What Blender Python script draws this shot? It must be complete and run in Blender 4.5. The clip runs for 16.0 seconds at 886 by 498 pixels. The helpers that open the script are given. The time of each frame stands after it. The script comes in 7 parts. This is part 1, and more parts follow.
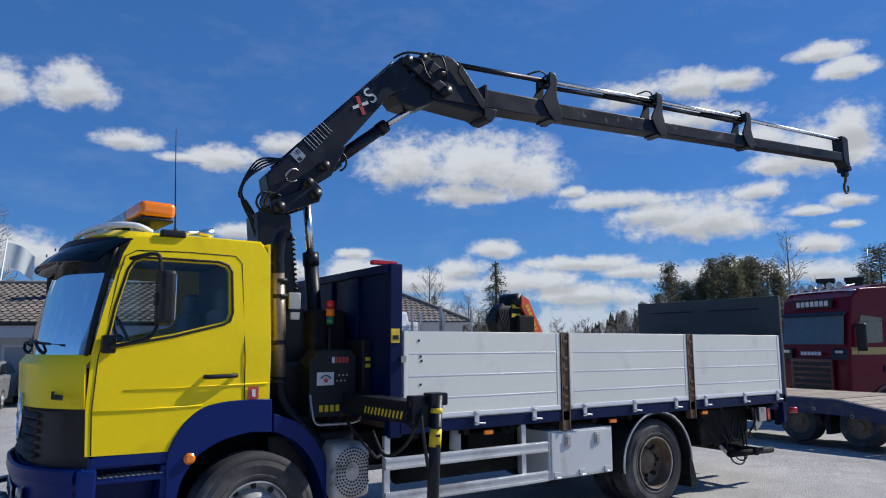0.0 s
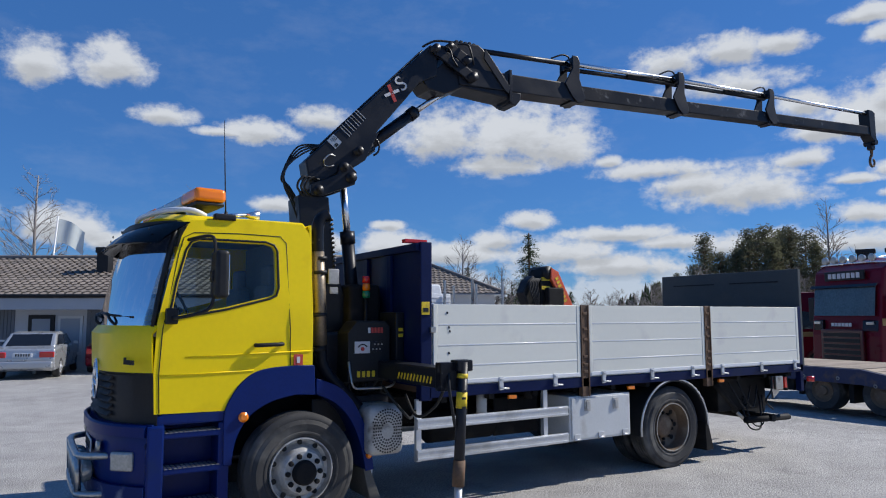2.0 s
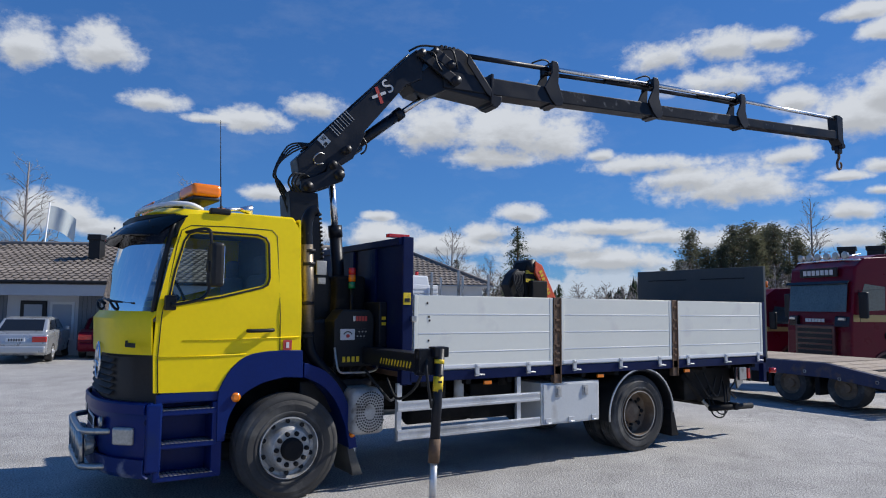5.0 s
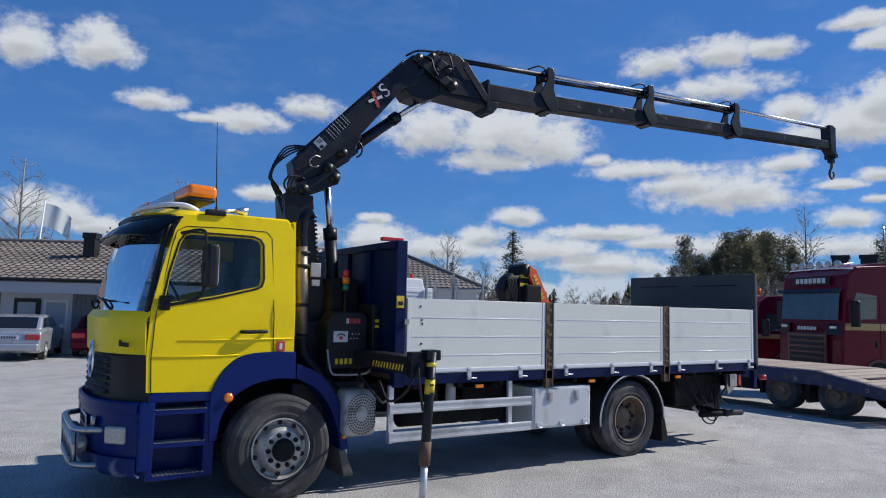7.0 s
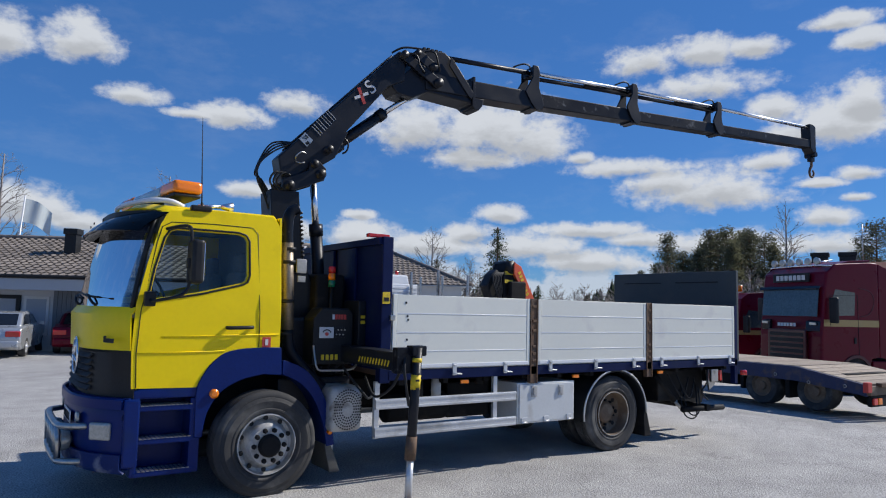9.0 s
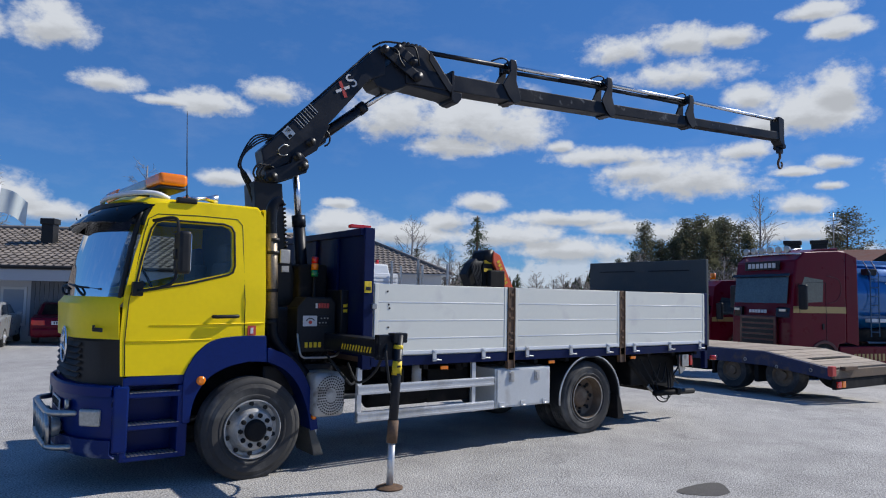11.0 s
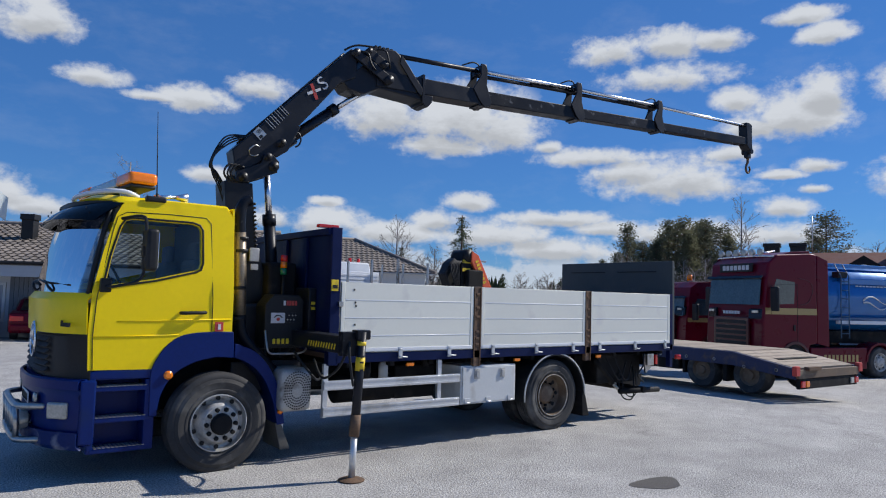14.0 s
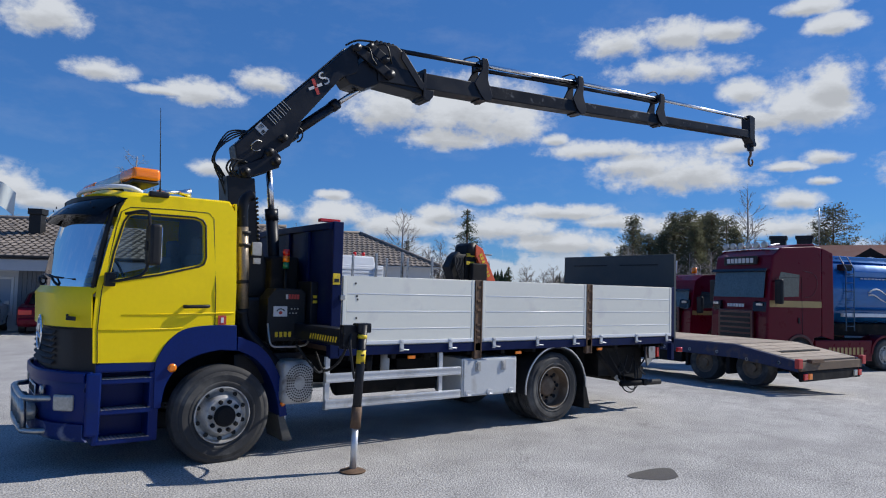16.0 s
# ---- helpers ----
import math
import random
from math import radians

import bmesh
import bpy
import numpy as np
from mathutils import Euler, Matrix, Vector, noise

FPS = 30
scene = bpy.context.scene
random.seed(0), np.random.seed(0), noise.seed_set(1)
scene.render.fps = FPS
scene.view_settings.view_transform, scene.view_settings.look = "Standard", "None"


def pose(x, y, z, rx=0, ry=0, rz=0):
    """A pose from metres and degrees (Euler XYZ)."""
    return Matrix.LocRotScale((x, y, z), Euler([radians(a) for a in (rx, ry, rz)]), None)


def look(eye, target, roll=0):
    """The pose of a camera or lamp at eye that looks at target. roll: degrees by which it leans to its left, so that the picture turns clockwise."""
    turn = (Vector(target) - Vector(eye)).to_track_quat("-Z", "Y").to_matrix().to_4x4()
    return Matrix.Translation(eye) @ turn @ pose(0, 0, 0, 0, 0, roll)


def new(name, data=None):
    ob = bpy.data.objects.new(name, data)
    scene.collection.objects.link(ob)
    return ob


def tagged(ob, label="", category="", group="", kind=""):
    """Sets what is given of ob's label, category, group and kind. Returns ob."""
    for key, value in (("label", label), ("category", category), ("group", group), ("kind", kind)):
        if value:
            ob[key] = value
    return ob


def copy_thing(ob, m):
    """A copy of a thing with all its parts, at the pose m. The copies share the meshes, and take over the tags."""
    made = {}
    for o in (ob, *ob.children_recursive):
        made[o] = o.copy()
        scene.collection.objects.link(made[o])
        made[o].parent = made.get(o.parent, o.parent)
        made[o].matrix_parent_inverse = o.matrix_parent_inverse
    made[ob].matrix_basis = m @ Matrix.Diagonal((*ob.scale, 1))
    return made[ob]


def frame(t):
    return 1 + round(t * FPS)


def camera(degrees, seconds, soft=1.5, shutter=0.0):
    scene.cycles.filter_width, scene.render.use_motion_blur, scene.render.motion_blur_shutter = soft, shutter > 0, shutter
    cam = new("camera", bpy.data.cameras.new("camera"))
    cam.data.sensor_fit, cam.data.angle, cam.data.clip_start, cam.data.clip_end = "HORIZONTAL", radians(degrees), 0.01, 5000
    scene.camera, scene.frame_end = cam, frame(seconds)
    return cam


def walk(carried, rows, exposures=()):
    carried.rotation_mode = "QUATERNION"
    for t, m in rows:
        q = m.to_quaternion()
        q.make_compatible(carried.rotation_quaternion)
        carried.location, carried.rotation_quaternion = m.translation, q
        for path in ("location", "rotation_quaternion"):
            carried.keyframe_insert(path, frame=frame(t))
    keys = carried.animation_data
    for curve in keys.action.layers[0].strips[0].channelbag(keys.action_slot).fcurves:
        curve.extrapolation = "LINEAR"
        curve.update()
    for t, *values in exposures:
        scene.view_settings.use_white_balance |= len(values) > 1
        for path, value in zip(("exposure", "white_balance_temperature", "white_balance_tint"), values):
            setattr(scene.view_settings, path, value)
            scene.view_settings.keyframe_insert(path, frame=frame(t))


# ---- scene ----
cam = camera(65.6, 16.0, soft=1.1)
PATH = [
    (0, (0.218, 0.692, 1.898), (1.33, 2.331, 2.175), -0.1),
    (0.5, (0.221, 0.543, 1.916), (1.304, 2.206, 2.164), -0.1),
    (1, (0.108, 0.423, 1.895), (1.168, 2.104, 2.122), -0.1),
    (1.5, (-0.002, 0.292, 1.902), (1.04, 1.987, 2.107), -0.1),
    (2, (-0.014, 0.203, 1.904), (1.02, 1.904, 2.099), -0.1),
    (2.5, (0.047, 0.051, 1.908), (1.076, 1.757, 2.092), -0.1),
    (3, (0.058, -0.08, 1.911), (1.089, 1.625, 2.09), -0.1),
    (3.5, (-0.021, -0.137, 1.905), (1.02, 1.563, 2.077), -0.0),
    (4, (-0.18, -0.199, 1.892), (0.871, 1.494, 2.061), 0.1),
    (6.5, (-0.187, -0.311, 1.902), (0.877, 1.374, 2.076), 1.4),
    (7, (-0.194, -0.331, 1.903), (0.874, 1.35, 2.081), 1.4),
    (7.5, (-0.197, -0.35, 1.895), (0.876, 1.328, 2.078), 1.3),
    (8, (-0.203, -0.36, 1.907), (0.877, 1.313, 2.087), 1.4),
    (8.5, (-0.203, -0.368, 1.906), (0.886, 1.3, 2.082), 1.4),
    (9, (-0.227, -0.359, 1.894), (0.879, 1.298, 2.064), 1.4),
    (11.5, (-0.419, -0.608, 1.894), (0.748, 1.011, 2.027), 1.1),
    (12, (-0.463, -0.641, 1.909), (0.714, 0.97, 2.041), 1.1),
    (12.5, (-0.42, -0.728, 1.905), (0.762, 0.879, 2.048), 1.1),
    (13, (-0.356, -0.806, 1.9), (0.825, 0.801, 2.05), 1.3),
    (13.5, (-0.294, -0.872, 1.906), (0.886, 0.736, 2.052), 1.5),
    (14, (-0.283, -0.888, 1.894), (0.903, 0.717, 2.031), 1.6),
    (14.5, (-0.335, -0.87, 1.897), (0.859, 0.73, 2.02), 1.8),
    (15, (-0.33, -0.888, 1.899), (0.867, 0.71, 2.014), 1.8),
    (15.5, (-0.305, -0.92, 1.892), (0.884, 0.683, 2.008), 1.7),
    (16, (-0.267, -0.983, 1.898), (0.905, 0.633, 2.015), 1.5),
]
walk(cam, [(t, look(eye, target, roll)) for t, eye, target, roll in PATH])

# ---- sky, sun, exposure ----
SUN = Vector((1.72, -0.43, 1.47)).normalized()
lamp = bpy.data.lights.new("sun", "SUN")
lamp.energy, lamp.angle, lamp.color = 5.1, radians(0.6), (1.0, 0.955, 0.89)
new("sun", lamp).matrix_basis = look(SUN * 50, (0, 0, 0))

# azimuth, height, half width and half height of each cumulus cloud, in degrees
CLOUDS = [
    (90.2, 17.9, 1.9, 1.7), (85.1, 18.6, 2.2, 1.6), (81.2, 15.4, 1.8, 0.7), (73.9, 14.7, 2.5, 1.1), (76.8, 14.5, 1.9, 0.3),
    (69.0, 16.0, 2.2, 1.0), (58.5, 14.7, 3.6, 2.2), (52.3, 14.6, 4.8, 2.6), (48.5, 13.5, 2.9, 1.5), (53.7, 12.5, 3.6, 1.0),
    (45.0, 12.4, 0.9, 0.5), (39.9, 19.6, 2.6, 1.2), (35.3, 20.0, 2.6, 1.1), (31.8, 20.0, 2.2, 0.8), (35.4, 17.4, 4.0, 1.0), (30.2, 15.5, 1.4, 0.9),
    (26.3, 14.0, 3.0, 2.0), (24.4, 15.4, 1.5, 1.6), (29.3, 13.3, 2.3, 0.7), (26.0, 20.9, 2.1, 0.6), (24.3, 19.4, 1.5, 0.7), (41.2, 11.5, 3.8, 0.7),
    (34.8, 9.5, 4.9, 1.6), (38.6, 10.3, 2.6, 1.0), (30.6, 11.5, 1.8, 0.7), (51.5, 7.8, 1.7, 0.7), (72.5, 9.0, 1.9, 0.6), (63.3, 7.5, 1.0, 0.4),
    (63.5, 5.7, 2.9, 1.1), (58.0, 5.1, 3.8, 1.0), (54.1, 6.2, 1.9, 0.9), (48.9, 5.1, 4.2, 1.1), (44.3, 4.0, 4.9, 1.0), (44.1, 6.5, 4.0, 0.6),
    (39.9, 5.8, 2.6, 0.6), (88.2, 6.5, 3.0, 1.3), (84.3, 5.6, 2.2, 0.8), (24.8, 10.3, 1.1, 0.5), (27.5, 9.7, 1.5, 0.3), (27.0, 7.3, 1.6, 0.7),
    (25.1, 8.6, 0.8, 0.3), (67.7, 5.8, 1.8, 0.9), (34.1, 5.3, 4.8, 1.0), (27.3, 5.2, 3.2, 0.8), (95.8, 17.2, 2.7, 1.2),
    (95.0, 7.4, 2.7, 1.3), (18.1, 15.5, 2.6, 1.2), (18.4, 9.0, 2.6, 1.3), (15.2, 18.0, 2.4, 1.2),
]
world = bpy.data.worlds.new("sky")
scene.world = world
world.use_nodes = True
wt = world.node_tree
wt.nodes.clear()


def wn(kind, **kw):
    n = wt.nodes.new("ShaderNode" + kind)
    for k, v in kw.items():
        n.inputs[k].default_value = v
    return n


def wmath(op, a, b=None, c=None, clamp=False):
    n = wt.nodes.new("ShaderNodeMath")
    n.operation, n.use_clamp = op, clamp
    for i, v in enumerate((a, b, c)):
        if v is None:
            continue
        if isinstance(v, (int, float)):
            n.inputs[i].default_value = v
        else:
            wt.links.new(v, n.inputs[i])
    return n.outputs[0]


sky = wt.nodes.new("ShaderNodeTexSky")
sky.sky_type, sky.sun_disc = "NISHITA", False
sky.sun_elevation, sky.sun_rotation = math.asin(SUN.z), math.atan2(SUN.x, SUN.y)
sky.air_density, sky.dust_density, sky.ozone_density = 1.0, 0.0, 1.6
coord = wt.nodes.new("ShaderNodeTexCoord")
sep = wt.nodes.new("ShaderNodeSeparateXYZ")
wt.links.new(coord.outputs["Generated"], sep.inputs[0])
az = wmath("MULTIPLY", wmath("ARCTAN2", sep.outputs["Y"], sep.outputs["X"]), 57.2958)
el = wmath("MULTIPLY", wmath("ARCSINE", sep.outputs["Z"]), 57.2958)


def sky_noise(scale, detail, stretch=1.0):
    mp = wt.nodes.new("ShaderNodeMapping")
    mp.inputs["Scale"].default_value = (1, 1, stretch)
    wt.links.new(coord.outputs["Generated"], mp.inputs["Vector"])
    n = wn("TexNoise", Scale=scale, Detail=detail, Roughness=0.62)
    wt.links.new(mp.outputs["Vector"], n.inputs["Vector"])
    return n.outputs["Fac"]


billow, fine, wisp = sky_noise(19, 6, 1.5), sky_noise(70, 5, 1.4), sky_noise(9, 6, 2.4)
field = under = None
for a0, e0, aw, eh in CLOUDS:
    aw, eh = 1.18 * aw + 0.15, 1.18 * eh + 0.08
    du = wmath("MULTIPLY_ADD", az, 1 / aw, -a0 / aw)
    dv = wmath("MULTIPLY_ADD", el, 1 / eh, -e0 / eh)
    dv = wmath("MINIMUM", dv, wmath("MULTIPLY", dv, 1.35))
    d2 = wmath("MULTIPLY_ADD", du, du, wmath("MULTIPLY", dv, dv))
    f = wmath("SUBTRACT", 1.0, wmath("SQRT", d2))
    field = f if field is None else wmath("MAXIMUM", field, f)
    # the flat shaded base of the same cloud
    db = wmath("MULTIPLY_ADD", dv, 1.25, 0.75)
    g = wmath("SUBTRACT", 1.0, wmath("SQRT", wmath("MULTIPLY_ADD", du, du, wmath("MULTIPLY", db, db))))
    under = g if under is None else wmath("MAXIMUM", under, g)
rough_edge = wmath("MULTIPLY_ADD", wmath("SUBTRACT", billow, 0.5), 3.3, wmath("MULTIPLY", wmath("SUBTRACT", fine, 0.5), 1.15))
dens = wmath("ADD", wmath("MULTIPLY_ADD", field, 1.7, 0.12), rough_edge)
dens = wmath("MINIMUM", dens, wmath("MULTIPLY_ADD", field, 2.6, 0.75))
soft_edge = wt.nodes.new("ShaderNodeMapRange")
soft_edge.interpolation_type = "SMOOTHSTEP"
soft_edge.inputs["From Min"].default_value, soft_edge.inputs["From Max"].default_value = -0.30, 1.05
wt.links.new(dens, soft_edge.inputs["Value"])
# a low bank near the horizon and thin veils above
bank = wt.nodes.new("ShaderNodeMapRange")
bank.interpolation_type = "SMOOTHSTEP"
bank.inputs["From Min"].default_value, bank.inputs["From Max"].default_value = 0.0, 0.55
wt.links.new(wmath("ADD", wmath("MULTIPLY_ADD", el, -0.30, 1.35), wmath("MULTIPLY", wmath("SUBTRACT", billow, 0.5), 3.0)), bank.inputs["Value"])
veil = wt.nodes.new("ShaderNodeMapRange")
veil.inputs["From Min"].default_value, veil.inputs["From Max"].default_value = 0.5, 0.9
veil.inputs["To Max"].default_value = 0.12
wt.links.new(wisp, veil.inputs["Value"])
mask = wmath("MAXIMUM", soft_edge.outputs["Result"], wmath("MULTIPLY", bank.outputs["Result"], 0.7))
mask = wmath("MAXIMUM", mask, veil.outputs["Result"], clamp=True)
shade = wt.nodes.new("ShaderNodeMapRange")
shade.interpolation_type = "SMOOTHSTEP"
shade.inputs["From Min"].default_value, shade.inputs["From Max"].default_value = -0.1, 0.75
shade.inputs["To Min"].default_value, shade.inputs["To Max"].default_value = 11.6, 8.4
wt.links.new(wmath("MULTIPLY_ADD", wmath("SUBTRACT", sky_noise(26, 4, 2.2), 0.5), 1.3, under), shade.inputs["Value"])
white = wt.nodes.new("ShaderNodeVectorMath")
white.operation = "SCALE"
white.inputs[0].default_value = (0.93, 0.98, 1.06)
wt.links.new(shade.outputs["Result"], white.inputs["Scale"])
mix = wt.nodes.new("ShaderNodeMix")
mix.data_type = "RGBA"
wt.links.new(mask, mix.inputs["Factor"])
deep = wt.nodes.new("ShaderNodeVectorMath")
deep.operation = "MULTIPLY"
deep.inputs[1].default_value = (0.55, 1.08, 1.86)
wt.links.new(sky.outputs["Color"], deep.inputs[0])
even = wt.nodes.new("ShaderNodeMix")
even.data_type = "RGBA"
even.inputs["Factor"].default_value = 0.5
even.inputs["B"].default_value = (0.80, 2.80, 7.7, 1)
wt.links.new(deep.outputs["Vector"], even.inputs["A"])
wt.links.new(even.outputs["Result"], mix.inputs["A"])
wt.links.new(white.outputs["Vector"], mix.inputs["B"])
back = wn("Background", Strength=0.062)
wt.links.new(mix.outputs["Result"], back.inputs["Color"])
out = wt.nodes.new("ShaderNodeOutputWorld")
wt.links.new(back.outputs[0], out.inputs["Surface"])
scene.view_settings.exposure = -0.07

# ---- helpers of this scene ----
OFF = {}


def thing(name, at=(0, 0, 0), turn=0, label="", category="", group="", kind="", local=False):
    """An empty at a thing's base; its parts are given in world places, or in its own frame when local."""
    ob = new(name)
    ob.matrix_basis = pose(*at, 0, 0, turn)
    OFF[ob.name] = Vector((0, 0, 0)) if local else Vector(at)
    return tagged(ob, label, category, group, kind)


def part(name, bm, material, parent=None, label="", category="", kind="", group="", angle=38):
    for e in bm.edges:
        e.smooth = not (len(e.link_faces) == 2 and e.calc_face_angle(0) > radians(angle))
    for f in bm.faces:
        f.smooth = f.material_index == 0
        f.material_index = 0
    if parent is not None:
        off = OFF[parent.name]
        bmesh.ops.translate(bm, verts=bm.verts, vec=-off)
    me = bpy.data.meshes.new(name)
    bm.to_mesh(me)
    bm.free()
    me.materials.append(material)
    ob = new(name, me)
    ob.parent = parent
    if parent is not None:
        OFF[ob.name] = off
    else:
        OFF[ob.name] = Vector((0, 0, 0))
    return tagged(ob, label, category, group, kind)


def B():
    return bmesh.new()


def soften(bm, verts, width, seg=2):
    if width > 0:
        vs = set(verts)
        es = [e for e in bm.edges if e.verts[0] in vs and e.verts[1] in vs]
        bmesh.ops.bevel(bm, geom=es, offset=width, segments=seg, profile=0.6, affect="EDGES", clamp_overlap=True, material=0)


def box(bm, x0, x1, y0, y1, z0, z1, bev=0.0, seg=2, m=None):
    r = bmesh.ops.create_cube(bm, size=1)
    vs = r["verts"]
    for f in {f for v in vs for f in v.link_faces}:
        f.material_index = 1
    bmesh.ops.scale(bm, verts=vs, vec=(x1 - x0, y1 - y0, z1 - z0))
    bmesh.ops.translate(bm, verts=vs, vec=((x0 + x1) / 2, (y0 + y1) / 2, (z0 + z1) / 2))
    if m is not None:
        bmesh.ops.transform(bm, matrix=m, verts=vs)
    soften(bm, vs, bev, seg)
    return bm


def prism(bm, pts, y0, y1, bev=0.0, m=None, seg=2):
    """A polygon in x, z, drawn out from y0 to y1."""
    a = [bm.verts.new((x, y0, z)) for x, z in pts]
    b = [bm.verts.new((x, y1, z)) for x, z in pts]
    n = len(pts)
    fs = [bm.faces.new(a), bm.faces.new(b[::-1])]
    for i in range(n):
        fs.append(bm.faces.new((a[i], b[i], b[(i + 1) % n], a[(i + 1) % n])))
    bmesh.ops.recalc_face_normals(bm, faces=fs)
    for f in fs[:2] if n > 16 else fs:
        f.material_index = 1
    if m is not None:
        bmesh.ops.transform(bm, matrix=m, verts=a + b)
    soften(bm, a + b, bev, seg)
    return bm


def tube(bm, pts, r, n=10, r_end=None):
    """A round bar along a line of points, closed at its ends."""
    pts = [Vector(p) for p in pts]
    rings, last = [], None
    for i, p in enumerate(pts):
        d = (pts[min(i + 1, len(pts) - 1)] - pts[max(i - 1, 0)]).normalized()
        side = last - d * last.dot(d) if last is not None else d.orthogonal()
        side.normalize()
        last = side
        up = d.cross(side)
        rr = r if r_end is None else r + (r_end - r) * i / (len(pts) - 1)
        rings.append([bm.verts.new(p + rr * (math.cos(a) * side + math.sin(a) * up)) for a in (2 * math.pi * k / n for k in range(n))])
    for q, w in zip(rings, rings[1:]):
        for k in range(n):
            bm.faces.new((q[k], q[(k + 1) % n], w[(k + 1) % n], w[k]))
    bm.faces.new(rings[0][::-1]), bm.faces.new(rings[-1])
    return bm


def bend(pts, steps=6):
    """A smooth line through points."""
    pts = [Vector(p) for p in pts]
    out = []
    for i in range(len(pts) - 1):
        p0, p1, p2, p3 = pts[max(i - 1, 0)], pts[i], pts[i + 1], pts[min(i + 2, len(pts) - 1)]
        for k in range(steps):
            t = k / steps
            out.append(0.5 * (2 * p1 + (p2 - p0) * t + (2 * p0 - 5 * p1 + 4 * p2 - p3) * t * t + (3 * p1 - p0 - 3 * p2 + p3) * t ** 3))
    return out + [pts[-1]]


def lathe(bm, prof, cx, cz, n=40, y0=0.0, closed=True):
    """Turns (radius, y) points round an axis along y."""
    rings = []
    for r, y in prof:
        rings.append([bm.verts.new((cx + r * math.cos(a), y0 + y, cz + r * math.sin(a))) for a in (2 * math.pi * k / n for k in range(n))])
    for q, w in zip(rings, rings[1:]):
        for k in range(n):
            bm.faces.new((q[k], q[(k + 1) % n], w[(k + 1) % n], w[k]))
    if closed:
        bm.faces.new(rings[0]), bm.faces.new(rings[-1][::-1])
    bmesh.ops.recalc_face_normals(bm, faces=bm.faces)
    return bm


def sheet(bm, fn, us, vs):
    """A grid of faces through fn(u, v)."""
    g = [[bm.verts.new(fn(u, v)) for u in us] for v in vs]
    for a, b in zip(g, g[1:]):
        for i in range(len(us) - 1):
            bm.faces.new((a[i], a[i + 1], b[i + 1], b[i]))
    return bm


def thick(bm, t):
    bmesh.ops.recalc_face_normals(bm, faces=bm.faces)
    bmesh.ops.solidify(bm, geom=bm.faces[:], thickness=t)
    return bm


def lettering(text, size, m, depth=0.002):
    """Raised letters with their baseline along x and their face towards -y, centred on m."""
    cu = bpy.data.curves.new("letters", "FONT")
    cu.body, cu.size, cu.extrude, cu.align_x, cu.align_y = text, size, depth, "CENTER", "CENTER"
    ob = bpy.data.objects.new("letters", cu)
    me = bpy.data.meshes.new_from_object(ob)
    bm = bmesh.new()
    bm.from_mesh(me)
    bpy.data.objects.remove(ob), bpy.data.meshes.remove(me), bpy.data.curves.remove(cu)
    bmesh.ops.transform(bm, matrix=m @ Matrix.Rotation(radians(90), 4, "X"), verts=bm.verts)
    for f in bm.faces:
        f.material_index = 1
    return bm


def steps(a, b, n):
    return [a + (b - a) * i / n for i in range(n + 1)]


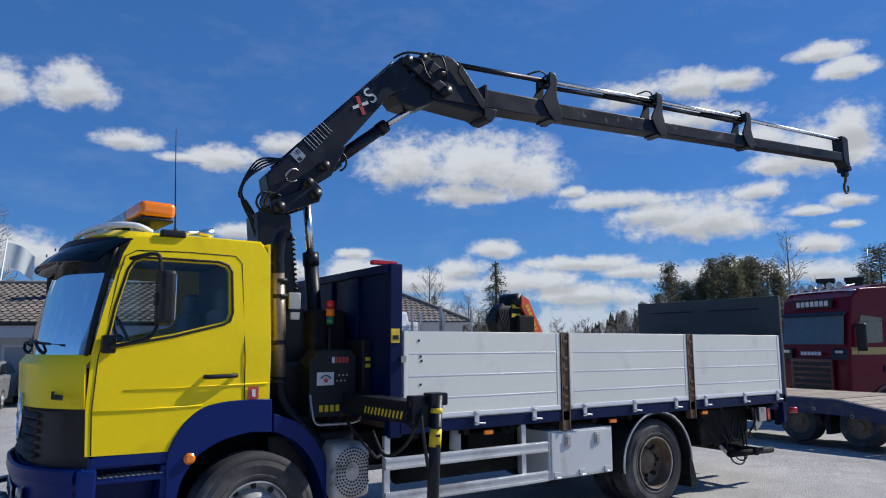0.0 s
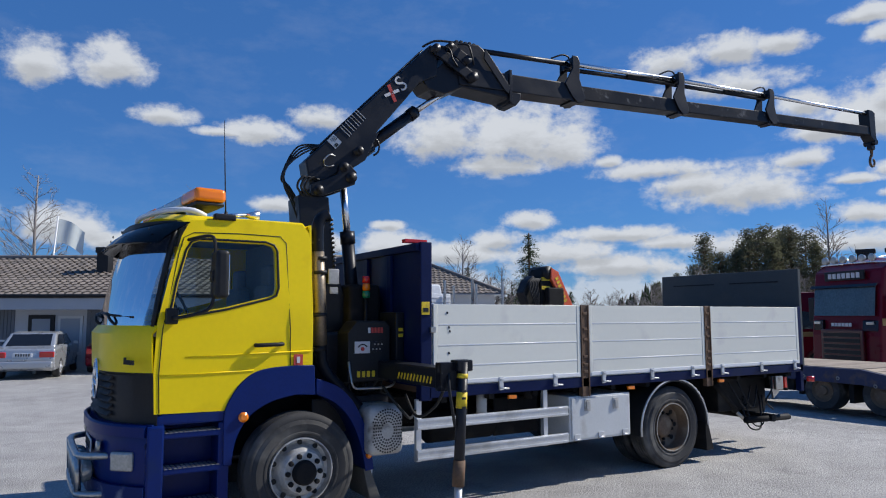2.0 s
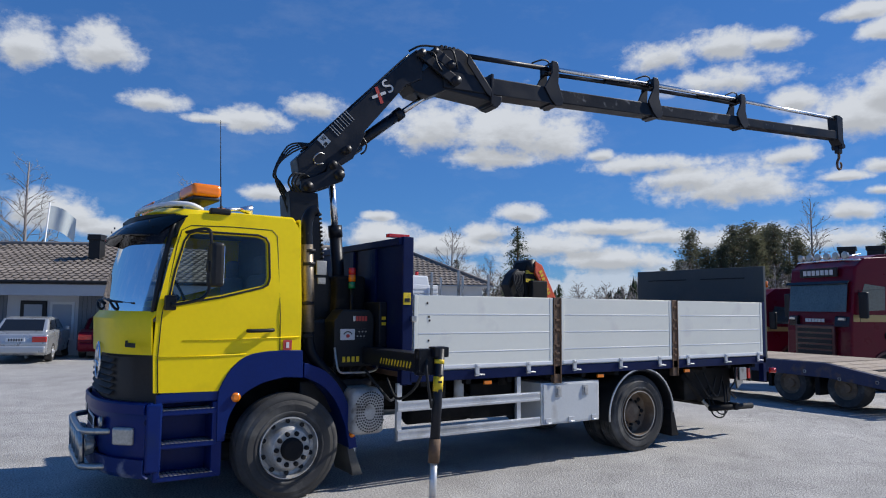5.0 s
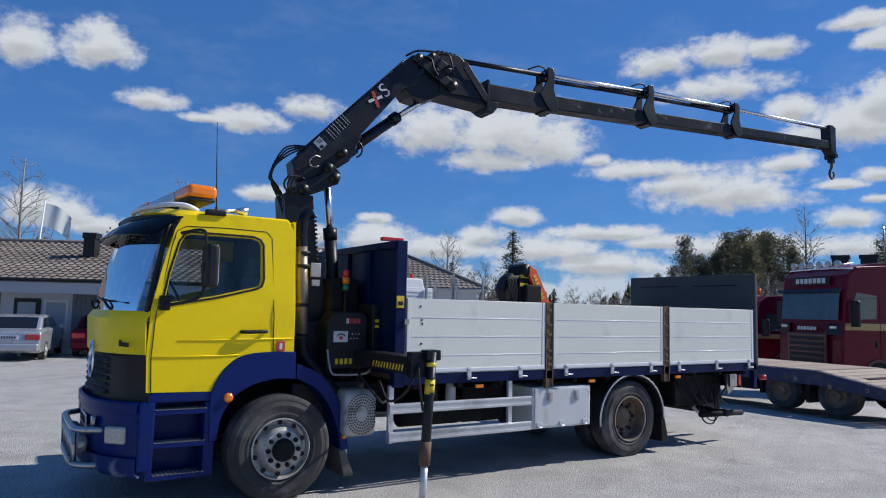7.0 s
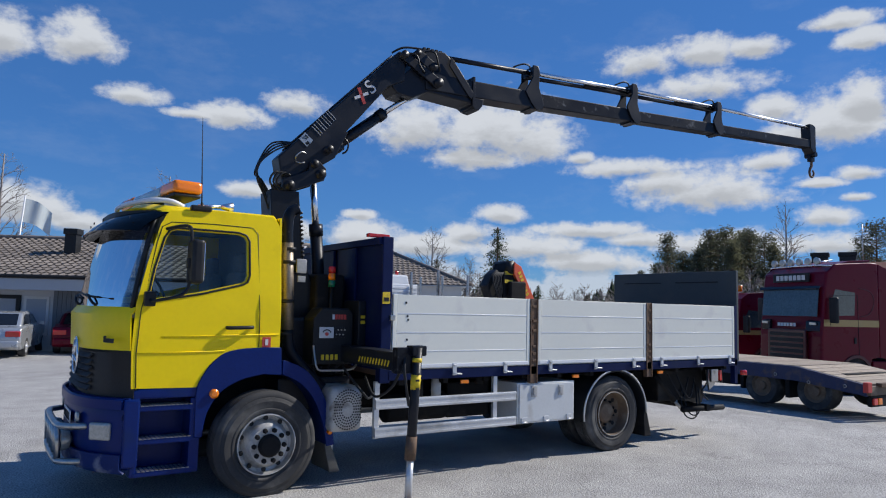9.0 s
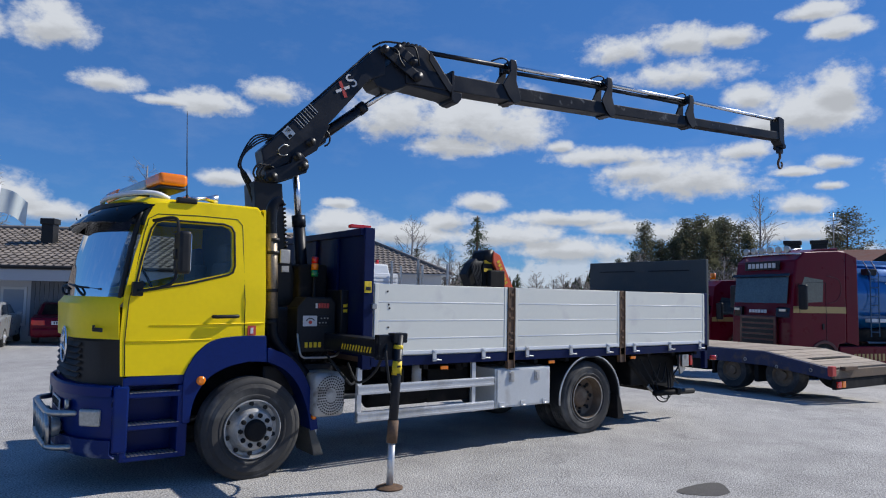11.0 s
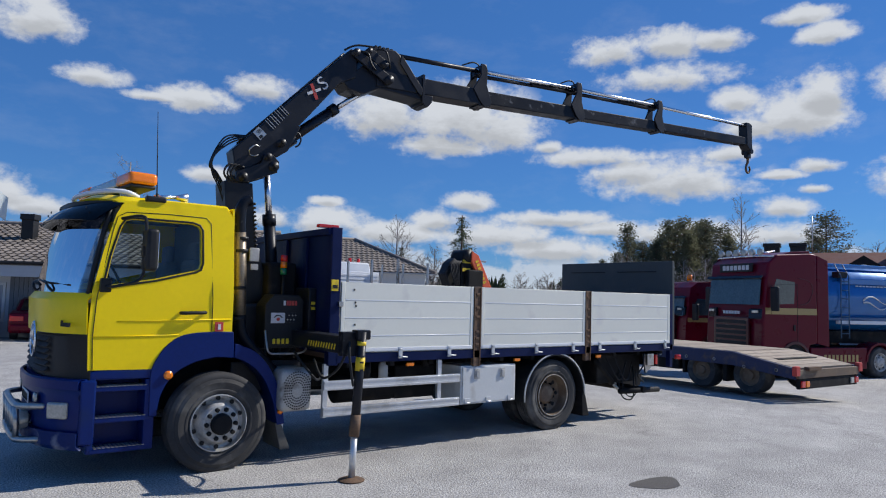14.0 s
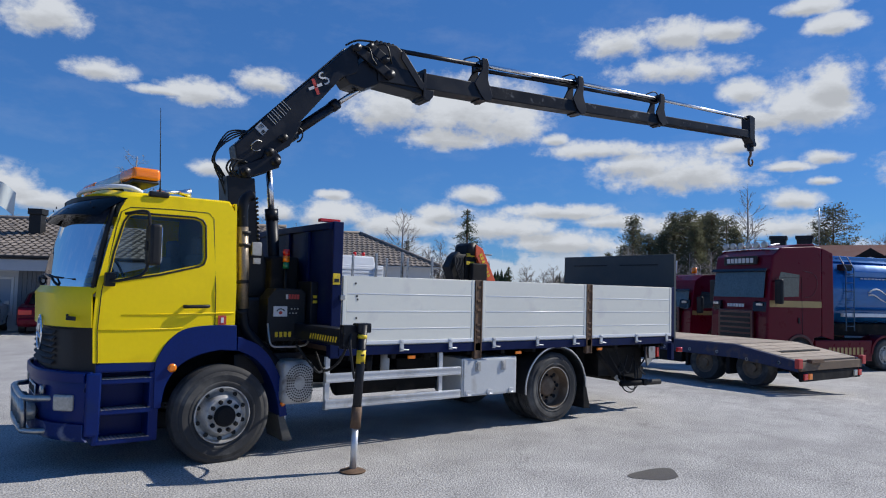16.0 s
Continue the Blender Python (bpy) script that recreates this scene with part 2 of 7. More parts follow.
# ---- materials ----
def mat(name, base, rough=0.5, metal=0.0, var=0.12, scale=3.0, bump=0.0, bump_scale=60.0, coat=0.0, dirt=None, dirt_amount=0.0, dirt_scale=2.5, rnd=0.0, spec=0.5):
    """Paint, metal, rubber and the like: a base colour with a coarse and a fine variation, dirt, and a fine relief."""
    m = bpy.data.materials.new(name)
    m.use_nodes = True
    nt = m.node_tree
    p = nt.nodes["Principled BSDF"]
    tc = nt.nodes.new("ShaderNodeTexCoord")

    def noise_node(sc, detail=5):
        n = nt.nodes.new("ShaderNodeTexNoise")
        n.inputs["Scale"].default_value = sc
        n.inputs["Detail"].default_value = detail
        nt.links.new(tc.outputs["Object"], n.inputs["Vector"])
        return n

    a, b = noise_node(scale), noise_node(scale * 14)
    add = nt.nodes.new("ShaderNodeMath")
    add.operation = "ADD"
    nt.links.new(a.outputs["Fac"], add.inputs[0]), nt.links.new(b.outputs["Fac"], add.inputs[1])
    rng = nt.nodes.new("ShaderNodeMapRange")
    rng.inputs["From Min"].default_value, rng.inputs["From Max"].default_value = 0.6, 1.4
    rng.inputs["To Min"].default_value, rng.inputs["To Max"].default_value = 1 - var, 1 + var
    nt.links.new(add.outputs[0], rng.inputs["Value"])
    src = rng.outputs["Result"]
    if rnd:
        oi = nt.nodes.new("ShaderNodeObjectInfo")
        r2 = nt.nodes.new("ShaderNodeMapRange")
        r2.inputs["To Min"].default_value, r2.inputs["To Max"].default_value = 1 - rnd, 1 + rnd
        nt.links.new(oi.outputs["Random"], r2.inputs["Value"])
        mu = nt.nodes.new("ShaderNodeMath")
        mu.operation = "MULTIPLY"
        nt.links.new(src, mu.inputs[0]), nt.links.new(r2.outputs["Result"], mu.inputs[1])
        src = mu.outputs[0]
    mul = nt.nodes.new("ShaderNodeVectorMath")
    mul.operation = "SCALE"
    mul.inputs[0].default_value = base
    nt.links.new(src, mul.inputs["Scale"])
    col = mul.outputs["Vector"]
    if dirt:
        d = noise_node(dirt_scale, 8)
        cr = nt.nodes.new("ShaderNodeMapRange")
        cr.inputs["From Min"].default_value, cr.inputs["From Max"].default_value = 0.62 - dirt_amount * 0.3, 0.78
        nt.links.new(d.outputs["Fac"], cr.inputs["Value"])
        mx = nt.nodes.new("ShaderNodeMix")
        mx.data_type = "RGBA"
        nt.links.new(cr.outputs["Result"], mx.inputs["Factor"])
        nt.links.new(col, mx.inputs["A"])
        mx.inputs["B"].default_value = (*dirt, 1)
        col = mx.outputs["Result"]
    nt.links.new(col, p.inputs["Base Color"])
    rr = nt.nodes.new("ShaderNodeMapRange")
    rr.inputs["From Min"].default_value, rr.inputs["From Max"].default_value = 0.3, 0.7
    rr.inputs["To Min"].default_value, rr.inputs["To Max"].default_value = max(0.02, rough * 0.8), min(1, rough * 1.2)
    nt.links.new(a.outputs["Fac"], rr.inputs["Value"])
    nt.links.new(rr.outputs["Result"], p.inputs["Roughness"])
    p.inputs["Metallic"].default_value = metal
    p.inputs["Coat Weight"].default_value = coat
    p.inputs["Coat Roughness"].default_value = 0.06
    p.inputs["Specular IOR Level"].default_value = spec
    if bump:
        bn = noise_node(bump_scale, 6)
        bu = nt.nodes.new("ShaderNodeBump")
        bu.inputs["Strength"].default_value, bu.inputs["Distance"].default_value = min(1.0, bump), 0.01
        nt.links.new(bn.outputs["Fac"], bu.inputs["Height"])
        nt.links.new(bu.outputs["Normal"], p.inputs["Normal"])
    return m


def glass_mat(name, tint=(0.66, 0.74, 0.76), ior=1.6):
    m = bpy.data.materials.new(name)
    m.use_nodes = True
    nt = m.node_tree
    nt.nodes.remove(nt.nodes["Principled BSDF"])
    out = nt.nodes["Material Output"]
    tr, gl, mix, fr = (nt.nodes.new("ShaderNode" + k) for k in ("BsdfTransparent", "BsdfGlossy", "MixShader", "Fresnel"))
    tr.inputs["Color"].default_value = (*tint, 1)
    gl.inputs["Roughness"].default_value = 0.03
    fr.inputs["IOR"].default_value = ior
    nt.links.new(fr.outputs[0], mix.inputs[0])
    nt.links.new(tr.outputs[0], mix.inputs[1]), nt.links.new(gl.outputs[0], mix.inputs[2])
    nt.links.new(mix.outputs[0], out.inputs["Surface"])
    return m


def lens_mat(name, base, glow=0.0):
    m = mat(name, base, 0.15, var=0.05, coat=0.6)
    return m


YELLOW = mat("yellow_paint", (0.91, 0.67, 0.0), 0.38, var=0.04, coat=0.15, dirt=(0.76, 0.54, 0.0), dirt_amount=0.05, scale=1.5, spec=0.25)
NAVY = mat("navy_paint", (0.002, 0.016, 0.120), 0.36, var=0.15, coat=0.05, dirt=(0.008, 0.022, 0.080), dirt_amount=0.1, spec=0.18)
NAVY_DARK = mat("dark_navy_paint", (0.002, 0.009, 0.055), 0.45, var=0.2, coat=0.0, dirt=(0.008, 0.016, 0.05), dirt_amount=0.1, spec=0.15)
BLACK = mat("black_plastic", (0.013, 0.014, 0.016), 0.5, var=0.25, dirt=(0.04, 0.038, 0.036), dirt_amount=0.08, spec=0.3)
CRANE = mat("crane_paint", (0.010, 0.012, 0.018), 0.40, var=0.25, coat=0.0, dirt=(0.03, 0.03, 0.034), dirt_amount=0.1, dirt_scale=4, bump=0.08, spec=0.28)
CRANE_WORN = mat("worn_crane_paint", (0.007, 0.009, 0.014), 0.38, var=0.3, coat=0.0, dirt=(0.16, 0.16, 0.16), dirt_amount=0.0, dirt_scale=9, bump=0.15, spec=0.2)
CHASSIS = mat("chassis_black", (0.012, 0.012, 0.013), 0.75, var=0.3, dirt=(0.045, 0.04, 0.033), dirt_amount=0.25, spec=0.2)
CHROME = mat("chrome", (0.80, 0.81, 0.83), 0.26, 1.0, var=0.05)
STEEL = mat("worn_steel", (0.48, 0.47, 0.45), 0.38, 1.0, var=0.2, dirt=(0.10, 0.08, 0.06), dirt_amount=0.25, dirt_scale=9)
ALU = mat("bare_aluminium", (0.62, 0.63, 0.64), 0.42, 0.6, var=0.12, dirt=(0.32, 0.31, 0.29), dirt_amount=0.2)
PANEL = mat("white_painted_aluminium", (0.735, 0.74, 0.665), 0.55, var=0.02, dirt=(0.61, 0.60, 0.57), dirt_amount=0.05, scale=1.2, rnd=0.03)
BOXWHITE = mat("grey_white_paint", (0.58, 0.60, 0.60), 0.5, var=0.07, dirt=(0.30, 0.26, 0.21), dirt_amount=0.12)
RUST = mat("rusty_post", (0.13, 0.075, 0.042), 0.75, var=0.35, dirt=(0.05, 0.035, 0.03), dirt_amount=0.35, dirt_scale=8, bump=0.3)
RUBBER = mat("tyre_rubber", (0.030, 0.030, 0.031), 0.75, var=0.2, dirt=(0.15, 0.145, 0.135), dirt_amount=0.4, dirt_scale=3.5, bump=0.1)
RIM = mat("silver_rim", (0.46, 0.455, 0.44), 0.5, 0.4, var=0.2, dirt=(0.13, 0.11, 0.09), dirt_amount=0.3, dirt_scale=8)
RIM_BROWN = mat("dirty_brown_rim", (0.15, 0.105, 0.07), 0.75, 0.0, var=0.35, dirt=(0.26, 0.21, 0.15), dirt_amount=0.3, dirt_scale=6)
GLASS = glass_mat("window_glass")
GLASS_DARK = glass_mat("tinted_window_glass", (0.50, 0.57, 0.60), 1.5)
FLAP = mat("dusty_rubber_flap", (0.10, 0.098, 0.09), 0.8, var=0.25, dirt=(0.05, 0.048, 0.045), dirt_amount=0.2)
SMOKED = glass_mat("smoked_visor", (0.10, 0.12, 0.15), 1.35)
SCREEN = mat("truck_screen_glass", (0.055, 0.07, 0.07), 0.06, var=0.45, scale=1.3, spec=0.9)
NAVY_SCUFF = mat("scuffed_navy_paint", (0.003, 0.018, 0.11), 0.5, var=0.2, dirt=(0.30, 0.33, 0.38), dirt_amount=0.36, dirt_scale=5, spec=0.2)
BURNT = mat("heat_stained_pipe", (0.24, 0.20, 0.15), 0.42, 0.7, var=0.35, dirt=(0.05, 0.045, 0.04), dirt_amount=0.3, dirt_scale=7)
AMBER = lens_mat("amber_lens", (0.85, 0.21, 0.005))
RED_LENS = lens_mat("red_lens", (0.6, 0.02, 0.015))
GREEN_LENS = lens_mat("green_lens", (0.01, 0.18, 0.08))
CLEAR_LENS = mat("clear_lamp_lens", (0.40, 0.40, 0.37), 0.12, 0.3, var=0.3, coat=0.8)
RED_PAINT = mat("red_lacquer", (0.125, 0.002, 0.014), 0.32, var=0.08, coat=0.12, spec=0.15)
RED_DARK = mat("dark_red_lacquer", (0.06, 0.002, 0.005), 0.4, var=0.1, coat=0.2)
BLUE_TANK = mat("bright_blue_tank_paint", (0.005, 0.13, 0.40), 0.22, 0.35, var=0.1, coat=0.7)
ORANGE = mat("orange_red_paint", (0.68, 0.10, 0.03), 0.4, var=0.12, coat=0.3)
WHITE = mat("white_paint", (0.72, 0.74, 0.76), 0.4, var=0.04, coat=0.3)
SEAT = mat("grey_seat_cloth", (0.17, 0.19, 0.22), 0.9, var=0.2)
DASH = mat("dark_dashboard", (0.03, 0.032, 0.036), 0.7, var=0.15)
YELLOW_MARK = mat("yellow_marking", (0.72, 0.52, 0.02), 0.6, var=0.15, dirt=(0.1, 0.08, 0.04), dirt_amount=0.2, dirt_scale=12)
WHITE_MARK = mat("white_marking", (0.62, 0.62, 0.62), 0.6, var=0.1)
RED_MARK = mat("red_marking", (0.50, 0.05, 0.04), 0.5, var=0.1)
GOLD_MARK = mat("gold_stripe", (0.42, 0.30, 0.12), 0.4, 0.3, var=0.1)
BLACK_GLOSS = mat("black_gloss", (0.010, 0.011, 0.013), 0.12, var=0.1, coat=0.1, spec=0.4)

# ---- ground ----
def ground_z(x, y):
    """The yard: level round the truck, falling a little to where the red truck stands."""
    t = min(1.0, max(0.0, (x - 10) / 12))
    return -0.4 * t * t * (3 - 2 * t)


def ground_mat():
    m = bpy.data.materials.new("worn_asphalt")
    m.use_nodes = True
    nt = m.node_tree
    p = nt.nodes["Principled BSDF"]
    tc = nt.nodes.new("ShaderNodeTexCoord")

    def nz(sc, det, kind="TexNoise"):
        n = nt.nodes.new("ShaderNode" + kind)
        n.inputs["Scale"].default_value = sc
        if kind == "TexNoise":
            n.inputs["Detail"].default_value = det
        nt.links.new(tc.outputs["Object"], n.inputs["Vector"])
        return n

    big, mid, grit = nz(0.22, 6), nz(1.7, 7), nz(52, 6)
    stones = nz(55, 0, "TexVoronoi")
    ramp = nt.nodes.new("ShaderNodeValToRGB")
    ramp.color_ramp.elements[0].position, ramp.color_ramp.elements[0].color = 0.32, (0.25, 0.243, 0.232, 1)
    ramp.color_ramp.elements[1].position, ramp.color_ramp.elements[1].color = 0.68, (0.45, 0.437, 0.417, 1)
    mixv = nt.nodes.new("ShaderNodeMath")
    mixv.operation = "MULTIPLY_ADD"
    mixv.inputs[1].default_value = 0.5
    h = nt.nodes.new("ShaderNodeMath")
    h.operation = "MULTIPLY"
    h.inputs[1].default_value = 0.5
    nt.links.new(mid.outputs["Fac"], h.inputs[0])
    nt.links.new(big.outputs["Fac"], mixv.inputs[0]), nt.links.new(h.outputs[0], mixv.inputs[2])
    nt.links.new(mixv.outputs[0], ramp.inputs["Fac"])
    gr = nt.nodes.new("ShaderNodeMapRange")
    gr.inputs["From Min"].default_value, gr.inputs["From Max"].default_value = 0.3, 0.7
    gr.inputs["To Min"].default_value, gr.inputs["To Max"].default_value = 0.35, 1.65
    nt.links.new(grit.outputs["Fac"], gr.inputs["Value"])
    sc = nt.nodes.new("ShaderNodeVectorMath")
    sc.operation = "SCALE"
    nt.links.new(ramp.outputs["Color"], sc.inputs[0]), nt.links.new(gr.outputs["Result"], sc.inputs["Scale"])
    # thin cracks
    warp = nt.nodes.new("ShaderNodeVectorMath")
    warp.operation = "MULTIPLY_ADD"
    wnz = nz(1.1, 5)
    nt.links.new(wnz.outputs["Color"], warp.inputs[0])
    warp.inputs[1].default_value = (0.9, 0.9, 0.9)
    nt.links.new(tc.outputs["Object"], warp.inputs[2])
    cr = nt.nodes.new("ShaderNodeTexVoronoi")
    cr.feature = "DISTANCE_TO_EDGE"
    cr.inputs["Scale"].default_value = 0.75
    nt.links.new(warp.outputs[0], cr.inputs["Vector"])
    cm = nt.nodes.new("ShaderNodeMapRange")
    cm.inputs["From Min"].default_value, cm.inputs["From Max"].default_value = 0.0, 0.012
    cm.inputs["To Min"].default_value, cm.inputs["To Max"].default_value = 0.80, 1.0
    nt.links.new(cr.outputs["Distance"], cm.inputs["Value"])
    sc2 = nt.nodes.new("ShaderNodeVectorMath")
    sc2.operation = "SCALE"
    nt.links.new(sc.outputs[0], sc2.inputs[0]), nt.links.new(cm.outputs["Result"], sc2.inputs["Scale"])
    nt.links.new(sc2.outputs[0], p.inputs["Base Color"])
    p.inputs["Roughness"].default_value = 0.9
    bu = nt.nodes.new("ShaderNodeBump")
    bu.inputs["Strength"].default_value, bu.inputs["Distance"].default_value = 0.55, 0.010
    su = nt.nodes.new("ShaderNodeMath")
    su.operation = "ADD"
    nt.links.new(grit.outputs["Fac"], su.inputs[0]), nt.links.new(stones.outputs["Distance"], su.inputs[1])
    nt.links.new(su.outputs[0], bu.inputs["Height"])
    nt.links.new(bu.outputs["Normal"], p.inputs["Normal"])
    return m


ASPHALT = ground_mat()
bm = B()
gx = [-3000, -600, -150, -60, -25] + steps(-12, 34, 46) + [45, 70, 120, 250, 700, 3000]
gy = [-3000, -500, -100, -40, -15] + steps(-8, 40, 24) + [55, 80, 140, 300, 800, 3000]
sheet(bm, lambda x, y: (x, y, ground_z(x, y)), gx, gy)
part("ground", bm, ASPHALT, None, "pale grey worn asphalt yard with grit and fine cracks", "ground", "structure")

OIL = mat("oil_stain", (0.075, 0.068, 0.060), 0.7, var=0.2, bump=0.2)
bm = B()
ring = [bm.verts.new((5.95 + 0.30 * math.cos(a) * (1 + 0.12 * math.sin(3 * a)) + 0.05 * math.sin(2 * a), 3.63 + 0.22 * math.sin(a) * (1 + 0.15 * math.cos(2 * a)), 0.004)) for a in steps(0, 2 * math.pi, 36)[:-1]]
bm.faces.new(ring)
part("oil_stain", bm, OIL, None, "dark oval oil stain on the asphalt", "stain", "structure")

# ---- the yellow and blue crane truck ----
CY = 7.55
truck = thing("flatbed_truck", (5.4, CY, 0), label="yellow and navy flatbed truck with white dropsides and tall loader crane", category="truck")


def tumble(bm):
    """The cab leans in a little above its waist."""
    for v in bm.verts:
        if v.co.z > 1.9:
            v.co.y = CY + (v.co.y - CY) * (1 - 0.075 * (v.co.z - 1.9))
    return bm


def bow(u):
    return 0.36 * abs(u) ** 3.2


SIDE = [(0.965, 1.085), (1.545, 1.075), (1.585, 1.165), (1.66, 1.285), (1.79, 1.39), (1.96, 1.432), (2.19, 1.444), (2.36, 1.44), (2.36, 1.8), (2.345, 2.55), (2.325, 2.70), (2.26, 2.79), (1.7, 2.80), (1.22, 2.76), (1.15, 2.62), (1.05, 2.25), (0.965, 1.85), (0.948, 1.45)]
WIN = [(1.085, 1.912), (1.068, 1.96), (1.11, 2.20), (1.19, 2.50), (1.235, 2.575), (1.30, 2.60), (1.90, 2.60), (1.98, 2.575), (2.012, 2.52), (2.022, 2.17), (2.0, 2.10), (1.95, 2.073), (1.55, 1.97), (1.18, 1.902), (1.12, 1.895)]


def reach(pts, c, a):
    """How far a ray from c at angle a goes to a closed outline."""
    d, best = Vector((math.cos(a), math.sin(a))), 0.0
    for p, q in zip(pts, pts[1:] + pts[:1]):
        p, e = Vector(p) - c, Vector(q) - Vector(p)
        k = d.x * e.y - d.y * e.x
        if abs(k) > 1e-9:
            u, v = (p.x * e.y - p.y * e.x) / k, (p.x * d.y - p.y * d.x) / k
            if u > 0 and -1e-6 <= v <= 1 + 1e-6:
                best = max(best, u)
    return c + d * best


def loops(bm, outer, inner, y):
    """A panel between an outline and the opening in it."""
    c = Vector((1.58, 2.26))
    turns = sorted({round(math.atan2(z - c.y, x - c.x), 5) for x, z in outer + inner})
    a, b = ([bm.verts.new((p.x, y, p.y)) for p in (reach(o, c, t) for t in turns)] for o in (outer, inner))
    n = len(a)
    for i in range(n):
        bm.faces.new((a[i], a[(i + 1) % n], b[(i + 1) % n], b[i]))


for side in (-1, 1):
    bm = B()
    y = CY + side * 1.03
    loops(bm, SIDE, WIN, y)
    # the return of the opening
    a = [bm.verts.new((x, y, z)) for x, z in WIN]
    b = [bm.verts.new((x, y - side * 0.05, z)) for x, z in WIN]
    for i in range(len(WIN)):
        bm.faces.new((a[i], a[(i + 1) % len(WIN)], b[(i + 1) % len(WIN)], b[i]))
    thick(tumble(bm), 0.02)
    if side < 0:
        cab = part("cab_side", bm, YELLOW, truck, "glossy yellow painted cab side")
    else:
        part("cab_side", bm, YELLOW, truck, "glossy yellow painted cab side")
us = steps(-1, 1, 24)
# roof with rounded shoulders
def roof(u, t):
    x = 0.93 + 0.29 * abs(u) ** 3 + (2.35 - 0.93 - 0.29 * abs(u) ** 3) * t
    z = 2.80 + 0.06 * (1 - abs(u) ** 4) + (0 if t > 0.05 else -0.05) - (0.07 if t > 0.98 else 0)
    if abs(u) > 0.97:
        z -= 0.05
    return (x, CY + 1.05 * u, z)
bm = B()
sheet(bm, roof, us, [0, 0.06, 0.2, 0.5, 0.8, 0.95, 1])
part("cab_roof", thick(tumble(bm), 0.02), YELLOW, truck)
# yellow nose below the windscreen
bm = B()
sheet(bm, lambda u, z: (0.56 + 0.02 * (1.82 - z) / 0.4 + bow(u) + 0.05 * max(0, z - 1.76) / 0.06, CY + 1.05 * u, z), us, [1.43, 1.45, 1.6, 1.76, 1.83])
part("nose_panel", thick(bm, 0.02), YELLOW, truck, "glossy yellow nose panel")
# rear wall
bm = B()
sheet(bm, lambda u, z: (2.35, CY + 1.05 * u, z), us, [1.2, 1.45, 2.0, 2.6, 2.79])
part("rear_wall", thick(tumble(bm), 0.02), YELLOW, truck)

# raised swage lines and shut lines
for side in (-1, 1):
    y = CY + side * 1.053
    y = CY + side * 1.052
    bm = tube(B(), [(0.99, y, 1.405), (1.4, y, 1.41), (1.80, y, 1.42)], 0.006, 6)
    tube(bm, [(1.2, y + side * -0.004, 1.555), (1.6, y, 1.565), (2.34, y, 1.58)], 0.0055, 6)
    part("swage_line", bm, YELLOW, cab)
    bm = B()
    seam = [(1.005, 1.09), (0.99, 1.40), (1.01, 1.80), (1.125, 2.45), (1.165, 2.60), (1.25, 2.652), (1.65, 2.665), (2.04, 2.66), (2.097, 2.60), (2.135, 1.80), (2.14, 1.45)]
    tube(bm, [(x, y - side * 0.001, z) for x, z in seam], 0.0045, 6)
    part("door_seam", tumble(bm), BLACK, cab)
    bm = B()
    tube(bm, [(x, y - side * 0.004, z) for x, z in WIN + WIN[:1]], 0.011, 8)
    part("window_seal", tumble(bm), BLACK, cab)
    bm = B()
    f = [bm.verts.new((x, y - side * 0.030, z)) for x, z in WIN]
    bm.faces.new(f)
    g = part("side_window", tumble(bm), GLASS, cab, "tinted cab side window")
    g.visible_shadow = False
    bm = B()
    tube(bm, bend([(1.81, y, 1.645), (1.84, y + side * 0.045, 1.645), (2.03, y + side * 0.045, 1.65), (2.06, y, 1.65)], 4), 0.019, 8)
    part("door_handle", bm, BLACK, cab, "black door handle")
bm = B()
sheet(bm, lambda u, t: (0.62 + 0.20 * t ** 1.2 + bow(u) * (1 - 0.1 * t), CY + 1.03 * u, 1.82 + 0.86 * t), us, steps(0, 1, 10))
g = part("windscreen", tumble(bm), GLASS_DARK, cab, "large bowed windscreen")
g.visible_shadow = False
# black pillar edges, header and wiper panel
bm = B()
for s in (-1, 1):
    ln = [(0.615 + 0.20 * t ** 1.2 + bow(0.97) * (1 - 0.1 * t), CY + s * 1.0, 1.82 + 0.88 * t) for t in steps(0, 1, 8)]
    tube(bm, ln, 0.024, 8)
sheet(bm, lambda u, t: (0.605 + bow(u) + 0.02 * t, CY + 1.03 * u, 1.80 + 0.035 * t), us, [0, 1])
sheet(bm, lambda u, t: (0.80 + bow(u) * 0.88, CY + 1.0 * u, 2.60 + 0.16 * t), us, [0, 1])
part("screen_surround", tumble(bm), BLACK, cab)
for y0 in (6.95, 7.7):
    bm = tube(B(), bend([(0.68 + bow((y0 - CY) / 1.05), y0, 1.80), (0.60 + bow((y0 - CY) / 1.05), y0 + 0.02, 1.86), (0.60 + bow((y0 - CY + .1) / 1.05), y0 + 0.12, 1.92)], 4), 0.013, 8)
    tube(bm, [(0.625 + bow((y0 - CY - .25) / 1.05), y0 - 0.22, 1.90), (0.60 + bow((y0 - CY + .15) / 1.05), y0 + 0.15, 1.925), (0.62 + bow((y0 - CY + .5) / 1.05), min(y0 + 0.5, 8.4), 1.95)], 0.011, 6)
    part("wiper", bm, BLACK, cab, "black windscreen wiper")
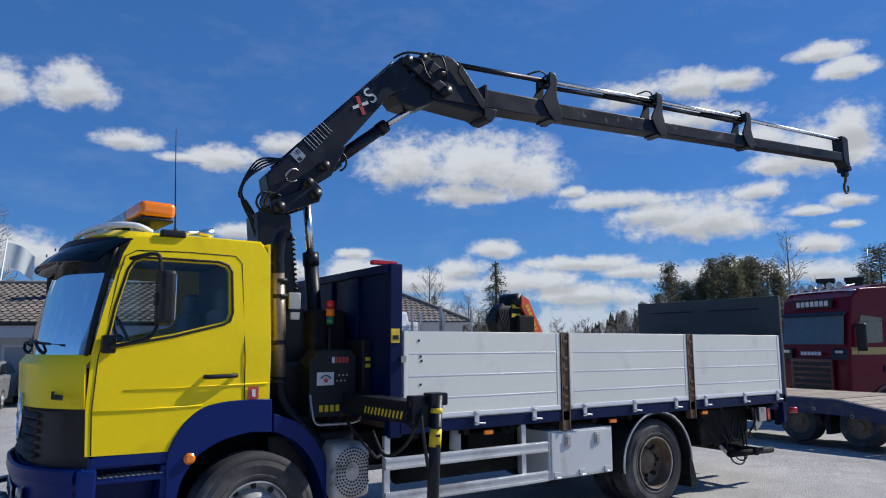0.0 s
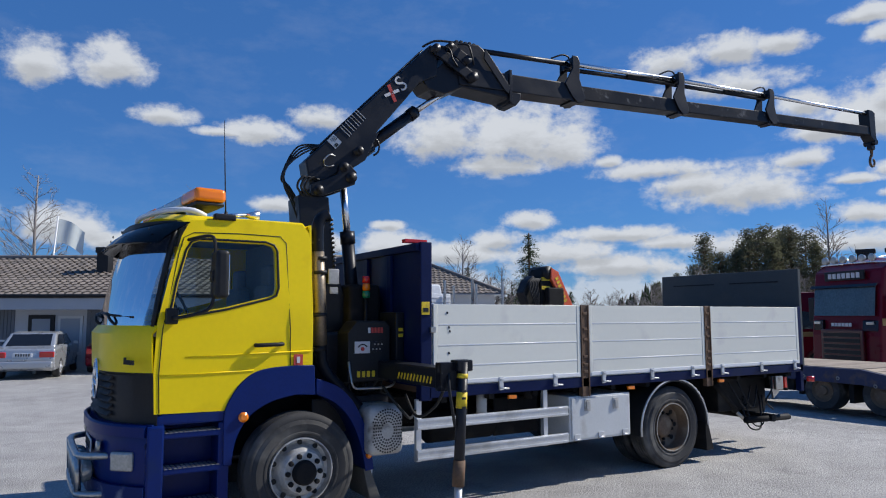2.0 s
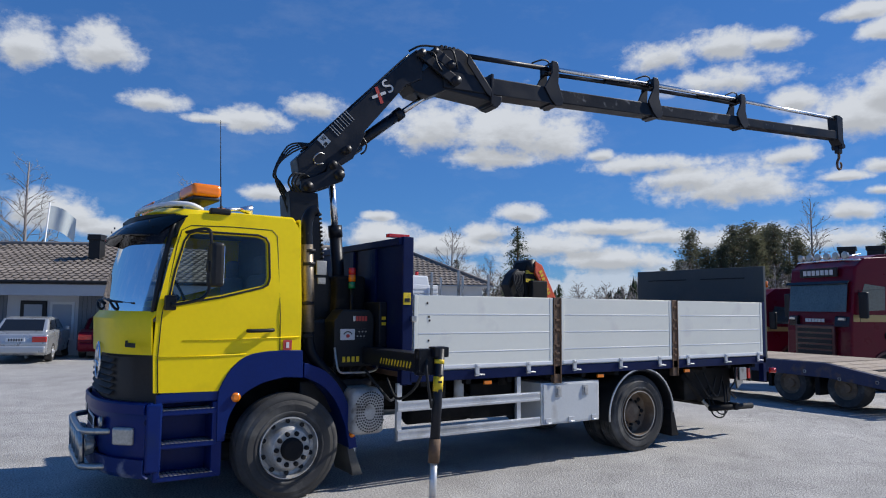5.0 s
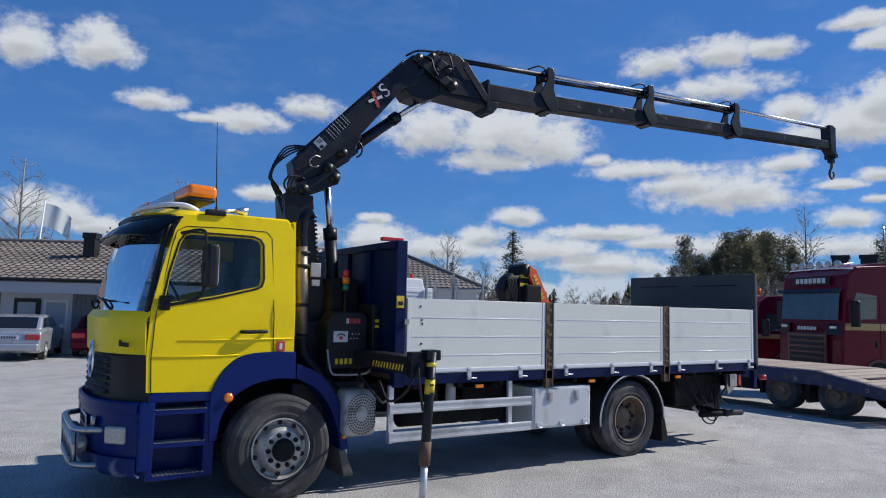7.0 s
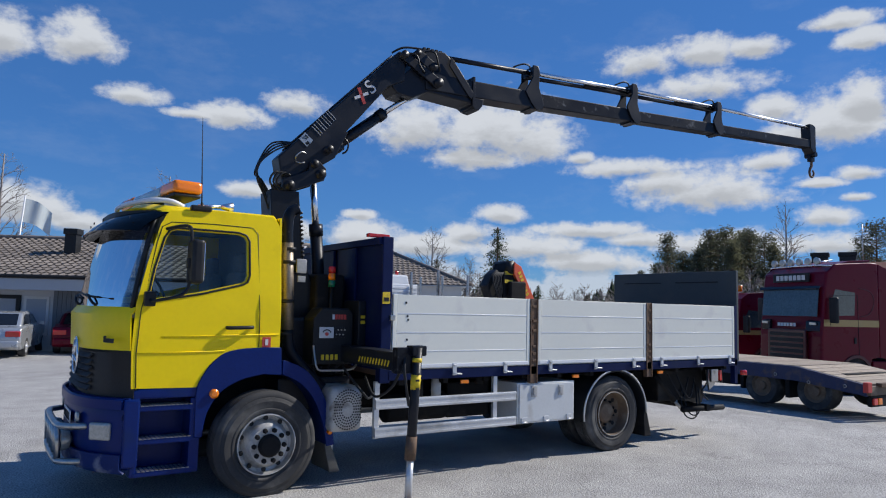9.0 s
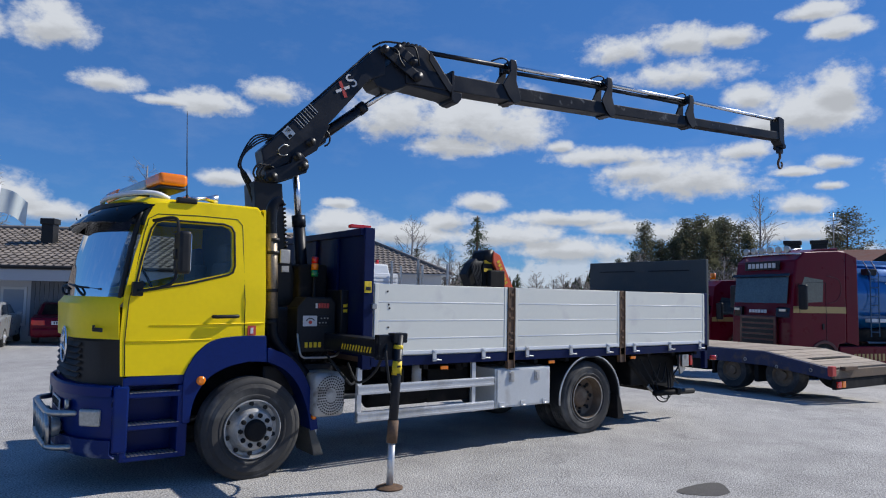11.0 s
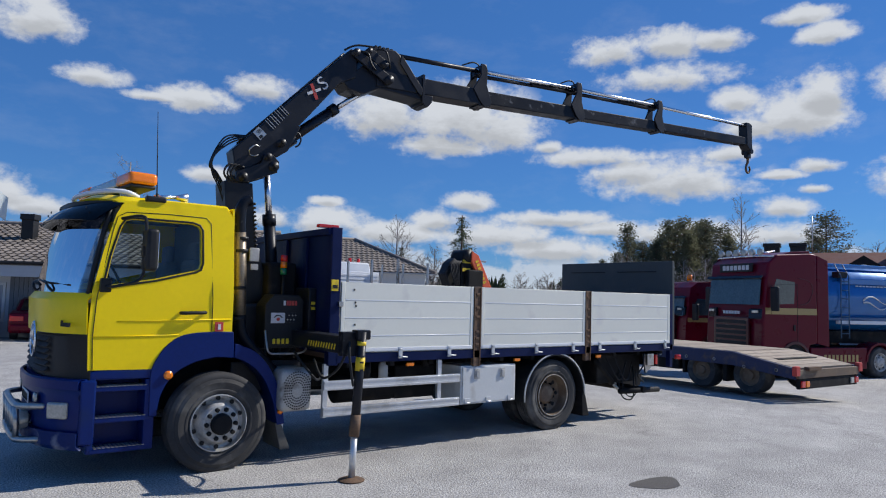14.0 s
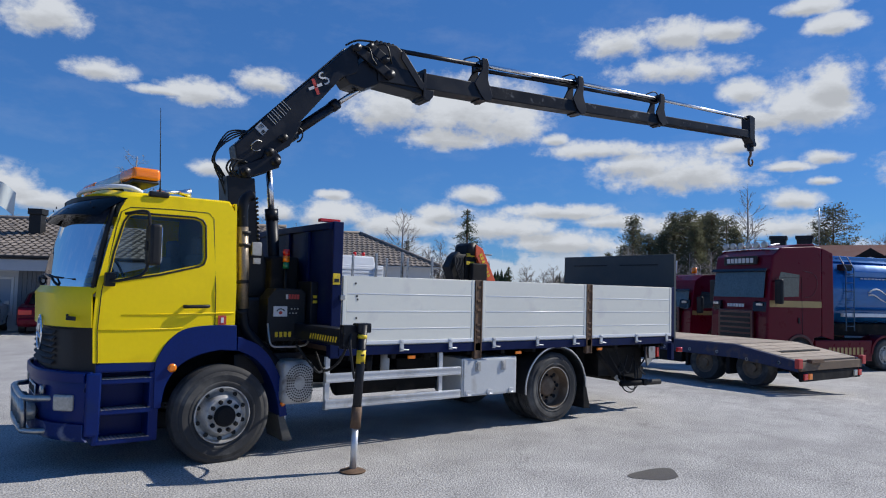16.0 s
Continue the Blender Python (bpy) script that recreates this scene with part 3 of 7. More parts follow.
# sun visor
bm = B()
sheet(bm, lambda u, t: (0.60 + 0.27 * t + bow(u) * 0.92 + 0.02 * (1 - t), CY + 1.04 * u, 2.56 + 0.20 * t ** 0.8 - 0.02 * abs(u) ** 4), us, steps(0, 1, 5))
thick(bm, 0.012)
visor = part("sun_visor", bm, SMOKED, cab, "dark smoked plastic sun visor")
for u in (-0.85, -0.45, 0, 0.45, 0.85):
    bm = B()
    lathe(bm, [(0.012, 0), (0.012, 0.01)], 0, 0, 10)
    bmesh.ops.transform(bm, matrix=Matrix.Translation((0.70 + bow(u) * 0.92, CY + 1.04 * u, 2.675)) @ Matrix.Rotation(radians(90), 4, "Z"), verts=bm.verts)
    part("visor_bolt", bm, BLACK, visor)

# grille, star emblem, bumper
bm = B()
sheet(bm, lambda u, z: (0.60 + bow(u) + (0.03 if z < 1.42 else 0), CY + 1.05 * u, z), us, [0.98, 1.05, 1.40, 1.43])
thick(bm, 0.02)
grille = part("grille", bm, BLACK, cab, "black plastic grille")
for i in range(6):
    z = 1.05 + i * 0.06
    bm = sheet(B(), lambda u, t: (0.585 + bow(u) + 0.03 * t, CY + 1.05 * u, z + 0.035 * t), [u for u in us if abs(u) < 0.62], [0, 1])
    thick(bm, 0.016)
    part("grille_slat", bm, DASH, grille)
bm = B()
ringp = [(0.575, CY - 0.30 + 0.17 * math.cos(a), 1.35 + 0.17 * math.sin(a)) for a in steps(0, 2 * math.pi, 36)]
tube(bm, ringp, 0.013, 8)
for k in range(3):
    a = math.pi / 2 + k * 2 * math.pi / 3
    tube(bm, [(0.57, CY - 0.30, 1.35), (0.575, CY - 0.30 + 0.17 * math.cos(a), 1.35 + 0.17 * math.sin(a))], 0.022, 6, 0.005)
part("round_emblem", bm, CHROME, grille, "chrome round emblem")
bm = B()
for k, w in enumerate((0.035, 0.03, 0.03, 0.03, 0.03)):
    box(bm, 0, w - 0.008, -0.004, 0.004, 0, 0.06 if k == 0 else 0.04, 0.002, 1, pose(0.735 + 0.012 * k, 6.66 - 0.036 * k + 0.02, 1.50, 0, 0, -50) )
part("model_badge", bm, BLACK, cab, "small dark badge bars")
bm = B()
sheet(bm, lambda u, z: (0.56 + bow(u) * 1.0 + (0.05 if z < 0.45 else 0) + (0.03 if z > 0.95 else 0), CY + 1.07 * u, z), us, [0.36, 0.42, 0.55, 0.72, 0.9, 0.97, 1.0])
thick(bm, 0.03)
for s in (-1, 1):
    box(bm, 0.91, 1.05, CY + s * 1.06 - 0.03, CY + s * 1.06 + 0.03, 0.38, 0.99, 0.02)
bumper = part("bumper", bm, NAVY, cab, "scuffed navy steel bumper")
bm = sheet(B(), lambda u, z: (0.535 + bow(u) + 0.04 * (z < 0.36), CY + 1.085 * u, z), us, [0.33, 0.37, 0.47, 0.50])
part("bumper_lip", thick(bm, 0.03), NAVY_SCUFF, bumper, "scuffed navy lip with bare scratches")
bm = sheet(B(), lambda u, z: (0.53 + bow(u) + 0.02 * (z > 0.99), CY + 1.075 * u, z), us, [0.90, 0.93, 0.985, 1.0])
part("bumper_ledge", thick(bm, 0.02), NAVY, bumper)
part("cover_cap", lathe(B(), [(0.035, 0), (0.033, -0.012), (0.0001, -0.014)], 0.93, 0.83, 16, CY - 1.07), NAVY_DARK, bumper)
for s in (-1, 1):
    bm = box(B(), 0, 0.05, -0.105, 0.105, -0.08, 0.08, 0.03, 3, pose(0.735, CY + s * 0.93, 0.70, 0, 0, -s * 48))
    part("headlamp", bm, CLEAR_LENS, bumper, "rectangular headlamp with clear lens")
    bm = lathe(B(), [(0.05, 0), (0.05, 0.02), (0.03, 0.03)], 0, 0, 16)
    bmesh.ops.transform(bm, matrix=Matrix.Translation((0.60, CY + s * 0.62, 0.80)) @ Matrix.Rotation(radians(90), 4, "Z"), verts=bm.verts)
    part("fog_lamp", bm, CLEAR_LENS, bumper)
bm = box(B(), 0.545, 0.555, CY - 0.45, CY + 0.07, 0.72, 0.83, 0.004)
plate = part("licence_plate", bm, WHITE, bumper, "white plate with unreadable bars")
bm = B()
for k in range(6):
    box(bm, 0.540, 0.546, CY - 0.40 + k * 0.075, CY - 0.355 + k * 0.075, 0.74, 0.81, 0.0)
part("plate_bar", bm, BLACK, plate)
# tubular bull bar with driving lamps
bm = B()
for z in (0.72, 0.40):
    tube(bm, bend([(0.68, 6.85, z), (0.48, 6.95, z), (0.44, 7.15, z), (0.44, 7.9, z), (0.48, 8.12, z), (0.66, 8.25, z)], 5), 0.03, 10)
for y in (7.0, 7.3, 7.55, 7.8, 8.1):
    tube(bm, [(0.455, y, 0.40), (0.44, y, 0.72)], 0.028, 8)
bull = part("bull_bar", bm, STEEL, truck, "grey tubular steel lamp guard at the bumper")
for y in (7.14, 7.42, 7.68, 7.95):
    bm = lathe(B(), [(0.02, 0.10), (0.085, 0.06), (0.10, 0.0), (0.095, -0.02), (0.05, -0.025)], 0, 0, 20)
    bmesh.ops.transform(bm, matrix=Matrix.Translation((0.50, y, 0.56)) @ Matrix.Rotation(radians(-90), 4, "Z"), verts=bm.verts)
    part("driving_lamp", bm, CLEAR_LENS, bull)

# entry steps and fender
for s in (-1, 1):
    y = CY + s * 1.05
    yi = y - s * 0.28
    bm = B()
    box(bm, 1.03, 1.54, min(yi - s * .02, yi + s * .02), max(yi - s * .02, yi + s * .02), 0.28, 1.07, 0.01)
    box(bm, 0.99, 1.05, min(y, yi), max(y, yi), 0.28, 1.07, 0.015)
    box(bm, 1.50, 1.60, min(y, yi), max(y, yi), 0.28, 0.98, 0.015)
    box(bm, 1.02, 1.56, min(y, yi), max(y, yi), 0.985, 1.085, 0.02)
    st = part("entry_steps", bm, NAVY, cab, "navy entry step well")
    for z in (0.92, 0.62, 0.33):
        bm = box(B(), 1.02, 1.55, min(y + s * .005, yi), max(y + s * .005, yi), z - 0.05, z, 0.012)
        tr = part("step", bm, NAVY, st)
        bm = B()
        for k in range(12):
            for j in range(3):
                box(bm, 1.06 + k * 0.039, 1.085 + k * 0.039, y - s * 0.01 - s * 0.07 * j - 0.02, y - s * 0.01 - s * 0.07 * j + 0.02, z, z + 0.006)
        part("step_grip", bm, STEEL, tr, "worn metal tread", kind="stuff")
    def curve(*pts):
        return [(p.x, p.z) for p in bend([(x, 0, z) for x, z in pts], 5)]

    outer = curve((1.54, 0.98), (1.55, 1.08), (1.59, 1.172), (1.665, 1.288), (1.79, 1.392), (1.96, 1.436), (2.19, 1.448)) + [(2.375, 1.445), (2.39, 1.165)] + curve((2.2, 1.178), (1.97, 1.128), (1.776, 1.018), (1.672, 0.866), (1.633, 0.735), (1.62, 0.60)) + [(1.545, 0.60)]
    bm = prism(B(), outer, min(y - s * 0.5, y + s * 0.015), max(y - s * 0.5, y + s * 0.015), 0.006, seg=1)
    fd = part("front_fender", bm, NAVY, cab, "navy plastic wheel arch")
    outer = curve((2.40, 1.315), (2.47, 1.295), (2.65, 1.21), (2.81, 1.035), (2.94, 0.765), (2.99, 0.525), (3.01, 0.41)) + curve((2.92, 0.40), (2.865, 0.65), (2.75, 0.91), (2.59, 1.078), (2.40, 1.17))
    bm = prism(B(), outer, min(y - s * 0.5, y + s * 0.01), max(y - s * 0.5, y + s * 0.01), 0.006, seg=1)
    rf = part("rear_fender", bm, NAVY, truck, "navy plastic rear half of the wheel arch")
    bm = prism(B(), [(2.90, 0.42), (2.98, 0.40), (3.09, 0.12), (2.97, 0.12)], min(y - s * .48, y), max(y - s * .48, y), 0.008)
    part("mudflap", bm, FLAP, rf, "dusty grey rubber mudflap")
    bm = box(B(), 2.985, 3.0, min(y - s * .01, y - s * .05), max(y - s * .01, y - s * .05), 0.12, 0.42, 0, 1, None)
    part("flap_edge", bm, ALU, rf)
    for (mx, mz, r) in ((1.71, 1.01, 0.045), (2.945, 0.55, 0.03)):
        bm = lathe(B(), [(r, 0), (r, 0.02), (r * 0.6, 0.035)], mx, mz, 20, y)
        if s < 0:
            for v in bm.verts:
                v.co.y = 2 * y - v.co.y - 0.012
        part("side_marker", bm, AMBER, fd if mx < 2 else rf, "round amber side marker")
bm = box(B(), 2.17, 2.26, 6.488, 6.496, 1.45, 1.55, 0.003)
sg = part("info_sticker", bm, RED_MARK, cab, "small red sticker with a white mark")
part("sticker_mark", box(B(), 2.20, 2.23, 6.484, 6.488, 1.47, 1.53), WHITE_MARK, sg)

# mirror on its bracket
for s in (-1, 1):
    y = CY + s * 1.05
    bm = tube(B(), bend([(1.06, y, 1.90), (1.12, y + s * 0.20, 1.90), (1.34, y + s * 0.24, 1.98), (1.37, y + s * 0.24, 2.2), (1.37, y + s * 0.24, 2.52), (1.33, y + s * 0.2, 2.60), (1.20, y - s * 0.03, 2.58)], 6), 0.015, 8)
    box(bm, 1.02, 1.12, min(y, y + s * .09), max(y, y + s * .09), 1.84, 1.98, 0.02)
    mr = part("mirror_bracket", bm, BLACK, cab, "black tubular mirror bracket")
    bm = box(B(), 1.36, 1.47, min(y + s * 0.13, y + s * 0.36), max(y + s * 0.13, y + s * 0.36), 2.06, 2.47, 0.035, 3)
    box(bm, 1.34, 1.40, min(y + s * .2, y + s * .27), max(y + s * .2, y + s * .27), 2.2, 2.3, 0.01)
    part("mirror_housing", bm, BLACK, mr, "black mirror housing")
    part("mirror_glass", box(B(), 1.468, 1.475, min(y + s * 0.15, y + s * 0.34), max(y + s * 0.15, y + s * 0.34), 2.09, 2.44, 0.003), CHROME, mr)
part("door_lamp", box(B(), 1.42, 1.62, 6.54, 6.62, 2.78, 2.84, 0.02, 3), BLACK, cab, "small black gutter lamp")

# roof: rail, beacon bar, antenna, horn
bm = tube(B(), bend([(1.38, 6.72, 2.83), (1.24, 6.70, 2.873), (1.04, 6.85, 2.868), (0.92, 7.55, 2.865), (1.04, 8.25, 2.868), (1.24, 8.4, 2.873), (1.38, 8.38, 2.83)], 7), 0.026, 10)
part("roof_lamp_rail", bm, WHITE, truck, "pale cream roof lamp rail")
BM = pose(1.33, CY + 0.09, 2.985, -2.2, 0, 8)
bm = box(B(), -0.14, 0.14, -0.82, 0.82, -0.07, -0.03, 0.02, 2, BM)
beacon = part("beacon_bar", bm, BLACK, truck, "long amber warning beacon bar on the cab roof")
for y0, y1 in ((-0.84, -0.42), (0.42, 0.84)):
    bm = box(B(), -0.15, 0.15, y0, y1, -0.03, 0.10, 0.045, 3, BM)
    part("beacon_lens", bm, AMBER, beacon, "amber plastic lens")
part("beacon_plate", box(B(), -0.145, 0.145, -0.42, 0.42, -0.03, 0.085, 0.03, 3, BM), CLEAR_LENS, beacon)
for y in (7.1, 8.0):
    part("beacon_foot", box(B(), 1.28, 1.44, y - 0.03, y + 0.03, 2.84, 2.93, 0.01), STEEL, beacon)
bm = tube(B(), [(1.62, 6.95, 2.84), (1.60, 6.95, 3.3), (1.58, 6.95, 3.82)], 0.008, 6, 0.003)
tube(bm, [(1.62, 6.95, 2.82), (1.62, 6.95, 2.92)], 0.016, 8)
part("antenna", bm, BLACK, truck, "thin black whip antenna")
bm = tube(B(), [(1.62, 7.1, 2.90), (1.86, 7.1, 2.92)], 0.022, 10, 0.022)
tube(bm, [(1.86, 7.1, 2.92), (1.98, 7.1, 2.92)], 0.025, 12, 0.06)
tube(bm, [(1.70, 7.1, 2.82), (1.70, 7.1, 2.90)], 0.012, 6)
part("air_horn", bm, CHROME, truck, "chrome roof air horn")

# inside the cab
bm = box(B(), 1.0, 2.3, 6.55, 8.55, 1.25, 1.32, 0.01)
part("cab_floor", bm, DASH, cab)
part("rear_lining", box(B(), 2.24, 2.31, 6.60, 8.50, 1.32, 2.70, 0.02), SEAT, cab)
part("roof_lining", box(B(), 1.15, 2.30, 6.66, 8.44, 2.70, 2.74, 0.01), SEAT, cab)
for y in (6.57, 8.49):
    part("door_lining", box(B(), 1.10, 2.26, y, y + 0.04, 1.32, 1.86, 0.01), DASH, cab)
bm = B()
sheet(bm, lambda u, t: (0.80 + bow(u) * 0.9 + 0.35 * t, CY + 0.94 * u, 1.66 + 0.06 * math.sin(t * 3)), us, steps(0, 1, 4))
thick(bm, 0.08)
part("dashboard", bm, DASH, cab)
for y in (6.98, 8.1):
    bm = box(B(), 1.60, 2.08, y - 0.24, y + 0.24, 1.50, 1.66, 0.06, 3)
    box(bm, 1.98, 2.14, y - 0.24, y + 0.24, 1.6, 2.22, 0.06, 3)
    box(bm, 2.02, 2.12, y - 0.13, y + 0.13, 2.20, 2.42, 0.04, 3)
    part("seat", bm, SEAT, cab, "grey cloth cab seat")
bm = tube(B(), [(1.24 + 0.09 * math.cos(a), 6.98 + 0.22 * math.sin(a), 1.98 - 0.19 * math.cos(a)) for a in steps(0, 2 * math.pi, 32)], 0.014, 8)
tube(bm, [(1.05, 6.98, 1.75), (1.24, 6.98, 1.98)], 0.03, 8)
part("steering_wheel", bm, BLACK, cab, "black steering wheel")


# ---- wheels ----
def tyre(bm, cx, y0, width, R=0.51, rim=0.30, sign=1):
    """A tyre with grooved tread; y0 is its outer side, sign the way in."""
    w = width
    prof = [(rim, 0.02), (rim + 0.03, 0.0), (rim + 0.036, -0.007), (rim + 0.05, -0.008), (rim + 0.055, -0.003), (rim + 0.10, -0.012), (rim + 0.125, -0.013), (rim + 0.129, -0.009), (R - 0.07, -0.004), (R - 0.06, 0.003), (R - 0.05, 0.001), (R - 0.02, 0.012), (R, 0.035)]
    for k in range(1, 5):
        yy = 0.035 + (w - 0.07) * k / 5
        prof += [(R, yy - 0.006), (R - 0.012, yy - 0.005), (R - 0.012, yy + 0.005), (R, yy + 0.006)]
    prof += [(R, w - 0.035), (R - 0.02, w - 0.012), (R - 0.07, w), (rim, w - 0.02)]
    lathe(bm, [(r, sign * y) for r, y in prof], cx, 0.5, 56, y0, closed=False)
    return bm


def front_wheel(cx, y0, sign):
    bm = tyre(B(), cx, y0, 0.29, R=0.522, sign=sign)
    t = part("front_wheel", bm, RUBBER, truck, "truck tyre with grey scuffed sidewall")
    bm = lathe(B(), [(0.302, sign * 0.02), (0.298, sign * -0.002), (0.288, sign * -0.003), (0.282, sign * 0.03), (0.276, sign * 0.075), (0.245, sign * 0.085), (0.215, sign * 0.04), (0.20, sign * -0.03), (0.185, sign * -0.05), (0.11, sign * -0.052), (0.09, sign * -0.09), (0.07, sign * -0.105), (0.0001, sign * -0.107)], cx, 0.5, 48, y0, closed=False)
    rm = part("rim", bm, RIM, t, "silver steel rim with ten nuts")
    for k in range(10):
        a = 2 * math.pi * k / 10
        x, z = cx + 0.152 * math.cos(a), 0.5 + 0.152 * math.sin(a)
        bm = lathe(B(), [(0.024, 0), (0.024, sign * -0.025), (0.014, sign * -0.034)], x, z, 8, y0 + sign * -0.05)
        part("wheel_nut", bm, CHASSIS, rm)
        a += math.pi / 10
        x, z = cx + 0.252 * math.cos(a), 0.5 + 0.252 * math.sin(a)
        bm = lathe(B(), [(0.024, 0), (0.024, sign * -0.012)], x, z, 12, y0 + sign * 0.075)
        part("hand_hole", bm, BLACK, rm)
    bm = lathe(B(), [(0.112, sign * 0.04), (0.108, 0), (0.09, sign * -0.02), (0.0001, sign * -0.022)], cx, 0.5, 28, y0 + sign * -0.095)
    part("hub_cap", bm, CHASSIS, rm, "dark greasy hub")


def rear_wheel(cx, y0, sign):
    bm = tyre(B(), cx, y0, 0.28, sign=sign)
    t = part("rear_wheel", bm, RUBBER, truck, "dusty outer truck tyre of a twin pair")
    bm = lathe(B(), [(0.305, sign * 0.02), (0.305, sign * -0.004), (0.288, sign * -0.006), (0.28, sign * 0.06), (0.27, sign * 0.15), (0.235, sign * 0.17), (0.16, sign * 0.17), (0.145, sign * 0.14), (0.12, sign * 0.12), (0.10, sign * 0.115), (0.0001, sign * 0.11)], cx, 0.5, 48, y0, closed=False)
    rm = part("rim", bm, RIM_BROWN, t, "brown dirty deep rim")
    for k in range(10):
        a = 2 * math.pi * (k + 0.5) / 10
        part("wheel_nut", lathe(B(), [(0.018, 0), (0.018, sign * -0.03)], cx + 0.165 * math.cos(a), 0.5 + 0.165 * math.sin(a), 8, y0 + sign * 0.168), CHASSIS, rm)
    for k in range(8):
        a = 2 * math.pi * k / 8
        part("hand_hole", lathe(B(), [(0.030, 0), (0.030, sign * -0.008)], cx + 0.222 * math.cos(a), 0.5 + 0.222 * math.sin(a), 12, y0 + sign * 0.166), BLACK, rm)
    bm = lathe(B(), [(0.296, 0.0), (0.298, sign * -0.008), (0.289, sign * -0.008), (0.286, 0.0)], cx, 0.5, 48, y0, closed=False)
    part("rim_lip", bm, STEEL, rm)
    t2 = part("inner_wheel", tyre(B(), cx, y0 + sign * 0.33, 0.28, sign=sign), RUBBER, truck)


front_wheel(2.225, 6.37, 1), front_wheel(2.225, 8.73, -1)
rear_wheel(7.10, 6.30, 1), rear_wheel(7.10, 8.80, -1)

# ---- chassis ----
for y in (7.1, 7.92):
    bm = box(B(), 1.2, 9.7, y, y + 0.08, 0.72, 1.02, 0.008)
    part("chassis_rail", bm, CHASSIS, truck)
for x in (3.6, 4.6, 5.6, 6.4, 7.6, 8.6, 9.5):
    part("cross_member", box(B(), x, x + 0.09, 7.15, 7.95, 0.78, 0.98, 0.008), CHASSIS, truck)
for x in steps(3.7, 9.7, 10):
    part("bed_bearer", box(B(), x, x + 0.07, 6.35, 8.75, 1.02, 1.12, 0.006), CHASSIS, truck)
bm = tube(B(), [(2.23, 6.7, 0.5), (2.23, 8.4, 0.5)], 0.06, 10)
part("front_axle", bm, CHASSIS, truck)
bm = tube(B(), [(7.1, 6.6, 0.5), (7.1, 8.5, 0.5)], 0.10, 14)
lathe(bm, [(0.10, -0.22), (0.24, -0.10), (0.24, 0.10), (0.10, 0.22)], 7.1, 0.5, 24, CY)
part("rear_axle", bm, CHASSIS, truck)
part("engine", box(B(), 1.5, 2.9, 7.1, 8.0, 0.55, 1.3, 0.08, 3), CHASSIS, truck)
part("gearbox", box(B(), 2.9, 3.7, 7.3, 7.8, 0.5, 0.95, 0.1, 3), CHASSIS, truck)
bm = tube(B(), [(3.5, 7.55, 0.68), (7.0, 7.55, 0.55)], 0.06, 12)
part("drive_shaft", bm, CHASSIS, truck)
for x in (6.3, 7.9):
    bm = tube(B(), bend([(6.35 if x < 7 else 7.1, y0, z0) for y0, z0 in ((7.0, 0.62), (7.0, 0.6))], 3), 0.05, 8)
    part("spring_hanger", box(B(), x - 0.08, x + 0.08, 6.98, 7.1, 0.45, 0.85, 0.02), CHASSIS, truck)
for yy in (6.98, 8.02):
    bm = B()
    for k in range(4):
        L = 0.85 - 0.15 * k
        tube(bm, bend([(7.1 - L, yy, 0.62 + 0.06 - 0.02 * k), (7.1, yy, 0.56 - 0.02 * k), (7.1 + L, yy, 0.68 - 0.02 * k)], 5), 0.016, 6)
    part("leaf_spring", bm, CHASSIS, truck)
bm = tube(B(), [(3.75, 6.75, 0.72), (4.55, 6.75, 0.72)], 0.17, 20)
part("air_tank", bm, CHASSIS, truck, "black air tank")
part("battery_box", box(B(), 4.6, 5.25, 6.7, 7.1, 0.55, 0.98, 0.03), CHASSIS, truck)
for x in (4.05, 4.3):
    bm = tube(B(), [(x, 6.5, 0.86), (x, 6.5, 1.06)], 0.06, 16)
    part("air_filter", bm, BLACK if x < 4.2 else BOXWHITE, truck)
bm = tube(B(), [(4.9, 6.45, 0.98), (4.9, 6.45, 1.1)], 0.05, 12)
part("valve_body", bm, CHASSIS, truck)
# fuel tank on the other side
part("fuel_tank", box(B(), 3.6, 4.8, 7.99, 8.6, 0.45, 0.98, 0.08, 3), ALU, truck, "aluminium fuel tank")

# silencer with its perforated shield
bm = box(B(), 2.90, 3.28, 6.36, 6.85, 0.55, 1.03, 0.09, 4)
sil = part("silencer", bm, RIM, truck, "silver silencer box with perforated shield")
part("shield_boss", lathe(B(), [(0.045, 0), (0.04, -0.006), (0.0001, -0.008)], 3.09, 0.79, 24, 6.36), RIM, sil)
hole = lathe(B(), [(0.0085, 0), (0.0085, -0.003)], 0, 0, 8)
first = part("vent_hole", hole, BLACK, sil)
hm = first.data
holes = []
for r, n in ((0.075, 18), (0.10, 24), (0.125, 30), (0.15, 36), (0.175, 40)):
    for k in range(n):
        holes.append((3.09 + r * math.cos(2 * math.pi * k / n), 0.79 + 1.18 * r * math.sin(2 * math.pi * k / n)))
bm = B()
for x, z in holes:
    if abs(x - 3.09) < 0.165:
        lathe(bm, [(0.0095, 0), (0.0095, -0.003)], x, z, 6, 6.359)
tagged(part("perforation", bm, BLACK, sil), kind="stuff")
bpy.data.objects.remove(first)

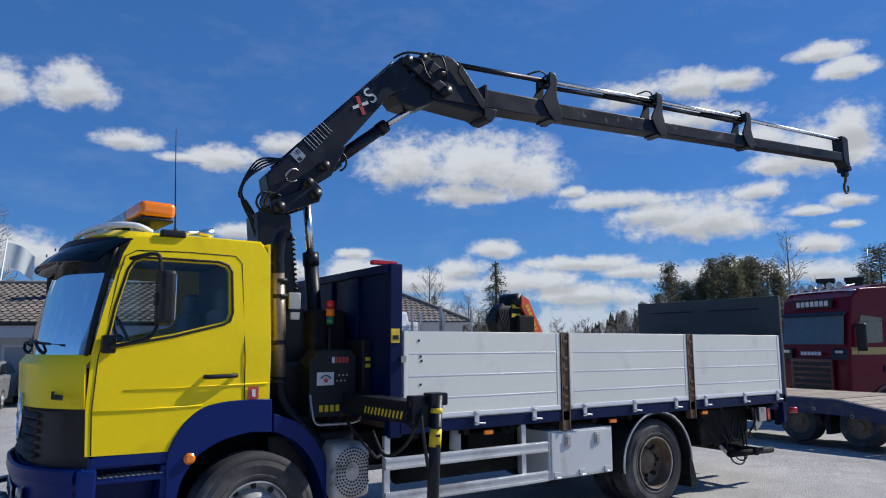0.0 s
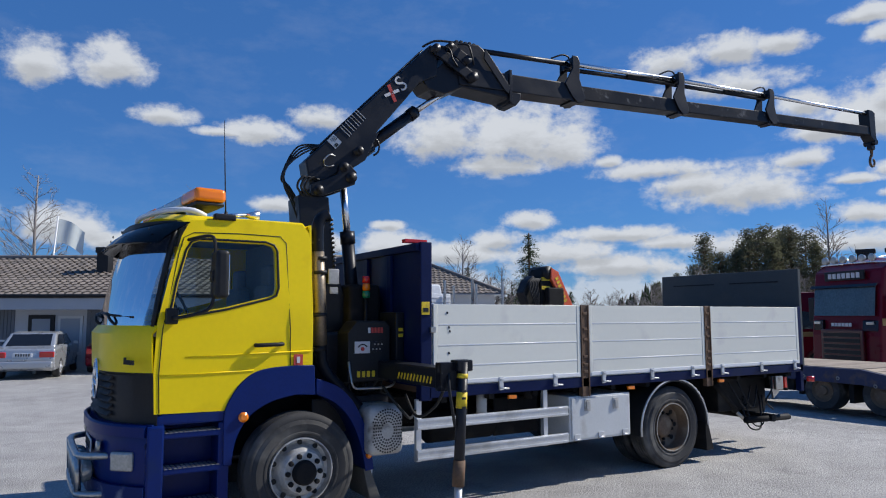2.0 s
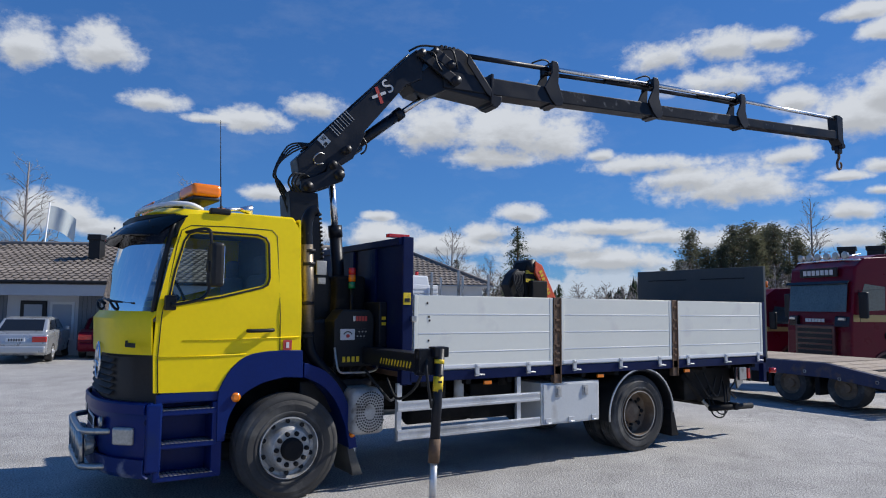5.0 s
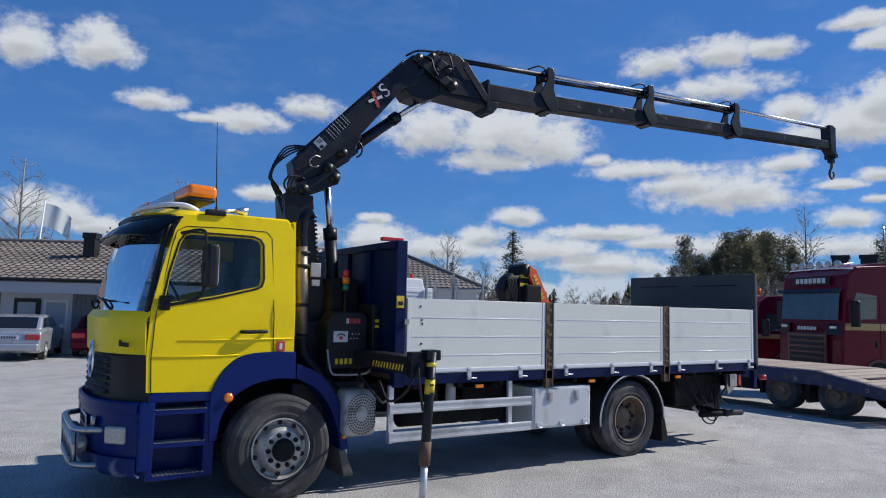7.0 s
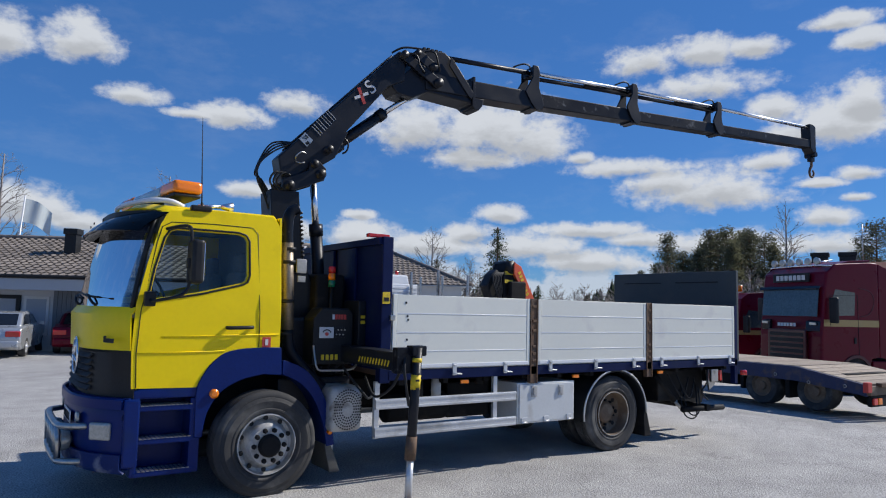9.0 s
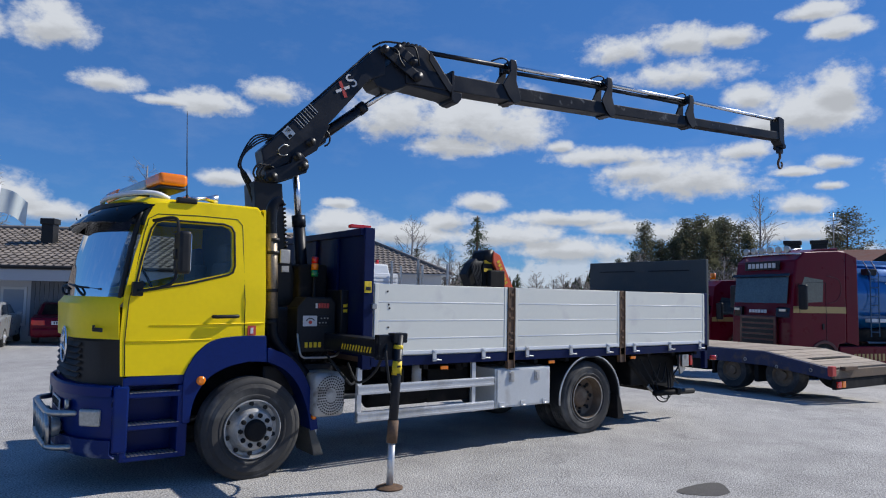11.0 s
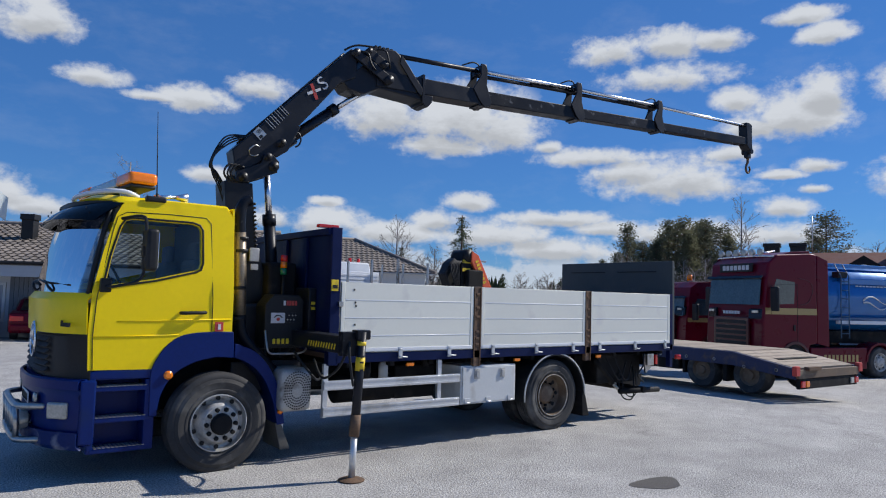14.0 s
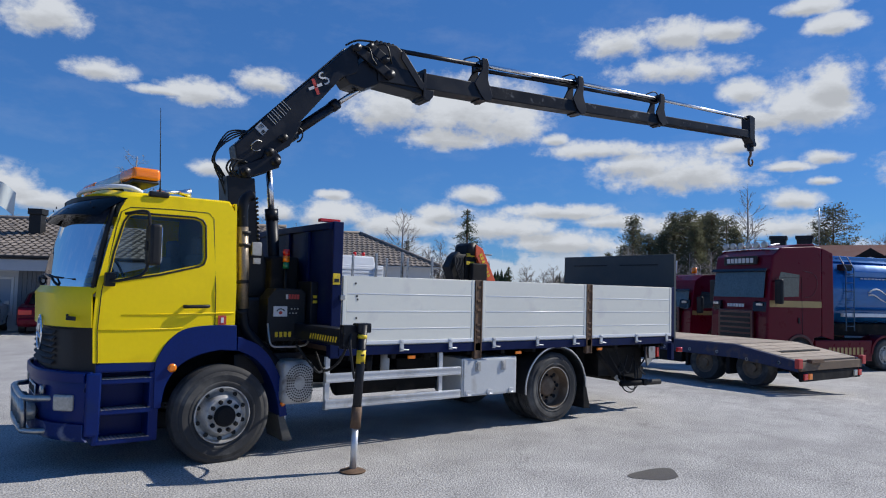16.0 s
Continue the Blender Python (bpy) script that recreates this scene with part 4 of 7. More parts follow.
# exhaust stack
bm = tube(B(), bend([(2.58, 6.72, 2.93), (2.50, 6.72, 2.88), (2.47, 6.72, 2.72), (2.50, 6.72, 2.2), (2.52, 6.72, 1.6), (2.58, 6.72, 1.36), (2.82, 6.70, 1.10), (2.98, 6.66, 0.92)], 7), 0.062, 16)
ex = part("exhaust_pipe", bm, CRANE_WORN, truck, "dark exhaust stack behind the cab")
bm = tube(B(), [(2.475, 6.72, 2.55), (2.50, 6.72, 2.1), (2.517, 6.72, 1.62)], 0.068, 18)
part("stack_sleeve", bm, BURNT, ex, "heat-stained metal sleeve")
for z in (2.5, 2.36, 1.94, 1.6):
    bm = tube(B(), [(2.497, 6.72, z), (2.499, 6.72, z - 0.035)], 0.078, 18)
    part("stack_clamp", bm, BLACK, ex)

# ---- load bed ----
part("bed_floor", box(B(), 3.5, 9.92, 6.30, 8.82, 1.12, 1.19, 0.006), RUST, truck, "worn brown wooden bed floor")
for y in (6.24, 8.80):
    part("bed_rail", box(B(), 3.5, 9.92, y + 0.01, y + 0.05, 1.085, 1.195, 0.008), NAVY_DARK, truck, "navy bed edge rail")


def dropside(x0, x1, y, out):
    """One aluminium dropside of four hollow planks, with its frame and clips."""
    ys = (y, y + 0.035) if out < 0 else (y - 0.035, y)
    fr = B()
    box(fr, x0, x0 + 0.05, ys[0] - (0.004 if out < 0 else 0), ys[1] + (0.004 if out > 0 else 0), 1.205, 2.03, 0.006)
    side = part("dropside", fr, PANEL, truck, "white aluminium dropside of four planks")
    part("end_profile", box(B(), x1 - 0.05, x1, ys[0] - (0.004 if out < 0 else 0), ys[1] + (0.004 if out > 0 else 0), 1.205, 2.03, 0.006), PANEL, side)
    zs = [1.205, 1.40, 1.61, 1.82, 2.03]
    for a, b in zip(zs, zs[1:]):
        part("plank", box(B(), x0 + 0.05, x1 - 0.05, *ys, a + 0.001, b - 0.001, 0.004, 1), PANEL, side)
    e = ys[0] if out < 0 else ys[1]
    for z in zs[1:4]:
        part("joint_strip", box(B(), x0 + 0.05, x1 - 0.05, e - 0.003, e + 0.003, z - 0.006, z + 0.006, 0.002, 1), WHITE, side)
    part("lower_edge", box(B(), x0 + 0.02, x1 - 0.02, e - 0.010, e + 0.010, 1.215, 1.255, 0.006), WHITE, side)
    return side


def clip(x, y, s, parent):
    bm = box(B(), x - 0.028, x + 0.028, min(y, y + s * 0.022), max(y, y + s * 0.022), 1.12, 1.26, 0.006)
    box(bm, x - 0.02, x + 0.02, min(y, y + s * 0.04), max(y, y + s * 0.04), 1.22, 1.245, 0.006)
    tube(bm, [(x - 0.03, y + s * 0.035, 1.145), (x + 0.09, y + s * 0.035, 1.135)], 0.009, 6)
    part("clip", bm, ALU, parent, "bare metal dropside clip")


XS = [(3.545, 5.525), (5.665, 7.715), (7.845, 9.83)]
for y, out in ((6.25, -1), (8.85, 1)):
    for (x0, x1), cl in zip(XS, ((0.42, 0.80), (0.10, 0.50, 0.87), (0.10, 0.53, 0.93))):
        sd = dropside(x0, x1, y, out)
        for c in cl:
            clip(x0 + c * (x1 - x0), y, out, sd)
    for x in (5.595, 7.78):
        bm = box(B(), x - 0.055, x + 0.055, min(y, y - out * 0.06), max(y, y - out * 0.06), 0.98, 2.035, 0.008)
        box(bm, x - 0.06, x - 0.045, min(y + out * .012, y), max(y + out * .012, y), 0.98, 2.03, 0.003)
        box(bm, x + 0.045, x + 0.06, min(y + out * .012, y), max(y + out * .012, y), 0.98, 2.03, 0.003)
        for z in (1.25, 1.33, 1.42, 1.62, 1.74, 1.92):
            box(bm, x - 0.03, x + 0.03, min(y + out * .014, y), max(y + out * .014, y), z, z + 0.03, 0.004)
        part("stake_post", bm, RUST, truck, "rusty steel stake post between dropsides")
    bm = box(B(), 9.835, 9.915, min(y, y - out * 0.08), max(y, y - out * 0.08), 0.80, 2.04, 0.008)
    part("rear_post", bm, NAVY_DARK, truck)
# punched marks on the front plank
for x, z in ((3.72, 1.78), (3.73, 1.74), (3.72, 1.52), (3.70, 1.93)):
    bm = box(B(), x, x + 0.022, 6.245, 6.2495, z, z + 0.022, 0.002, 1, None)
    part("scratch_mark", bm, BLACK, truck)

# headboard
hb = part("headboard", box(B(), 3.40, 3.44, 6.30, 8.80, 1.2, 2.62, 0.008), NAVY_DARK, truck, "dark navy steel headboard")
for y in (6.85, 7.45, 8.05, 8.6):
    part("stiffener", box(B(), 3.36, 3.398, y, y + 0.10, 1.2, 2.565, 0.01), NAVY_DARK, hb)
part("top_rail", box(B(), 3.36, 3.46, 6.28, 8.82, 2.57, 2.65, 0.012), NAVY_DARK, hb)
for y in (6.25, 8.75):
    part("corner_post", box(B(), 3.40, 3.53, y, y + 0.10, 1.06, 2.66, 0.012), NAVY_DARK, hb, "navy corner post")
part("yellow_label", box(B(), 3.405, 3.495, 6.238, 6.25, 1.92, 2.05, 0.003), YELLOW_MARK, hb, "yellow warning label")
part("red_reflector", box(B(), 3.30, 3.56, 6.40, 6.48, 2.66, 2.70, 0.008), RED_LENS, hb, "red plastic top strip")
part("label_bar", box(B(), 3.42, 3.48, 6.234, 6.238, 1.95, 1.99), BLACK, hb)
part("hinge_pin", box(B(), 3.50, 3.56, 6.22, 6.26, 1.74, 1.80, 0.006), STEEL, hb)

# tail lift platform, folded up
bm = box(B(), 9.93, 9.99, 6.27, 8.86, 1.16, 2.61, 0.012)
PLATF = mat("grey_green_platform", (0.048, 0.058, 0.061), 0.6, var=0.15, dirt=(0.07, 0.07, 0.065), dirt_amount=0.15)
tl = part("tail_lift_platform", bm, PLATF, truck, "dark grey folded tail lift platform")
for y0, y1 in ((6.6, 7.45), (7.75, 8.6)):
    part("grip_slot", box(B(), 9.922, 9.93, y0, y1, 2.42, 2.44, 0.003), BLACK, tl)
for y in (6.9, 8.1):
    bm = prism(B(), [(8.6, 0.95), (8.9, 0.95), (9.75, 0.50), (9.95, 0.62), (9.9, 0.42), (9.65, 0.38), (8.6, 0.75)], y, y + 0.09, 0.012)
    part("lift_arm", bm, CHASSIS, tl, "black tail lift arm")
bm = tube(B(), [(9.3, 6.35, 0.44), (9.3, 8.75, 0.44)], 0.055, 12)
box(bm, 8.2, 8.9, 6.9, 8.2, 0.6, 1.0, 0.03)
part("underrun_bar", bm, CHASSIS, tl, "black underrun tube")
bm = tube(B(), [(8.75, 6.42, 0.44), (9.75, 6.42, 0.42)], 0.045, 10)
part("lower_tube", bm, CHASSIS, tl)
bm = tube(B(), bend([(8.9, 6.6, 0.7), (8.85, 6.45, 0.35), (9.05, 6.4, 0.32), (9.2, 6.5, 0.6), (9.3, 6.6, 0.8)], 6), 0.012, 6)
tube(bm, bend([(8.95, 6.6, 0.75), (8.95, 6.45, 0.38), (9.15, 6.42, 0.38), (9.25, 6.5, 0.75)], 6), 0.01, 6)
part("lift_hose", bm, BLACK, tl)
for k, x in enumerate((8.35, 8.7, 9.15)):
    part("lift_cylinder", tube(B(), [(x, 6.62 + 0.3 * k, 0.95), (x + 0.45, 6.62 + 0.3 * k, 0.55)], 0.05, 12), CHASSIS, tl)
    part("lift_rod", tube(B(), [(x + 0.45, 6.62 + 0.3 * k, 0.55), (x + 0.65, 6.62 + 0.3 * k, 0.40)], 0.025, 10), STEEL, tl)
for k in range(2):
    part("lift_hose", tube(B(), bend([(8.5 + 0.2 * k, 6.5, 0.98), (8.6 + 0.2 * k, 6.42, 0.75 - 0.05 * k), (8.8 + 0.18 * k, 6.45, 0.62), (9.0 + 0.15 * k, 6.5, 0.9)], 6), 0.011, 6), BLACK, tl)
part("lift_bracket", prism(B(), [(9.35, 1.02), (9.62, 1.02), (9.55, 0.78), (9.42, 0.70)], 6.42, 6.45, 0.004), STEEL, tl, "scuffed steel bracket")
part("hanging_strap", tube(B(), bend([(9.20, 6.3, 1.04), (9.16, 6.28, 0.85), (9.05, 6.3, 0.70), (9.2, 6.3, 0.58)], 5), 0.014, 6), BLACK, tl)
part("rear_box", box(B(), 8.4, 9.5, 6.6, 7.2, 0.55, 1.02, 0.03), CHASSIS, truck)
part("tail_lamp_board", box(B(), 9.55, 9.60, 6.30, 6.75, 0.82, 1.05, 0.01), CHASSIS, truck)
part("tail_lamp", box(B(), 9.50, 9.56, 6.29, 6.36, 0.86, 1.02, 0.01), RED_LENS, truck, "red rear lamp")
part("bracket_plate", box(B(), 9.25, 9.42, 6.26, 6.30, 0.85, 1.04, 0.01), STEEL, truck)
bm = tube(B(), [(9.9, 6.20, 0.98), (9.96, 6.12, 0.98)], 0.04, 12)
part("outline_lamp", bm, RED_LENS, truck, "round red outline lamp")
for x in (4.55, 6.35, 8.05):
    part("amber_marker", box(B(), x - 0.055, x + 0.055, 6.262, 6.29, 1.015, 1.06, 0.008), AMBER, truck, "small amber side lamp")

# rear mudguard
arc = [(7.12 + 0.62 * math.cos(a), 0.50 + 0.60 * math.sin(a)) for a in steps(radians(-2), radians(186), 22)]
inn = [(7.12 + 0.59 * math.cos(a), 0.50 + 0.57 * math.sin(a)) for a in steps(radians(-2), radians(186), 22)]
for y0 in (8.2, 6.27):
    mg = part("rear_mudguard", prism(B(), arc + inn[::-1], y0, y0 + 0.60, 0.0), BLACK, truck, "black rear mudguard with pale edge")
bm = tube(B(), [(x, 6.265, z) for x, z in arc], 0.012, 6)
part("mudguard_edge", bm, ALU, mg)
part("rear_mudflap", prism(B(), [(7.70, 0.52), (7.76, 0.52), (7.86, 0.15), (7.72, 0.15)], 6.28, 6.86, 0.006), CHASSIS, truck, "black rubber mudflap")

# side guard and tool box
for z in (0.835, 0.535):
    part("guard_rail", box(B(), 3.37, 5.33, 6.26, 6.285, z - 0.055, z + 0.055, 0.008), ALU, truck, "aluminium side guard rail")
    bm = box(B(), 3.37, 5.33, 6.252, 6.262, z + 0.025, z + 0.045, 0.003)
    box(bm, 3.37, 5.33, 6.252, 6.262, z - 0.045, z - 0.025, 0.003)
    part("rail_bead", bm, ALU, truck)
for x in (3.40, 5.02):
    part("guard_upright", box(B(), x - 0.03, x + 0.03, 6.285, 6.33, 0.47, 1.08, 0.006), ALU, truck)
tb = part("tool_box", box(B(), 5.36, 6.33, 6.28, 6.80, 0.48, 0.985, 0.012), BOXWHITE, truck, "white steel tool box under the bed")
part("lid", box(B(), 5.385, 6.305, 6.262, 6.28, 0.50, 0.965, 0.010), BOXWHITE, tb, "flat white box door")
for x in (5.62, 6.07):
    bm = box(B(), x - 0.045, x + 0.045, 6.250, 6.262, 0.81, 0.94, 0.008)
    box(bm, x - 0.025, x + 0.025, 6.238, 6.252, 0.83, 0.92, 0.01)
    part("latch", bm, RIM, tb, "steel toggle latch")
for x in (5.46, 5.83, 6.22):
    bm = box(B(), x - 0.05, x + 0.04, 6.248, 6.262, 0.49, 0.56, 0.006)
    tube(bm, [(x - 0.05, 6.25, 0.50), (x + 0.04, 6.25, 0.50)], 0.012, 8)
    part("hinge", bm, ALU, tb)

# ---- loader crane ----
CP = Matrix.Translation((2.7, 7.2, 0)) @ Matrix.Rotation(radians(-4.6), 4, "Z")
crane = thing("loader_crane", (2.7, 7.2, 0.75), label="black hydraulic knuckle-boom loader crane mounted behind the truck cab", category="crane")


def cp(s, w, z):
    return CP @ Vector((s, w, z))


def arm(pts, w0, w1, bev=0.012):
    return prism(B(), pts, w0, w1, bev, CP)


def rod(bm, s0, z0, s1, z1, r, w=0.2, n=14):
    return tube(bm, [cp(s0, w, z0), cp(s1, w, z1)], r, n)


def pin(bm, s, z, r, w0, w1, n=18):
    return tube(bm, [cp(s, w0, z), cp(s, w1, z)], r, n)


bm = arm([(-0.27, 3.20), (0.07, 3.20), (0.10, 2.9), (0.14, 2.5), (0.34, 1.9), (0.36, 1.05), (-0.24, 1.05), (-0.20, 2.4)], -0.02, 0.42)
col = part("crane_column", bm, CRANE, crane, "black crane column")
bm = B()
for k in range(14):
    z = 2.95 - 0.05 * k
    pin(bm, 0.10 + 0.004 * k, z, 0.016, -0.05, 0.0, 8)
part("rack_teeth", bm, CRANE, col)
bm = box(B(), 2.45, 3.30, 6.75, 8.4, 0.75, 1.10, 0.03)
box(bm, 2.55, 3.25, 6.95, 8.0, 1.08, 1.75, 0.04)
part("crane_base", bm, CRANE, crane, "black crane base frame")
# main boom
MAIN = [(-0.19, 3.59), (-0.13, 3.28), (0.06, 3.40), (0.30, 3.57), (0.52, 3.86), (1.17, 4.66), (1.40, 4.78), (1.40, 5.05), (1.32, 5.16), (1.23, 5.07)]
boom = part("main_boom", arm(MAIN, 0.0, 0.30, 0.018), CRANE, crane, "black main boom with white and red lettering marks")
bm = rod(B(), -0.10, 3.70, 1.24, 5.10, 0.010, 0.08, 8)
rod(bm, -0.10, 3.70, 1.24, 5.10, 0.010, 0.16, 8)
part("boom_pipe", bm, CRANE, boom)
bm = tube(B(), bend([cp(0.02, 0.0, 3.55), cp(0.00, -0.06, 3.60), cp(0.06, -0.07, 3.66), cp(0.13, -0.03, 3.66)], 5), 0.009, 6)
tube(bm, bend([cp(0.02, 0.0, 3.55), cp(0.06, -0.06, 3.53), cp(0.11, -0.05, 3.55)], 5), 0.009, 6)
part("boom_handle", bm, STEEL, boom)
# link plates and pins at the heel
bm = arm([(-0.14, 3.20), (-0.02, 3.20), (0.36, 3.36), (0.38, 3.50), (0.28, 3.60), (0.18, 3.56), (0.16, 3.46), (-0.14, 3.32)], -0.05, 0.00, 0.01)
part("heel_link", bm, CRANE, boom)
bm = arm([(-0.14, 3.20), (-0.02, 3.20), (0.36, 3.36), (0.38, 3.50), (0.28, 3.60), (0.18, 3.56), (0.16, 3.46), (-0.14, 3.32)], 0.40, 0.45, 0.01)
part("heel_link", bm, CRANE, boom)
for s, z, r in ((-0.06, 3.26, 0.055), (0.23, 3.54, 0.05), (0.31, 3.43, 0.06), (0.40, 3.74, 0.05)):
    bm = pin(B(), s, z, r, -0.085, 0.48)
    p0 = part("pivot_pin", bm, CRANE, boom)
    part("pin_bore", pin(B(), s, z, r * 0.55, -0.09, -0.084), CHASSIS, p0)
# lift cylinder
bm = rod(B(), 0.30, 3.42, 0.36, 2.80, 0.042, 0.2)
part("cylinder_rod", bm, CHROME, crane, "shiny chrome piston rod")
bm = rod(B(), 0.36, 2.82, 0.46, 1.75, 0.075, 0.2)
rod(bm, 0.357, 2.86, 0.37, 2.72, 0.085, 0.2)
part("lift_cylinder", bm, CRANE, crane, "black lift cylinder")
# second cylinder under the boom
bm = rod(B(), 0.42, 3.73, 1.19, 4.36, 0.068, 0.2)
rod(bm, 1.12, 4.30, 1.20, 4.37, 0.078, 0.2)
rod(bm, 0.42, 3.73, 0.62, 3.89, 0.095, 0.2)
part("knuckle_cylinder", bm, CRANE, crane, "black knuckle cylinder")
part("cylinder_rod", rod(B(), 1.18, 4.35, 1.68, 4.74, 0.036, 0.2), CHROME, crane, "shiny chrome piston rod")
bm = arm([(0.28, 3.60), (0.36, 3.70), (0.48, 3.84), (0.58, 3.98), (0.66, 4.00), (0.58, 3.84), (0.50, 3.66), (0.36, 3.56)], 0.0, 0.40, 0.01)
tube(bm, [cp(0.56 + 0.11 * math.cos(a), 0.02, 3.83 + 0.11 * math.sin(a)) for a in steps(-1.2, 2.0, 10)], 0.012, 6)
part("cylinder_bracket", bm, CRANE, boom)
# knuckle
bm = arm([(1.22, 4.70), (1.30, 4.61), (1.52, 4.58), (1.75, 4.70), (2.38, 4.66), (2.50, 4.60), (2.52, 4.92), (2.40, 4.96), (2.30, 4.93), (2.06, 5.23), (1.98, 5.28), (1.62, 5.25), (1.50, 4.98)], 0.02, 0.38, 0.014)
kn = part("knuckle", bm, CRANE, crane, "black knuckle housing")
for pts in ([(1.36, 5.10, 0.05), (1.86, 4.82, 0.06)], [(1.55, 5.16, 0.04), (1.78, 5.02, 0.05)]):
    bm = B()
    (s0, z0, r0), (s1, z1, r1) = pts
    for w in (-0.05, 0.40):
        prism(bm, [(s0 - 0.04, z0 - 0.05), (s0 + 0.02, z0 + 0.06), (s1 + 0.05, z1 + 0.05), (s1 - 0.02, z1 - 0.07)], w, w + 0.05, 0.012, CP)
    pin(bm, s0, z0, r0, -0.08, 0.46)
    pin(bm, s1, z1, r1, -0.09, 0.47)
    part("knuckle_link", bm, CRANE, kn)
bm = tube(B(), bend([cp(1.30, 0.0, 5.12), cp(1.5, -0.08, 5.12), cp(1.56, -0.1, 4.98), cp(1.66, -0.05, 4.92), cp(1.7, 0, 5.0)], 6), 0.012, 6)
tube(bm, bend([cp(1.25, 0.1, 5.15), cp(1.4, 0.08, 5.24), cp(1.62, 0.1, 5.28), cp(1.95, 0.12, 5.30)], 6), 0.014, 6)
tube(bm, bend([cp(1.68, 0.0, 5.22), cp(1.78, -0.08, 5.2), cp(1.84, -0.08, 5.05), cp(1.9, 0.0, 5.0)], 6), 0.012, 6)
for k in range(5):
    box(bm, 1.68 + 0.06 * k, 1.72 + 0.06 * k, 0.05, 0.3, 5.24 + 0.004 * k, 5.30 + 0.006 * (k % 2), 0.004, 1, CP)
part("knuckle_hose", bm, BLACK, kn)
bm = arm([(2.06, 5.23), (2.12, 5.16), (2.42, 4.80), (2.40, 4.70), (2.34, 4.74), (2.04, 5.10)], -0.02, 0.0, 0.006)
part("side_strut", bm, CRANE, kn)
bm = arm([(2.42, 4.74), (2.60, 4.74), (2.58, 4.64), (2.52, 4.57), (2.44, 4.58)], 0.0, 0.30, 0.012)
box(bm, 2.41, 2.45, -0.02, 0.32, 4.60, 5.02, 0.006, 1, CP)
part("beam_shoe", bm, CRANE, kn)

# telescopic beam
SECT = [((1.7, 4.95, 4.72), (3.52, 5.00, 4.77), 0.0, 0.27), ((3.3, 4.985, 4.79), (5.42, 5.065, 4.87), 0.02, 0.25), ((5.2, 5.05, 4.88), (7.38, 5.145, 4.97), 0.035, 0.235), ((7.2, 5.135, 4.98), (10.02, 5.243, 5.09), 0.05, 0.22)]
for (s0, t0, b0), (s1, t1, b1), w0, w1 in SECT:
    bm = arm([(s0, t0), (s1, t1), (s1, b1), (s0, b0)], w0, w1, 0.014)
    part("beam_section", bm, CRANE_WORN if s0 > 3 else CRANE, crane, "black telescopic beam section with worn streaks")
RODS = [(1.95, 5.235, 3.46, 5.30), (3.40, 5.305, 5.38, 5.385), (5.34, 5.39, 7.34, 5.44), (7.30, 5.44, 10.04, 5.48)]
for i, (s0, z0, s1, z1) in enumerate(RODS):
    bm = rod(B(), s0, z0, s1, z1, 0.034 - 0.001 * i, 0.10)
    part("extension_rod", bm, CHROME if i else CRANE, crane, "chrome extension cylinder rod" if i else "black extension cylinder")
    if 0 < i < 3:
        m = s0 + (s1 - s0) * 0.55
        bm = rod(B(), m, z0 + (z1 - z0) * 0.55 - 0.045, s1 + 0.02, z1 - 0.045, 0.036, 0.15)
        rod(bm, s0, z0 - 0.06, m, z0 + (z1 - z0) * 0.55 - 0.05, 0.030, 0.16)
        part("extension_cylinder", bm, CRANE, crane, "black extension cylinder")
for i, (s, zt, zb) in enumerate(((3.44, 5.38, 4.755), (5.37, 5.47, 4.855), (7.34, 5.52, 4.96))):
    k = 1 - 0.09 * i
    h = zt - zb
    bm = arm([(s - 0.16 * k, zb + 0.36 * h), (s - 0.03, zb + 0.72 * h), (s - 0.03, zt), (s + 0.06, zt), (s + 0.09, zt - 0.12 * h), (s + 0.08, zb + 0.5 * h), (s + 0.17 * k, zb + 0.12 * h), (s + 0.14 * k, zb), (s + 0.04, zb - 0.02), (s - 0.05, zb + 0.1 * h)], -0.02 + 0.012 * i, 0.005 + 0.012 * i, 0.008)
    prism(bm, [(s - 0.16 * k, zb + 0.36 * h), (s - 0.03, zb + 0.72 * h), (s - 0.03, zt), (s + 0.06, zt), (s + 0.09, zt - 0.12 * h), (s + 0.08, zb + 0.5 * h), (s + 0.17 * k, zb + 0.12 * h), (s + 0.14 * k, zb), (s + 0.04, zb - 0.02), (s - 0.05, zb + 0.1 * h)], 0.255 - 0.012 * i, 0.28 - 0.012 * i, 0.008, CP)
    box(bm, s - 0.02, s + 0.05, 0.0 + 0.012 * i, 0.26 - 0.012 * i, zt - 0.14, zt - 0.01, 0.01, 2, CP)
    box(bm, s - 0.05, s + 0.10, 0.0 + 0.012 * i, 0.26 - 0.012 * i, zb - 0.01, zb + 0.03, 0.008, 2, CP)
    br = part("beam_bracket", bm, CRANE, crane, "black beam end bracket")
    bm = tube(B(), bend([cp(s - 0.28, 0.12, zt - 0.04), cp(s - 0.12, 0.1, zt + 0.03), cp(s, 0.12, zt + 0.03), cp(s + 0.04, 0.14, zt - 0.03)], 5), 0.012, 6)
    part("bracket_hose", bm, BLACK, br)
